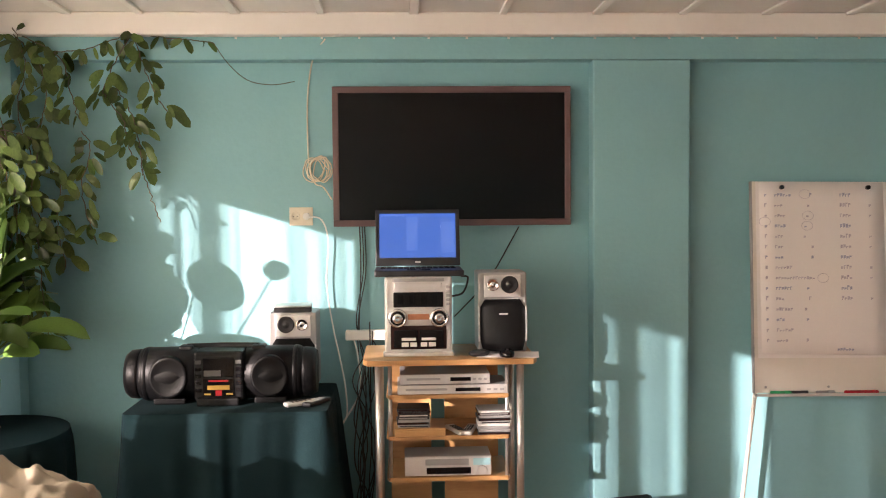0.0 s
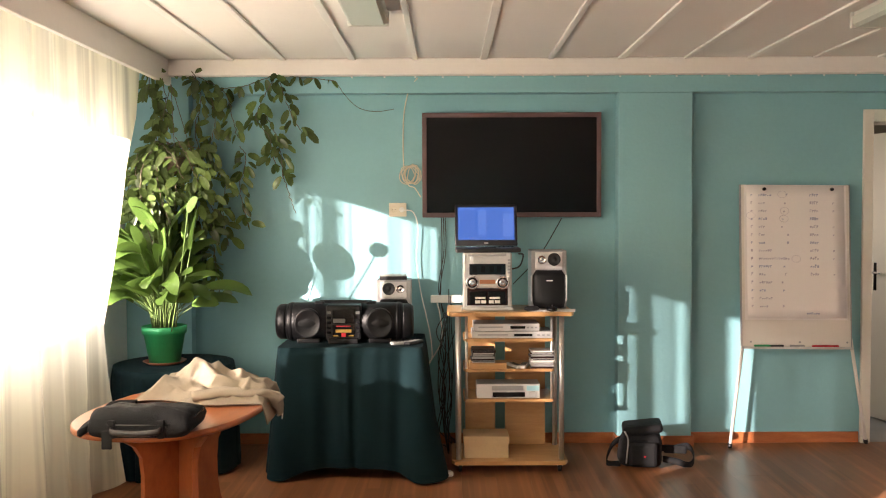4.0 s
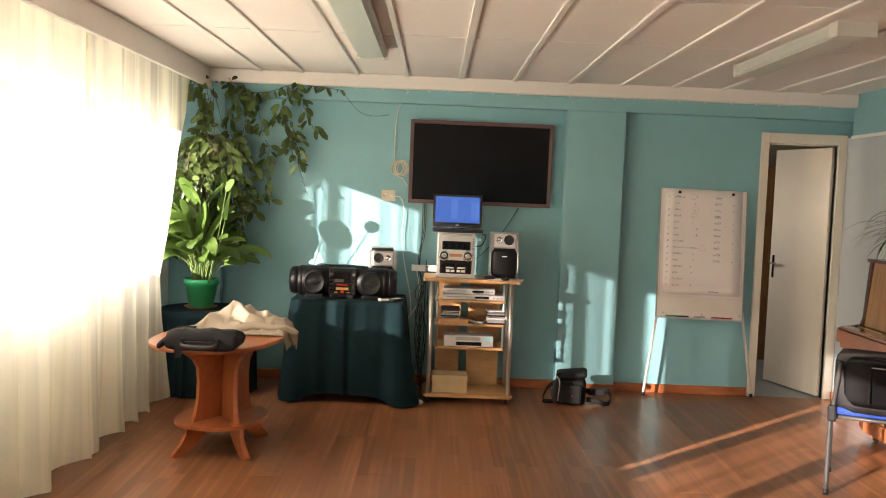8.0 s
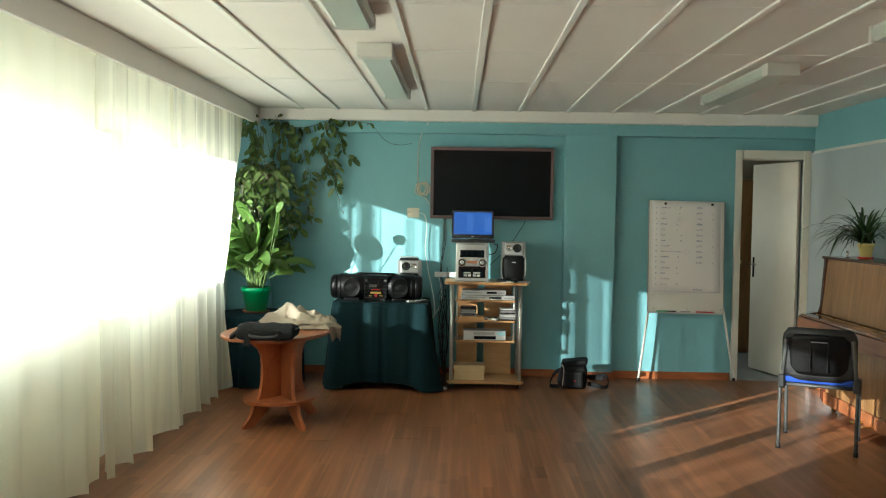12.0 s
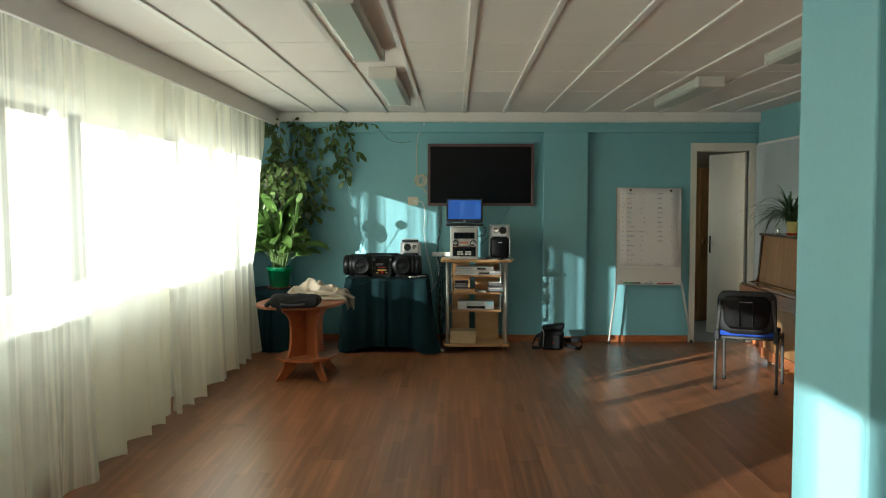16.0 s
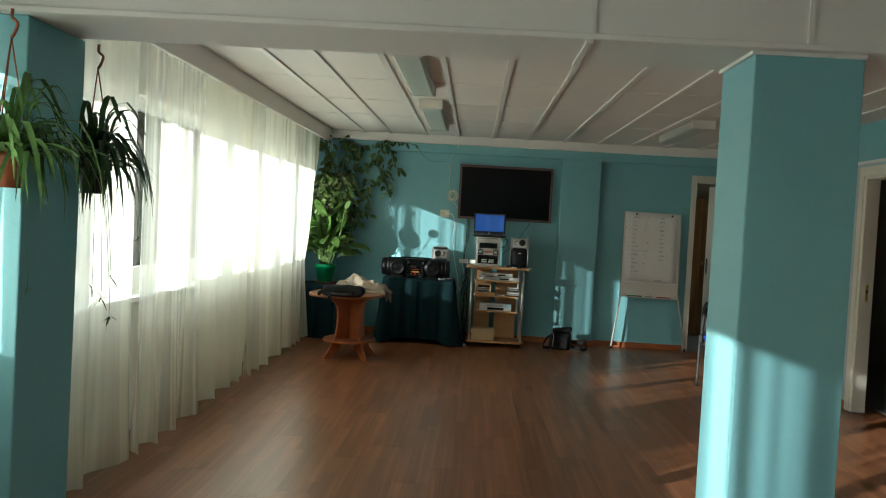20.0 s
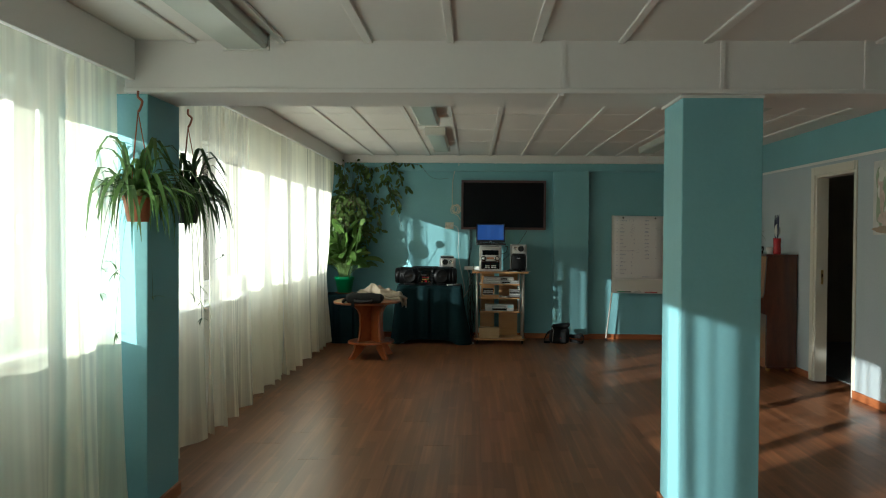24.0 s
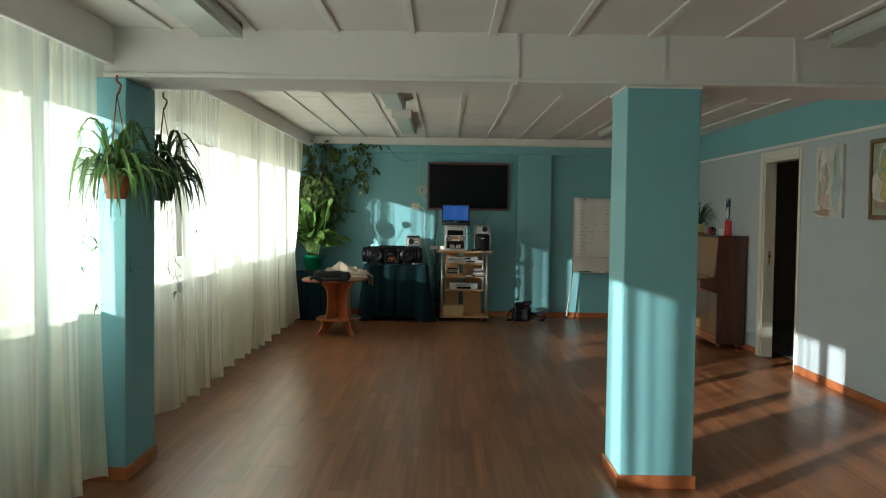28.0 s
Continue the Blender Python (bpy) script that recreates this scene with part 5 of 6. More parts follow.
grid = []
for j in range(NY + 1):
    row = []
    for i in range(NX + 1):
        u, v = i / NX, j / NY
        x = -0.3 + 0.655 * u
        y = -0.19 + 0.42 * v + 0.045 * math.sin(4.1 * u + 1) + 0.03 * math.sin(9 * u) * (1 - v)
        edge = min(1, 6 * u, 8 * v, 7 * (1 - v)) * min(1, 6 * (1.0 - u) + 0.35)
        wx, wy = x + 0.02 * noise.noise((x * 9, y * 9, 3)), y + 0.02 * noise.noise((x * 9, y * 9, 8))
        hump = 0.085 * math.exp(-(((x + 0.04) / 0.2) ** 2 + ((y - 0.06) / 0.15) ** 2)) + 0.035 * math.exp(-(((x - 0.22) / 0.12) ** 2 + (y / 0.14) ** 2))
        z = 0.006 + edge * (hump + 0.62 * crease_height(wx, wy) + 0.012 + 0.019 * (0.6 - abs(noise.noise((x * 8 + y * 4, y * 7 - x * 3, 1.5))) * 2.4) + 0.0045 * (0.6 - abs(noise.noise((x * 19 - y * 6, y * 15, 6.5))) * 2.4))
        # past the table's edge the cloth falls
        over = max(0.0, x - 0.3)
        if over > 0:
            z -= over * 1.6
            x -= over * 0.55
        row.append(bm.verts.new((x, y, z)))
    grid.append(row)
for a, b in zip(grid, grid[1:]):
    for i in range(NX):
        bm.faces.new((a[i], a[i + 1], b[i + 1], b[i])).smooth = True
cl = part("cloth", bm, BEIGE, jk)
sm = cl.modifiers.new("thick", "SOLIDIFY")
sm.thickness, sm.offset = 0.006, 1.0

bm = bmesh.new()
line = smooth_path([(-0.02, -0.15, 0.03), (0.1, -0.13, 0.045), (0.22, -0.12, 0.04), (0.31, -0.07, 0.022), (0.345, -0.04, -0.02), (0.35, -0.03, -0.07)], 6)
tube(bm, line, 0.06, 18, taper=0.045)
for v in bm.verts:
    q = min(line, key=lambda p: (p - v.co).length)
    d = v.co - q
    flat = 0.42 if q.z > 0.0 else 1.0
    v.co = q + Vector((d.x * (0.3 if q.z < 0 else 1), d.y, d.z * flat)) * (1 + 0.3 * noise.noise((v.co.x * 22, v.co.y * 16, v.co.z * 16)))
part("sleeve", bm, BEIGE, jk, "crumpled sleeve over the table's edge")
bm = bmesh.new()
tube(bm, smooth_path([(0.34, 0.03, 0.0), (0.352, 0.02, -0.06), (0.348, 0.03, -0.11)], 5), 0.0035, 6)
part("drawstring", bm, WHITEP, jk)

lb = thing("laptop_bag", "black nylon laptop bag lying on the table", "bag", m=pose(-1.59, -2.21, 0.641) @ Matrix.Diagonal((0.86, 1, 1.4, 1)))
bm = bmesh.new()
NX, NY = 48, 36


def bag_point(u, v, lift):
    """A point of the soft bag: u and v run over it, lift 0 its underside and 1 its top."""
    x, y = 0.238 * u, 0.14 * v
    r = max(0.0, 1 - abs(u) ** 7) ** 0.4 * max(0.0, 1 - abs(v) ** 6) ** 0.4
    x *= 1 - 0.05 * abs(v) ** 4
    y *= 1 - 0.06 * abs(u) ** 5
    sag = -0.016 * max(0.0, (-v - 0.62) / 0.38) ** 1.5
    if not lift:
        return x, y, 0.034 * (1 - r) + sag
    h = 0.074 - 0.012 * v + 0.009 * noise.noise((u * 2.3, v * 2.1, 3)) - 0.006 * abs(noise.noise((u * 5 + v * 3, v * 6, 7))) - 0.005 * math.exp(-((v + 0.55 + 0.08 * u) / 0.07) ** 2)
    return x, y, 0.034 + (h - 0.034) * r + sag


sheets = []
for lift in (0, 1):
    sheets.append([[bm.verts.new(bag_point(-1 + 2 * i / NX, -1 + 2 * j / NY, lift)) for i in range(NX + 1)] for j in range(NY + 1)])
for g, lift in zip(sheets, (0, 1)):
    for a, b in zip(g, g[1:]):
        for i in range(NX):
            q = (a[i], a[i + 1], b[i + 1], b[i])
            bm.faces.new(q if lift else q[::-1]).smooth = True
bmesh.ops.remove_doubles(bm, verts=bm.verts[:], dist=0.0004)
body = part("body", bm, NYLON, lb)
bm = bmesh.new()
rim = [(0.97 * math.copysign(abs(math.cos(k / 40 * 2 * math.pi)) ** 0.4, math.cos(k / 40 * 2 * math.pi)), 0.955 * math.copysign(abs(math.sin(k / 40 * 2 * math.pi)) ** 0.4, math.sin(k / 40 * 2 * math.pi))) for k in range(41)]
tube(bm, [Vector((bag_point(u, v, 1)[0] * 1.01, bag_point(u, v, 1)[1] * 1.012, 0.049 - 0.016 * max(0.0, (-v - 0.62) / 0.38) ** 1.5)) for u, v in rim], 0.0035, 5)
part("zip", bm, BLKG, body)
for x0, y0 in ((-0.13, -0.138), (0.09, -0.14)):
    part("handle_loop", boxes((x0, x0 + 0.03, y0 - 0.006, y0 + 0.012, 0.0, 0.05), bev=0.003), NYLON, lb)
bm = bmesh.new()
tube(bm, smooth_path([(-0.115, -0.138, 0.026), (-0.1, -0.158, 0.02), (0.0, -0.162, 0.016), (0.09, -0.159, 0.02), (0.105, -0.14, 0.026)]), 0.009, 8)
part("handle", bm, BLK, lb)
bm = boxes((-0.16, -0.115, -0.143, -0.134, -0.03, 0.022), bev=0.003)
part("strap_tab", bm, NYLON, lb)
bm = bmesh.new()
tube(bm, smooth_path([(-0.225, -0.1, 0.03), (-0.265, -0.12, 0.012), (-0.285, -0.04, 0.012), (-0.275, 0.04, 0.02), (-0.235, 0.08, 0.045), (-0.2, 0.09, 0.06), (-0.1, 0.12, 0.06)]), 0.012, 6)
for v in bm.verts:
    v.co.z = max(v.co.z, 0.001)
part("strap", bm, NYLON, lb)

# ---- camera bag on the floor ----
cb = thing("camera_bag", "black padded camera bag with a loose strap on the floor", "bag", m=pose(0.745, -0.42, 0, 0, 0, -9) @ Matrix.Diagonal((1.02, 1.05, 1.1, 1)))
bm = boxes((-0.14, 0.125, -0.1, 0.1, 0.0, 0.19), bev=0.05)
bmesh.ops.subdivide_edges(bm, edges=bm.edges[:], cuts=2, use_grid_fill=True)
for v in bm.verts:
    k = noise.noise((v.co.x * 9, v.co.y * 9, v.co.z * 9))
    v.co.x *= 1 - 0.14 * v.co.z / 0.19 + 0.08 * k
    v.co.y *= 1 + 0.09 * k
for f in bm.faces:
    f.smooth = True
body = part("body", bm, NYLON, cb)
bm = boxes((-0.105, 0.125, -0.105, 0.105, -0.024, 0.024), bev=0.0225)
for f in bm.faces:
    f.smooth = True
for v in bm.verts:
    v.co = Matrix.Rotation(radians(-7), 3, "Y") @ v.co + Vector((-0.006, 0.006, 0.203))
part("lid", bm, NYLON, cb, "padded black lid")
part("front_pocket", boxes((-0.075, 0.085, -0.125, -0.09, 0.015, 0.15), bev=0.02), NYLON, body)
part("red_badge", boxes((0.01, 0.02, -0.128, -0.124, 0.07, 0.079), bev=0.001), RED, body, "small red badge")
bm = bmesh.new()
tube(bm, smooth_path([(-0.1, -0.104, 0.2), (-0.08, -0.112, 0.16), (-0.085, -0.11, 0.08), (-0.09, -0.106, 0.03)], 5), 0.004, 6)
part("zip", bm, SILV, body)
for pts in ([(-0.115, 0.0, 0.14), (-0.165, -0.02, 0.11), (-0.2, -0.05, 0.04), (-0.19, -0.06, 0.014), (-0.12, -0.06, 0.014)], [(0.11, 0.02, 0.09), (0.18, 0.04, 0.085), (0.27, 0.03, 0.1), (0.3, 0.0, 0.05), (0.27, -0.03, 0.014), (0.2, -0.03, 0.03), (0.12, -0.02, 0.04)]):
    bm = bmesh.new()
    line = smooth_path(pts, 6)
    vs = [(bm.verts.new(p + Vector((0, -0.004, -0.017))), bm.verts.new(p + Vector((0, 0.004, 0.017)))) for p in line]
    for (p, q), (c, d) in zip(vs, vs[1:]):
        bm.faces.new((p, c, d, q)).smooth = True
    for v in bm.verts:
        v.co.z = max(v.co.z, 0.003)
    sp = part("strap", bm, NYLON, cb)
    sm = sp.modifiers.new("thick", "SOLIDIFY")
    sm.thickness = 0.004
bm = bmesh.new()
box(bm, 0.13, 0.26, 0.02, 0.045, 0.06, 0.105, bev=0.008)
part("shoulder_pad", bm, NYLON, cb)

# ---- flip chart ----
fc = thing("flip_chart", "white flip chart stand with a sheet of faded handwritten lists", "flip chart", m=pose(1.806, 0.005, 0))
lean = Matrix.Translation((0, -0.045, 0.643)) @ Matrix.Rotation(radians(-5.0), 4, "X") @ Matrix.Rotation(radians(0.6), 4, "Y")


def leaned(bm):
    for v in bm.verts:
        v.co = lean @ v.co
    return bm


bd = part("board", leaned(boxes((-0.345, 0.345, 0.0, 0.018, 0.0, 1.03), bev=0.004)), BOARD, fc)
for x in (-0.3465, 0.3465):
    part("edge_strip", leaned(boxes((x - 0.0035, x + 0.0035, -0.004, 0.022, 0.0, 1.03), bev=0.002)), SILVD, bd)
bm = bmesh.new()
prev = None
for j in range(13):
    z = 0.19 + 0.835 * j / 12
    row = [bm.verts.new((-0.31 + 0.62 * i / 8, -0.006 - 0.016 * (1 - j / 12) ** 3 * (0.4 + 0.6 * (i / 8)), z - 0.006 * (i / 8) * (1 - j / 12))) for i in range(9)]
    if prev:
        for i in range(8):
            bm.faces.new((prev[i], prev[i + 1], row[i + 1], row[i])).smooth = True
    prev = row
leaned(bm)
sheet = part("sheet", bm, PAPER, fc, "white paper with faded lists")
sm = sheet.modifiers.new("thick", "SOLIDIFY")
sm.thickness, sm.offset = 0.002, 0
part("paper_pad", leaned(boxes((-0.325, 0.325, -0.003, -0.0005, 0.17, 1.028))), PAPER, fc)
rnd = random.Random(21)
bm, bm2 = bmesh.new(), bmesh.new()


def scrawl(b, x, z, w, h):
    """A short line of unreadable handwriting as small bars."""
    n = max(1, int(w / 0.014))
    for i in range(n):
        hh = h * rnd.uniform(0.4, 1.0)
        xx = x + i * 0.014
        t = (1.025 - z) / 0.835
        yy = -0.0085 - 0.016 * t ** 3 * (0.4 + 0.6 * (xx + 0.31) / 0.62)
        box(b, xx, xx + 0.004, yy - 0.0006, yy, z, z + hh)
        box(b, xx, xx + 0.011, yy - 0.0006, yy, z + hh * rnd.uniform(0, 0.8), z + hh * 0.9 + 0.002)


for k in range(15):
    z = 0.955 - k * 0.0505
    b = bm if k % 3 else bm2
    scrawl(b, -0.285, z, 0.02, 0.022)
    scrawl(b, -0.235, z, rnd.choice((0.045, 0.06, 0.09)) if k != 8 else 0.2, 0.016)
    if k % 2 == 0 or rnd.random() < 0.5:
        scrawl(b, -0.08 + rnd.uniform(-0.015, 0.03), z, 0.025, 0.018)
    if k < 11:
        scrawl(b, 0.09, z, 0.06, 0.022)
        if k % 3:
            scrawl(b, 0.235, z, 0.02, 0.016)
scrawl(bm2, 0.06, 0.205, 0.085, 0.016)
tagged(part("writing", leaned(bm), INK, sheet), kind="stuff")
tagged(part("writing", leaned(bm2), INKB, sheet), kind="stuff")
for x, z in ((-0.085, 0.955), (-0.07, 0.85), (-0.075, 0.8), (-0.285, 0.82), (0.0, 0.545)):
    b = bmesh.new()
    pts = [(x + 0.028 * math.cos(a), -0.0105, z + 0.012 + 0.022 * math.sin(a)) for a in [k * math.pi / 8 for k in range(17)]]
    tube(b, pts, 0.0009, 4)
    part("ink_ring", leaned(b), INK, sheet)
for x in (-0.2, 0.23):
    b = bmesh.new()
    disc(b, (x, -0.008, 1.0), 0.011, 0.016)
    part("paper_hook", leaned(b), BLKG, fc)
for x in (-0.29, 0.32, 0.02):
    b = bmesh.new()
    disc(b, (x, 0.0, 0.03), 0.006, 0.004)
    part("screw", leaned(b), SILVD, bd)
tray = part("pen_tray", leaned(boxes((-0.345, 0.345, -0.035, 0.0, -0.012, -0.004), (-0.345, 0.345, -0.037, -0.033, -0.012, 0.002), bev=0.001)), SILV, fc)
for x, c, ln in ((-0.24, GREENP, 0.07), (-0.165, BLK, 0.085), (-0.02, SILVD, 0.06), (0.13, RED, 0.08), (0.2, RED, 0.05)):
    pn = thing("marker_pen", "thick marker pen lying in the chart's tray", "pen", "marker pens", m=fc.matrix_world @ lean @ pose(x, -0.018, 0.0055))
    b = bmesh.new()
    lathe(b, [(0.004, -ln / 2), (0.008, -ln / 2 + 0.004), (0.008, ln / 2)], 10, pose(0, 0, 0, 0, 90, 0))
    part("barrel", b, c, pn)
    b = bmesh.new()
    lathe(b, [(0.0088, ln / 2 - 0.002), (0.0088, ln / 2 + 0.03), (0.007, ln / 2 + 0.033)], 10, pose(0, 0, 0, 0, 90, 0))
    part("cap", b, c, pn)
for a, b in (((-0.33, -0.03, 0.7), (-0.42, -0.05, 0.0)), ((0.345, -0.03, 0.7), (0.49, 0.05, 0.0))):
    bm = bmesh.new()
    tube(bm, [a, b], 0.0105, 10)
    lg = part("leg", bm, BOARD, fc, "pale tube leg")
    bm = bmesh.new()
    tube(bm, [Vector(b) + (Vector(a) - Vector(b)).normalized() * 0.03, Vector(b) + Vector((0, 0, 0.001))], 0.0135, 10)
    part("rubber_foot", bm, BLK, lg)

# ---- socket and cables ----
so1 = thing("wall_socket", "cream double wall socket with one white plug in it", "socket", m=pose(-0.72, 0.1, 1.521))
pl = part("plate", boxes((-0.056, 0.056, -0.012, 0.0, -0.044, 0.044), bev=0.003), CREAMP, so1)
for x in (-0.027, 0.027):
    b = bmesh.new()
    disc(b, (x, -0.012, 0), 0.021, 0.0035, prof=[(0.022, 0), (0.022, 0.003), (0.019, 0.0035), (0.018, 0.001), (0.002, 0.001)])
    o = part("outlet", b, CREAMP, pl)
    # small black blocks paint in the shade of the pin holes
    for dx in (-0.0095, 0.0095):
        part("pin_hole_dark", boxes((x + dx - 0.0025, x + dx + 0.0025, -0.0145, -0.0128, -0.0025, 0.0025)), BLK, o)
b = bmesh.new()
disc(b, (0.027, -0.012, 0), 0.017, 0.03)
part("plug", b, WHITEP, so1)


def cable(pts, r, material, label, cat="cable", n=6):
    c = thing("cable", label, cat, "cables on the wall", m=pose(*pts[0]))
    b = bmesh.new()
    tube(b, [p - Vector(pts[0]) for p in smooth_path(pts, n)], r, 6)
    part("cord", b, material, c)
    return c


cable([(-0.693, 0.055, 1.52), (-0.62, 0.05, 1.505), (-0.59, 0.07, 1.4), (-0.6, 0.07, 1.2), (-0.575, 0.07, 1.0), (-0.54, 0.02, 0.85), (-0.51, -0.05, 0.72), (-0.5, -0.1, 0.6), (-0.52, -0.12, 0.56), (-0.44, -0.1, 0.7), (-0.45, -0.02, 0.85), (-0.47, 0.02, 0.93)], 0.0042, WHITEP, "white mains cable hanging from the wall socket")
cable([(-0.585, -0.004, 2.352), (-0.64, 0.02, 2.28), (-0.675, 0.09, 2.15), (-0.683, 0.09, 2.0), (-0.68, 0.09, 1.8), (-0.66, 0.085, 1.7), (-0.6, 0.085, 1.7), (-0.585, 0.085, 1.76), (-0.62, 0.08, 1.81), (-0.67, 0.08, 1.76), (-0.65, 0.08, 1.68), (-0.61, 0.075, 1.66), (-0.57, 0.08, 1.6)], 0.0038, CREAMP, "cream aerial cable running down the wall")
b = bmesh.new()
for k in range(5):
    pts = []
    r = random.Random(k)
    for i in range(15):
        a = 2 * math.pi * i / 14
        pts.append((0.048 * math.cos(a) * r.uniform(0.8, 1.1) + 0.012 * (k - 2), -0.006 * k, 0.058 * math.sin(a) * r.uniform(0.85, 1.1)))
    tube(b, smooth_path(pts, 3), 0.0032, 5)
coil = thing("cable_coil", "loose coil of cream cable hung beside the television", "cable", m=pose(-0.635, 0.09, 1.745))
part("coil", b, CREAMP, coil)
rnd = random.Random(9)
for k in range(7):
    x = -0.44 + 0.012 * k
    pts = [(x, 0.085, 1.5), (x + 0.004, 0.085, 1.25)] if k < 3 else []
    for z in (0.98, 0.8, 0.6, 0.42, 0.25, 0.08):
        pts.append((x + rnd.uniform(-0.035, 0.03), 0.06 + rnd.uniform(-0.06, 0.01), z + rnd.uniform(-0.04, 0.04)))
    pts.append((x + rnd.uniform(-0.05, 0.1), -0.02, 0.008))
    cable(pts, rnd.choice((0.003, 0.004, 0.0035)), BLK, "thin black cable hanging behind the rack")
for k in range(4):
    pts = [(-0.39 - 0.01 * k, -0.02, 0.93 - 0.03 * k)]
    for z in (0.75, 0.6, 0.4, 0.2):
        pts.append((-0.43 + rnd.uniform(-0.06, 0.05), -0.15 + rnd.uniform(-0.1, 0.08), z))
    pts.append((-0.4, -0.2, 0.01))
    cable(pts, 0.0032, BLK, "thin black cable hanging behind the rack")
cable([(0.33, 0.05, 1.462), (0.28, 0.02, 1.38), (0.2, -0.1, 1.27), (0.12, -0.18, 1.18), (0.0, -0.2, 1.06)], 0.0032, BLK, "black cable from the television to a loudspeaker")
cable([(0.03, -0.26, 1.25), (0.06, -0.24, 1.24), (0.04, -0.2, 1.17), (-0.02, -0.19, 1.15)], 0.005, BLK, "short black cable behind the laptop")
ps = thing("power_strip", "white power strip hung behind the rack", "power strip", m=pose(-0.41, 0.03, 0.95))
part("case", boxes((-0.1, 0.1, -0.022, 0.022, -0.024, 0.024), bev=0.006), WHITEP, ps)
part("end_cap", boxes((0.1, 0.108, -0.02, 0.02, -0.022, 0.022), bev=0.003), WHITEP, ps)
ad = thing("power_adapter", "white power adapter lying on the floor", "adapter", m=pose(-0.43, -0.66, 0.0, 0, 0, 20))
part("case", boxes((-0.055, 0.055, -0.025, 0.025, 0, 0.03), bev=0.01), WHITEP, ad)
part("switch", boxes((-0.012, 0.012, -0.008, 0.008, 0.03, 0.034), bev=0.002), RED, ad)

# ---- doors ----
d1 = thing("door_1", "cream painted inner door standing open", "door", kind="structure", m=pose(2.884, 0.14, 0))
swing = Matrix.Rotation(radians(180 - 74), 4, "Z")


def swung(bm):
    for v in bm.verts:
        v.co = swing @ v.co
    return bm


lf = part("leaf", swung(boxes((0.004, 0.72, -0.02, 0.02, 0.008, 2.055), bev=0.003)), DOORP, d1)
for s in (-1, 1):
    b = bmesh.new()
    box(b, 0.657, 0.683, min(s * 0.02, s * 0.025), max(s * 0.02, s * 0.025), 0.93, 1.13, bev=0.001)
    hp = part("handle_plate", swung(b), BLKG, lf)
    b = bmesh.new()
    tube(b, smooth_path([(0.67, s * 0.022, 1.06), (0.67, s * 0.06, 1.06), (0.655, s * 0.065, 1.06), (0.565, s * 0.062, 1.058)], 4), 0.009, 8)
    part("lever", swung(b), CHROME, hp, "chrome lever")
for z in (0.25, 1.78):
    b = bmesh.new()
    tube(b, [(0.0, 0.0, z - 0.05), (0.0, 0.0, z + 0.05)], 0.008, 8)
    part("hinge", b, SILV, d1)
setting("door_frame_north", boxes((2.268, 2.33, 0.075, 0.1, 0, 2.15), (2.89, EAST - 0.001, 0.075, 0.1, 0, 2.15), (2.33, 2.89, 0.075, 0.1, 2.07, 2.15), (2.315, 2.33, 0.1, 0.31, 0, 2.07), (2.89, 2.905, 0.1, 0.31, 0, 2.07), (2.315, 2.905, 0.1, 0.31, 2.07, 2.085), bev=0.003), DOORP, "cream painted wooden door frame", "door frame")
setting("door_frame_east", boxes((EAST - 0.022, EAST, D2B, D2B + 0.085, 0, 2.09), (EAST - 0.022, EAST, D2A, D2B, 2.01, 2.09), (EAST - 0.012, EAST, D2A - 0.03, D2A, 0, 2.09), (EAST - 0.01, EAST + 0.105, D2B - 0.045, D2B, 0, 2.01), (EAST - 0.01, EAST + 0.105, D2A, D2A + 0.03, 0, 2.01), (EAST - 0.01, EAST + 0.105, D2A + 0.03, D2B - 0.045, 1.985, 2.01), bev=0.003), DOORP, "cream painted wooden door frame", "door frame")
lk = thing("lock_plate", "small metal lock plate let into the door frame", "lock plate", m=pose(EAST + 0.05, D2B - 0.0465, 1.02))
part("plate", boxes((-0.012, 0.012, -0.002, 0.0, -0.07, 0.07)), BRASS, lk)
# a black block on the plate paints the shade inside the keeper
part("keeper_hole_dark", boxes((-0.006, 0.006, -0.003, -0.002, 0.0, 0.03)), BLK, lk)
dd2 = thing("door_2", "dark brown inner door swung open into the side room", "door", kind="structure", m=pose(EAST + 0.125, D2A - 0.02, 0))
part("leaf", boxes((0.0, 0.78, -0.045, -0.005, 0.01, 2.0), bev=0.003), MAHOG, dd2)
cab = thing("wardrobe", "tall brown wardrobe in the room behind the door", "wardrobe", m=pose(2.88, 2.2, 0))
part("body", boxes((-0.35, 0.28, -0.3, 0.38, 0.0, 1.95), bev=0.005), WALNUT, cab)
part("door_leaf", boxes((-0.03, 0.275, -0.32, -0.301, 0.05, 1.93), bev=0.003), WALNUT, cab)
part("knob", boxes((0.0, 0.015, -0.335, -0.32, 1.0, 1.05), bev=0.003), BRASS, cab)

# ---- chair ----
ch = thing("visitor_chair", "stacking chair with a blue cloth seat and black plastic back", "chair", m=pose(2.17, -2.29, 0, 0, 0, -25))
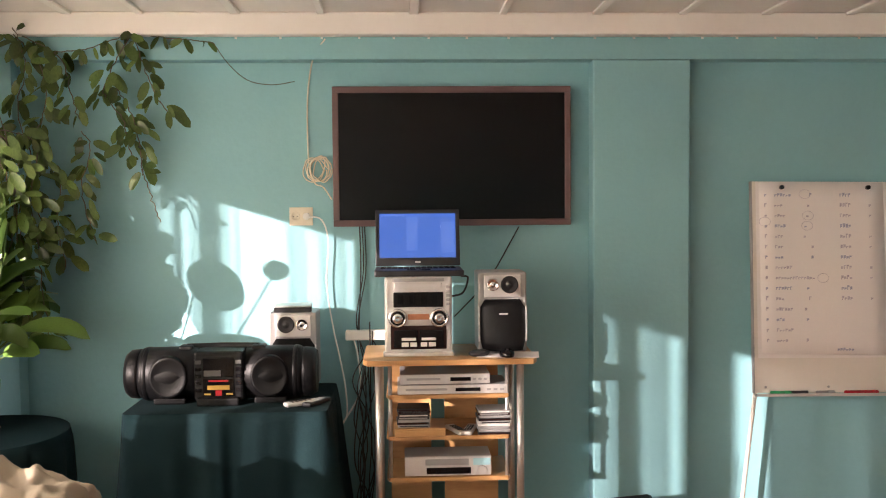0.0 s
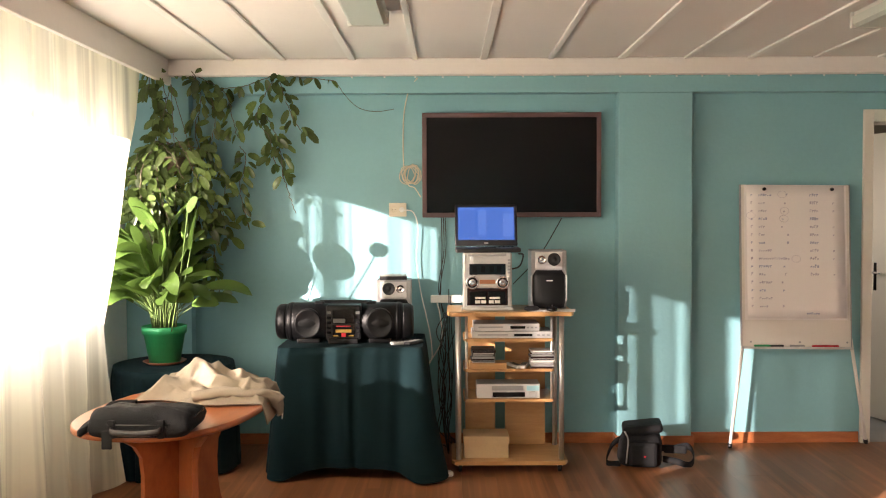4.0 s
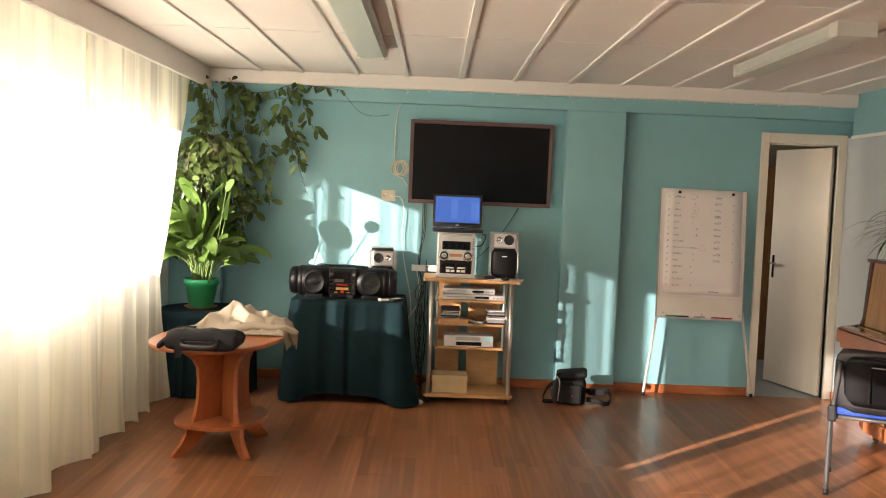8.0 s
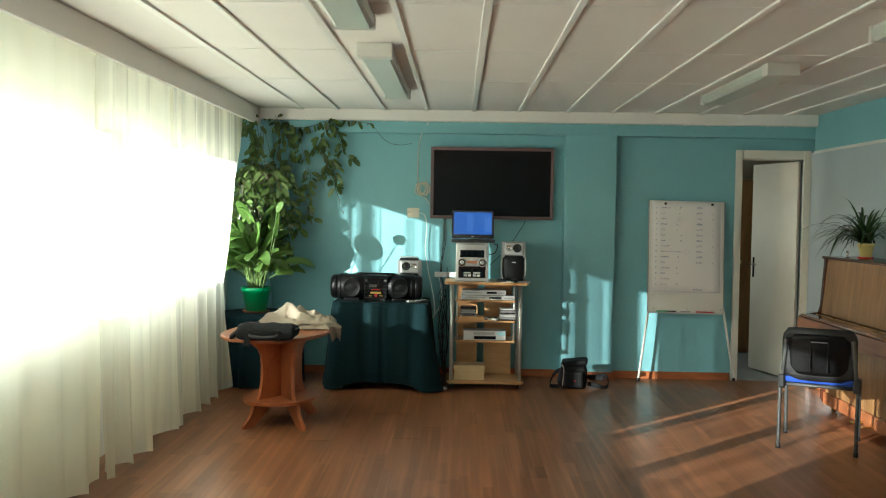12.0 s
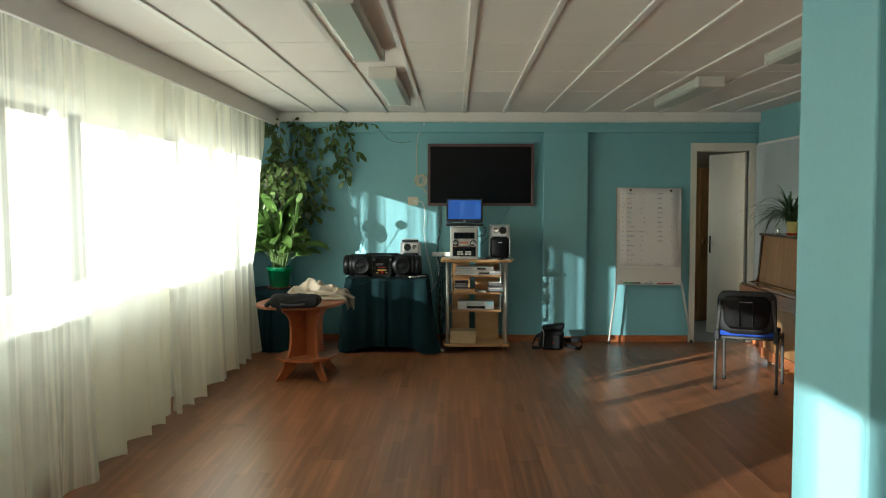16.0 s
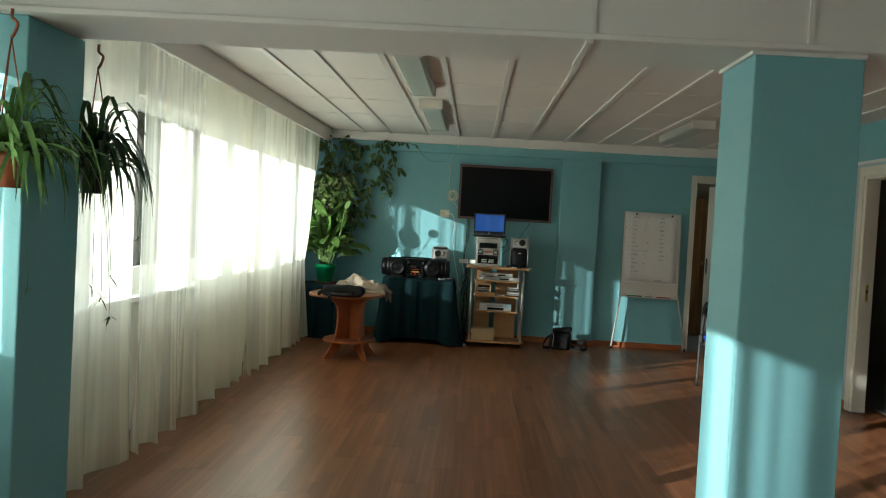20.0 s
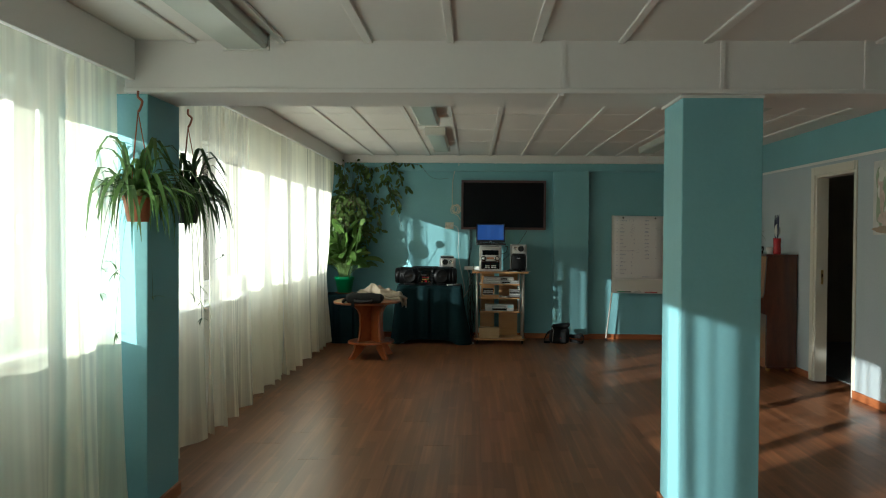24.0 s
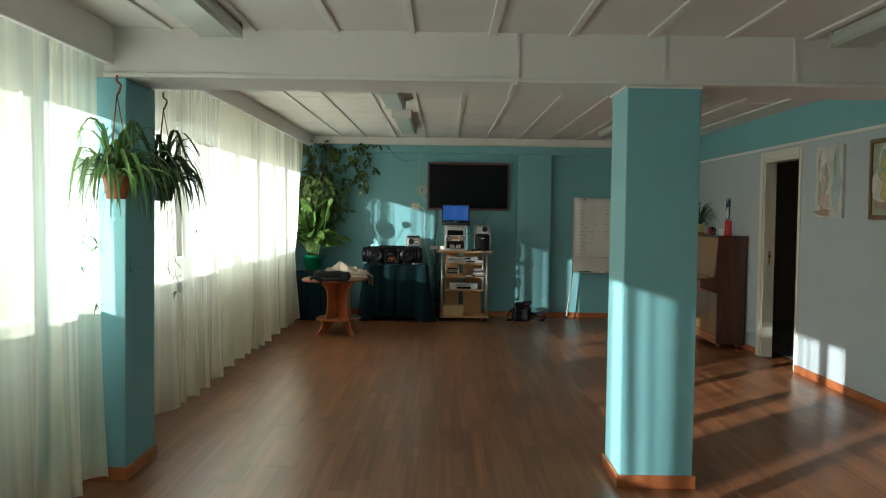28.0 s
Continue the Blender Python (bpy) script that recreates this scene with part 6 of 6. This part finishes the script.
for s in (-1, 1):
    x = s * 0.235
    for pts in ([(x, -0.245, 0.0), (x, -0.215, 0.42), (x * 0.97, -0.21, 0.46), (x * 0.9, -0.235, 0.62), (x * 0.85, -0.25, 0.74)], [(x, 0.235, 0.0), (x, 0.2, 0.425)]):
        bm = bmesh.new()
        tube(bm, smooth_path(pts, 5), 0.0125, 10)
        lg = part("leg", bm, CHAIRG, ch, "grey painted oval tube")
        bm = bmesh.new()
        tube(bm, [pts[0], Vector(pts[0]) + Vector((0, 0, 0.03))], 0.016, 10)
        part("rubber_foot", bm, BLK, lg)
    bm = bmesh.new()
    tube(bm, [(x, -0.215, 0.425), (x, 0.2, 0.425)], 0.0125, 10)
    part("side_rail", bm, CHAIRG, ch)
for y in (-0.2, 0.18):
    bm = bmesh.new()
    tube(bm, [(-0.235, y, 0.425), (0.235, y, 0.425)], 0.011, 10)
    part("cross_rail", bm, CHAIRG, ch)
bm = boxes((-0.225, 0.225, -0.225, 0.21, 0.43, 0.478), bev=0.022)
for v in bm.verts:
    v.co.z += 0.012 * (v.co.x / 0.235) ** 2 - 0.01 * max(0, v.co.y / 0.2)
part("seat", bm, BLUEF, ch, "bright blue cloth seat")
part("seat_shell", boxes((-0.225, 0.225, -0.19, 0.205, 0.418, 0.432), bev=0.005), BLK, ch)


def bent_back(half_w, z0, z1, y0, thick, corner, nx=14, nz=10):
    """A chair back: a curved rounded panel."""
    bm = bmesh.new()
    rows = []
    for j in range(nz + 1):
        v = j / nz
        row = []
        for i in range(nx + 1):
            u = -1 + 2 * i / nx
            vv = abs(2 * v - 1)
            w = half_w * (1 - corner * max(0, vv - 0.6) ** 2 * 2.2)
            z = z0 + (z1 - z0) * v - 0.02 * corner * abs(u) ** 5 * (1 if v > 0.5 else -1)
            y = y0 - 0.05 * v + 0.045 * u * u * (0.5 + 0.5 * v)
            row.append((w * u, y, z))
        rows.append(row)
    for off in (0, thick):
        g = [[bm.verts.new((x, y + off, z)) for x, y, z in row] for row in rows]
        for a, b in zip(g, g[1:]):
            for i in range(nx):
                bm.faces.new((a[i], a[i + 1], b[i + 1], b[i])).smooth = True
    be = [e for e in bm.edges if e.is_boundary]
    bmesh.ops.bridge_loops(bm, edges=be)
    return bm


part("backrest", bent_back(0.228, 0.462, 0.812, -0.235, 0.024, 0.42), BLK, ch, "black plastic back shell")
part("back_panel", bent_back(0.188, 0.5, 0.772, -0.245, 0.012, 0.3), BOOM, ch)
part("handle_slot", boxes((-0.05, 0.05, -0.296, -0.284, 0.722, 0.727), bev=0.001), SILVD, ch)
for s in (-1, 1):
    part("side_bracket", boxes(tuple(sorted((s * 0.205, s * 0.25))) + (-0.24, -0.19, 0.4, 0.49), bev=0.012), BLK, ch)
    part("back_rib", boxes((s * 0.052 - 0.004, s * 0.052 + 0.004, -0.284, -0.268, 0.53, 0.722), bev=0.002), BOOM, ch)

tagged(copy_thing(ch, pose(3.5, 2.2, 0, 0, 0, -12)), 'stacking chair standing in the room behind the open door', 'chair')

# ---- piano ----
PY0, PY1 = -2.80, -1.10
pn = thing("upright_piano", "upright piano in walnut veneer with dark mahogany ends", "piano", m=pose(2.7, (PY0 + PY1) / 2, 0))
L = (PY1 - PY0) / 2
for s in (-1, 1):
    bm = bmesh.new()
    pr = [(0.245, 0.05), (-0.04, 0.05), (-0.06, 0.08), (-0.06, 0.6), (-0.24, 0.66), (-0.25, 0.75), (-0.1, 0.78), (-0.085, 0.83), (-0.06, 1.205), (0.245, 1.205)]
    y0, y1 = (s * L, s * (L - 0.035))
    a, b = [bm.verts.new((x, y0, z)) for x, z in pr], [bm.verts.new((x, y1, z)) for x, z in pr]
    bm.faces.new(a)
    bm.faces.new(b[::-1])
    for i in range(len(pr)):
        bm.faces.new((a[i], b[i], b[(i + 1) % len(pr)], a[(i + 1) % len(pr)]))
    part("end_panel", bm, MAHOG, pn, "dark mahogany end")
W = L - 0.035
bm = bmesh.new()
box(bm, -0.03, 0.24, -W, W, 0.14, 0.62)
part("lower_panel", bm, WALNUT, pn, "walnut veneer panel")
part("toe_board", boxes((-0.05, 0.24, -W, W, 0.045, 0.138), bev=0.003), REDW, pn, "red-brown toe board")
bm = bmesh.new()
box(bm, -0.06, -0.035, -W, W, 0.0, 0.435)
for v in bm.verts:
    v.co = Matrix.Rotation(radians(5.5), 3, "Y") @ v.co + Vector((-0.025, 0, 0.764))
part("upper_panel", bm, WALNUT, pn, "tilted walnut music panel")
part("back", boxes((0.2, 0.243, -W, W, 0.06, 1.2)), MAHOG, pn)
part("top_lid", boxes((-0.075, 0.25, -L - 0.008, L + 0.008, 1.206, 1.228), bev=0.004), MAHOG, pn)
part("key_bed", boxes((-0.245, -0.03, -W, W, 0.62, 0.675), bev=0.003), REDW, pn)
part("key_slip", boxes((-0.258, -0.246, -L, L, 0.655, 0.74), bev=0.003), REDW, pn)
part("fallboard", boxes((-0.25, -0.02, -W, W, 0.742, 0.765), bev=0.006), FALL, pn, "closed glossy key lid")
part("fallboard_hinge", boxes((-0.13, -0.125, -W, W, 0.765, 0.768)), BRASS, pn)
for y in (-W + 0.1, W - 0.1):
    bm = bmesh.new()
    lathe(bm, [(0.02, -0.012), (0.024, -0.008), (0.024, 0.008), (0.02, 0.012)], 14, pose(-0.0, y, 0.024, 90, 0, 0))
    c = part("castor", bm, BRASS, pn)
    part("fork", boxes((-0.018, 0.018, y - 0.018, y + 0.018, 0.036, 0.05)), BLK, c)
    bm = bmesh.new()
    lathe(bm, [(0.02, -0.012), (0.024, -0.008), (0.024, 0.008), (0.02, 0.012)], 14, pose(0.2, y, 0.024, 90, 0, 0))
    part("castor", bm, BRASS, pn)
for y in (-0.08, 0.08):
    part("pedal", boxes((-0.14, -0.04, y - 0.02, y + 0.02, 0.055, 0.068), bev=0.005), BRASS, pn)

TOP = 1.2285


def blades(bm, n, reach, rise, width, seed, base, bias=(0, 0), droop=1.2, mi=0):
    r = random.Random(seed)
    for k in range(n):
        a = r.uniform(0, 2 * math.pi)
        out = r.uniform(0.25, 1.0)
        o = Vector((math.cos(a) + bias[0], math.sin(a) + bias[1], 0)) * out
        way = o + Vector((0, 0, r.uniform(0.5, 1.5) * rise))
        ln = reach * r.uniform(0.6, 1.15)
        leaf(bm, Vector(base) + Vector((r.uniform(-1, 1), r.uniform(-1, 1), 0)) * 0.03, way, (0, 0, 1), ln, width * r.uniform(0.7, 1.2), droop * r.uniform(0.6, 1.6), 0.35, 8, mi)


pp = thing("spider_plant", "dark spiky pot plant in a yellow pot on the piano", "potted plant", m=pose(2.79, -1.5, TOP))
bm = bmesh.new()
lathe(bm, [(0.05, 0), (0.06, 0.012), (0.057, 0.012), (0.045, 0.004)], 20)
part("saucer", bm, RED, pp, "red saucer")
bm = bmesh.new()
lathe(bm, [(0.04, 0.006), (0.055, 0.095), (0.06, 0.096), (0.06, 0.115), (0.053, 0.115), (0.05, 0.1), (0.005, 0.1)], 22)
part("pot", bm, YELP, pp, "pale yellow pot")
bm = bmesh.new()
blades(bm, 80, 0.5, 0.9, 0.017, 7, (0, 0, 0.1), (-0.3, 0.3), 2.4)
part("foliage", bm, DARKL, pp, "long dark arching leaves")
for y, mt, rr, h, lab, cat in ((-1.92, CLEAR, 0.028, 0.07, "small clear glass candle holder on the piano", "candle holder"), (-2.02, CLEAR, 0.03, 0.085, "clear glass candle holder on the piano", "candle holder"), (-2.12, RED, 0.03, 0.075, "small red glass cup on the piano", "cup"), (-2.24, RED, 0.032, 0.07, "small red glass cup on the piano", "cup"), (-2.33, CLEAR, 0.03, 0.075, "clear glass cup on the piano", "cup"), (-2.47, WHITEP, 0.042, 0.07, "white china cup on the piano", "cup")):
    g = thing("candle_holder" if cat != "cup" else "small_cup", lab, cat, "small things on the piano", m=pose(2.76 + 0.05 * math.sin(y * 9), y, TOP))
    bm = bmesh.new()
    lathe(bm, [(rr * 0.7, 0), (rr * 0.75, 0.006), (rr, h * 0.6), (rr * 0.95, h), (rr * 0.86, h), (rr * 0.9, h * 0.6), (rr * 0.6, 0.01), (0.002, 0.01)], 18, caps=True)
    part("bowl", bm, mt, g)
    bm = bmesh.new()
    lathe(bm, [(rr * 0.55, 0.011), (rr * 0.55, h * 0.4), (rr * 0.2, h * 0.42)], 14)
    part("candle", bm, WHITEP if mt is not WHITEP else SOIL, g)
cs = thing("chrome_ornament", "small shiny metal ornament on the piano", "ornament", m=pose(2.72, -1.34, TOP))
bm = bmesh.new()
lathe(bm, [(0.018, 0), (0.02, 0.006), (0.008, 0.012), (0.016, 0.03), (0.012, 0.045), (0.002, 0.05)], 16)
part("body", bm, CHROME, cs)
vs = thing("tall_ornament", "tall red vase with a dark blue and white ornament", "ornament", m=pose(2.78, -2.66, TOP))
bm = bmesh.new()
lathe(bm, [(0.036, 0), (0.04, 0.01), (0.036, 0.09), (0.04, 0.165), (0.034, 0.165), (0.03, 0.09), (0.03, 0.012)], 20)
part("vase", bm, RED, vs, "dark red vase")
bm = bmesh.new()
blob(bm, (0, 0, 0.245), 0.03, 0.03, 0.07, 2)
tube(bm, [(0, 0, 0.1), (0, 0, 0.22)], 0.006, 6)
part("white_core", bm, WHITEP, vs)
bm = bmesh.new()
for s in (-1, 1):
    leaf(bm, (0, s * 0.03, 0.16), (0, s * 0.12, 1), (-1, 0, 0), 0.25, 0.05, 0.05, 0.2, 6)
    leaf(bm, (0.01, s * 0.015, 0.28), (0.0, s * 0.1, 1), (-1, 0, 0), 0.13, 0.05, 0.0, 0.2, 6)
o = part("blue_wings", bm, NAVY, vs)
sm = o.modifiers.new("thick", "SOLIDIFY")
sm.thickness = 0.006

# ---- pictures on the east wall ----


def flat_blob(cy, cz, ry, rz, x, seed, n=22):
    """A flat brushed patch of paint on a canvas facing west."""
    r = random.Random(seed)
    bm = bmesh.new()
    ph = [r.uniform(0, 6) for _ in range(3)]
    pts = []
    for k in range(n):
        a = 2 * math.pi * k / n
        w = 1 + 0.16 * math.sin(3 * a + ph[0]) + 0.1 * math.sin(5 * a + ph[1]) + 0.06 * math.sin(9 * a + ph[2])
        pts.append((cy + ry * w * math.cos(a), cz + rz * w * math.sin(a)))
    a, b = [bm.verts.new((x, y, z)) for y, z in pts], [bm.verts.new((x - 0.0012, y, z)) for y, z in pts]
    bm.faces.new(b)
    for k in range(n):
        bm.faces.new((a[k], a[(k + 1) % n], b[(k + 1) % n], b[k]))
    return bm


p1 = thing("painting", "unframed pale canvas painting of a pink blossoming branch", "painting", m=pose(EAST, -4.86, 1.74))
cv = part("canvas", boxes((-0.026, -0.001, -0.27, 0.27, -0.305, 0.305), bev=0.002), PAINT1, p1)
k = 0
for cy, cz, ry, rz, mt in ((0.12, 0.02, 0.1, 0.24, PGREEN), (0.13, 0.1, 0.05, 0.1, PINK), (0.1, -0.02, 0.045, 0.1, PINK), (0.06, -0.17, 0.1, 0.06, PINK), (0.1, -0.26, 0.15, 0.03, PBROWN), (-0.16, 0.02, 0.08, 0.26, PBLUE), (0.11, 0.19, 0.06, 0.06, WHITEP), (-0.13, 0.15, 0.03, 0.1, PGREEN), (0.16, 0.05, 0.02, 0.05, WHITEP)):
    part("paint_patch", flat_blob(cy, cz, ry, rz, -0.0265 - 0.0003 * k, k), mt, cv)
    k += 1
p2 = thing("painting", "framed still life of flowers in a yellow vase", "painting", m=pose(EAST, -5.88, 1.73))
cv = part("canvas", boxes((-0.018, -0.002, -0.235, 0.235, -0.275, 0.275)), PGREEN, p2)
part("frame", boxes((-0.034, -0.001, -0.265, 0.265, 0.27, 0.305), (-0.034, -0.001, -0.265, 0.265, -0.305, -0.27), (-0.034, -0.001, 0.23, 0.265, -0.27, 0.27), (-0.034, -0.001, -0.265, -0.23, -0.27, 0.27), bev=0.005), FRAMEW, p2, "dark wooden frame")
for cy, cz, ry, rz, mt in ((0.0, 0.0, 0.21, 0.24, PAINT1), (0.02, 0.09, 0.12, 0.12, PGREEN), (0.0, -0.09, 0.085, 0.1, POCHRE), (0.03, 0.12, 0.05, 0.05, POCHRE), (-0.05, 0.07, 0.04, 0.04, PBROWN), (0.0, -0.2, 0.19, 0.035, PBROWN), (0.05, 0.02, 0.04, 0.04, POCHRE)):
    part("paint_patch", flat_blob(cy, cz, ry, rz, -0.0185 - 0.0003 * k, k), mt, cv)
    k += 1

# ---- ceiling lamps ----


def lamp(x, y0, y1, ceil, w=0.1):
    lp = thing("ceiling_lamp", "long white strip lamp with a milky cover, switched off", "ceiling lamp", "strip lamps", m=pose(x, (y0 + y1) / 2, ceil))
    h = (y1 - y0) / 2
    part("housing", boxes((-w + 0.012, w - 0.012, -h, h, -0.03, 0.0), bev=0.004), LAMPW, lp)
    bm = bmesh.new()
    pr = [(-w + 0.004, -0.022), (-w + 0.008, -0.06), (-w + 0.025, -0.074), (w - 0.025, -0.074), (w - 0.008, -0.06), (w - 0.004, -0.022)]
    a, b = [bm.verts.new((px, -h + 0.1, z)) for px, z in pr], [bm.verts.new((px, h - 0.02, z)) for px, z in pr]
    for i in range(5):
        bm.faces.new((a[i], a[i + 1], b[i + 1], b[i]))
    bm.faces.new(a)
    bm.faces.new(b[::-1])
    bm.faces.new((a[0], b[0], b[-1], a[-1]))
    part("cover", bm, DIFFU, lp, "milky ribbed cover")
    part("end_cap", boxes((-w, w, -h - 0.002, -h + 0.1, -0.078, 0.0), bev=0.005), LAMPW, lp)
    part("end_cap", boxes((-w, w, h - 0.02, h + 0.002, -0.078, 0.0), bev=0.004), LAMPW, lp)
    return lp


lamp(-0.775, -3.33, -1.4, CEIL_FAR)
lamp(-0.80, -5.85, -4.06, CEIL_FAR)
lamp(1.665, -2.85, -1.3, CEIL_FAR)
lamp(1.8, -5.5, -3.92, CEIL_FAR)
lamp(-1.45, -9.75, -8.09, CEIL_NEAR, 0.11)
lamp(1.665, -9.75, -8.1, CEIL_NEAR, 0.11)
sd = thing("smoke_detector", "small round white smoke detector on the ceiling", "smoke detector", m=pose(0.53, -5.9, CEIL_FAR))
bm = bmesh.new()
lathe(bm, [(0.02, -0.045), (0.04, -0.042), (0.05, -0.03), (0.055, -0.012), (0.06, -0.01), (0.06, 0)], 24)
part("shell", bm, LAMPW, sd)
bm = bmesh.new()
lathe(bm, [(0.004, -0.05), (0.006, -0.045)], 10)
part("lamp", bm, RED, sd)

# ---- hanging plants ----


def arch_leaves(bm, n, reach, width, seed):
    """Strap leaves that rise from a pot, arch over its rim and hang down."""
    r = random.Random(seed)
    for k in range(n):
        a = r.uniform(0, 2 * math.pi)
        o, side = Vector((math.cos(a), math.sin(a), 0)), Vector((-math.sin(a), math.cos(a), 0))
        out = reach * r.uniform(0.35, 1.0)
        apex, tip = r.uniform(0.01, 0.15), -r.uniform(-0.04, 0.25) * (0.5 + out / reach * 0.6)
        if k % 7 == 0:
            apex, tip, out = r.uniform(0.18, 0.3), r.uniform(0.05, 0.2), out * 0.7
        sway, tilt = r.uniform(-0.1, 0.1), r.uniform(-0.5, 0.5)
        p0 = Vector((0, 0, 0.11)) + o * r.uniform(0, 0.045)
        pts = smooth_path([p0, p0 + o * out * 0.3 + Vector((0, 0, apex * 0.8)), p0 + o * out * 0.65 + side * sway * 0.4 + Vector((0, 0, apex)), p0 + o * out * 0.9 + side * sway + Vector((0, 0, apex * 0.5 + tip * 0.4)), p0 + o * out + side * sway * 1.3 + Vector((0, 0, tip))], 2)
        w, rows = width * r.uniform(0.7, 1.25) / 2, []
        for i, p in enumerate(pts):
            t = i / (len(pts) - 1)
            ww = w * min(1, 0.55 + 2 * t) * (1 - max(0, t - 0.55) / 0.45) ** 0.7 + 0.0006
            q = side * math.cos(tilt * t) + Vector((0, 0, 1)) * math.sin(tilt * t)
            rows.append((bm.verts.new(p - q * ww + Vector((0, 0, 0.25 * ww))), bm.verts.new(p), bm.verts.new(p + q * ww + Vector((0, 0, 0.25 * ww)))))
        for c, d in zip(rows, rows[1:]):
            for i in (0, 1):
                bm.faces.new((c[i], c[i + 1], d[i + 1], d[i])).smooth = True


def hanging(x, y, seed, leafmat, pot_mat, n, reach, width, dangle):
    hp = thing("hanging_plant", "hanging spider plant in a brown plastic pot" if pot_mat is TERRA else "dark hanging plant with drooping leaves", "hanging plant", "plants hung from the beam", m=pose(x, y, 1.47))
    bm = bmesh.new()
    lathe(bm, [(0.05, 0.0), (0.068, 0.1), (0.074, 0.102), (0.074, 0.125), (0.066, 0.125), (0.062, 0.105), (0.005, 0.105)], 24)
    p = part("pot", bm, pot_mat, hp)
    top = BEAM_Z - 1.47
    bm = bmesh.new()
    tube(bm, smooth_path([(0, 0, top), (0.0, 0, top - 0.03), (0.02, 0, top - 0.05), (0.01, 0, top - 0.085), (0, 0, top - 0.1)], 4), 0.006, 7)
    part("hook", bm, TERRA, hp)
    for k in range(3):
        a = 2 * math.pi * k / 3 + 0.4
        bm = bmesh.new()
        tube(bm, [(0, 0, top - 0.1), (0.072 * math.cos(a), 0.072 * math.sin(a), 0.12)], 0.003, 5)
        part("cord", bm, TERRA, hp)
    bm = bmesh.new()
    arch_leaves(bm, n, reach, width, seed)
    part("foliage", bm, leafmat, hp)
    r = random.Random(seed)
    for k in range(dangle):
        a = r.uniform(0, 6.28)
        e = Vector((math.cos(a) * 0.2, math.sin(a) * 0.16, -r.uniform(0.15, 0.55)))
        bm = bmesh.new()
        tube(bm, smooth_path([(0, 0, 0.12), e * 0.5 + Vector((0, 0, 0.3)), e * 0.95 + Vector((0, 0, 0.1)), e], 5), 0.0013, 4)
        for j in range(7):
            leaf(bm, e, (r.uniform(-1, 1), r.uniform(-1, 1), r.uniform(-0.8, 0.4)), (0, 0, 1), r.uniform(0.03, 0.08), 0.007, 0.8, 0.2, 4)
        part("runner", bm, leafmat, hp, "thin runner with a small plantlet")
    return hp


hanging(-1.995, -8.0, 3, SPID, TERRA, 150, 0.34, 0.019, 6)
hanging(-1.955, -7.36, 8, DARKL, BLK, 110, 0.27, 0.021, 8)

# ---- floor planks ----
PW, PL = 0.193, 1.285
plank = bmesh.new()
box(plank, -PW / 2 + 0.0002, PW / 2 - 0.0002, -PL / 2 + 0.0002, PL / 2 - 0.0002, -0.012, 0.0)
plank_mesh = mesh_of("plank", plank, LAMI)
rnd = random.Random(5)
col = 0
x = WEST + PW / 2
while x < EAST + 0.02:
    y = 0.1 - PL / 2 + (col % 3) * 0.43 + (0.1 if col % 2 else 0)
    while y + PL / 2 > SOUTH + 0.02:
        hi, lo = min(y + PL / 2, 0.1), max(y - PL / 2, SOUTH - 0.1)
        p = new("plank", plank_mesh)
        p.parent = floor
        p.location = (x, (hi + lo) / 2, rnd.uniform(-0.0004, 0.0004))
        p.scale = (1, (hi - lo) / PL, 1)
        y -= PL
    x += PW
    col += 1
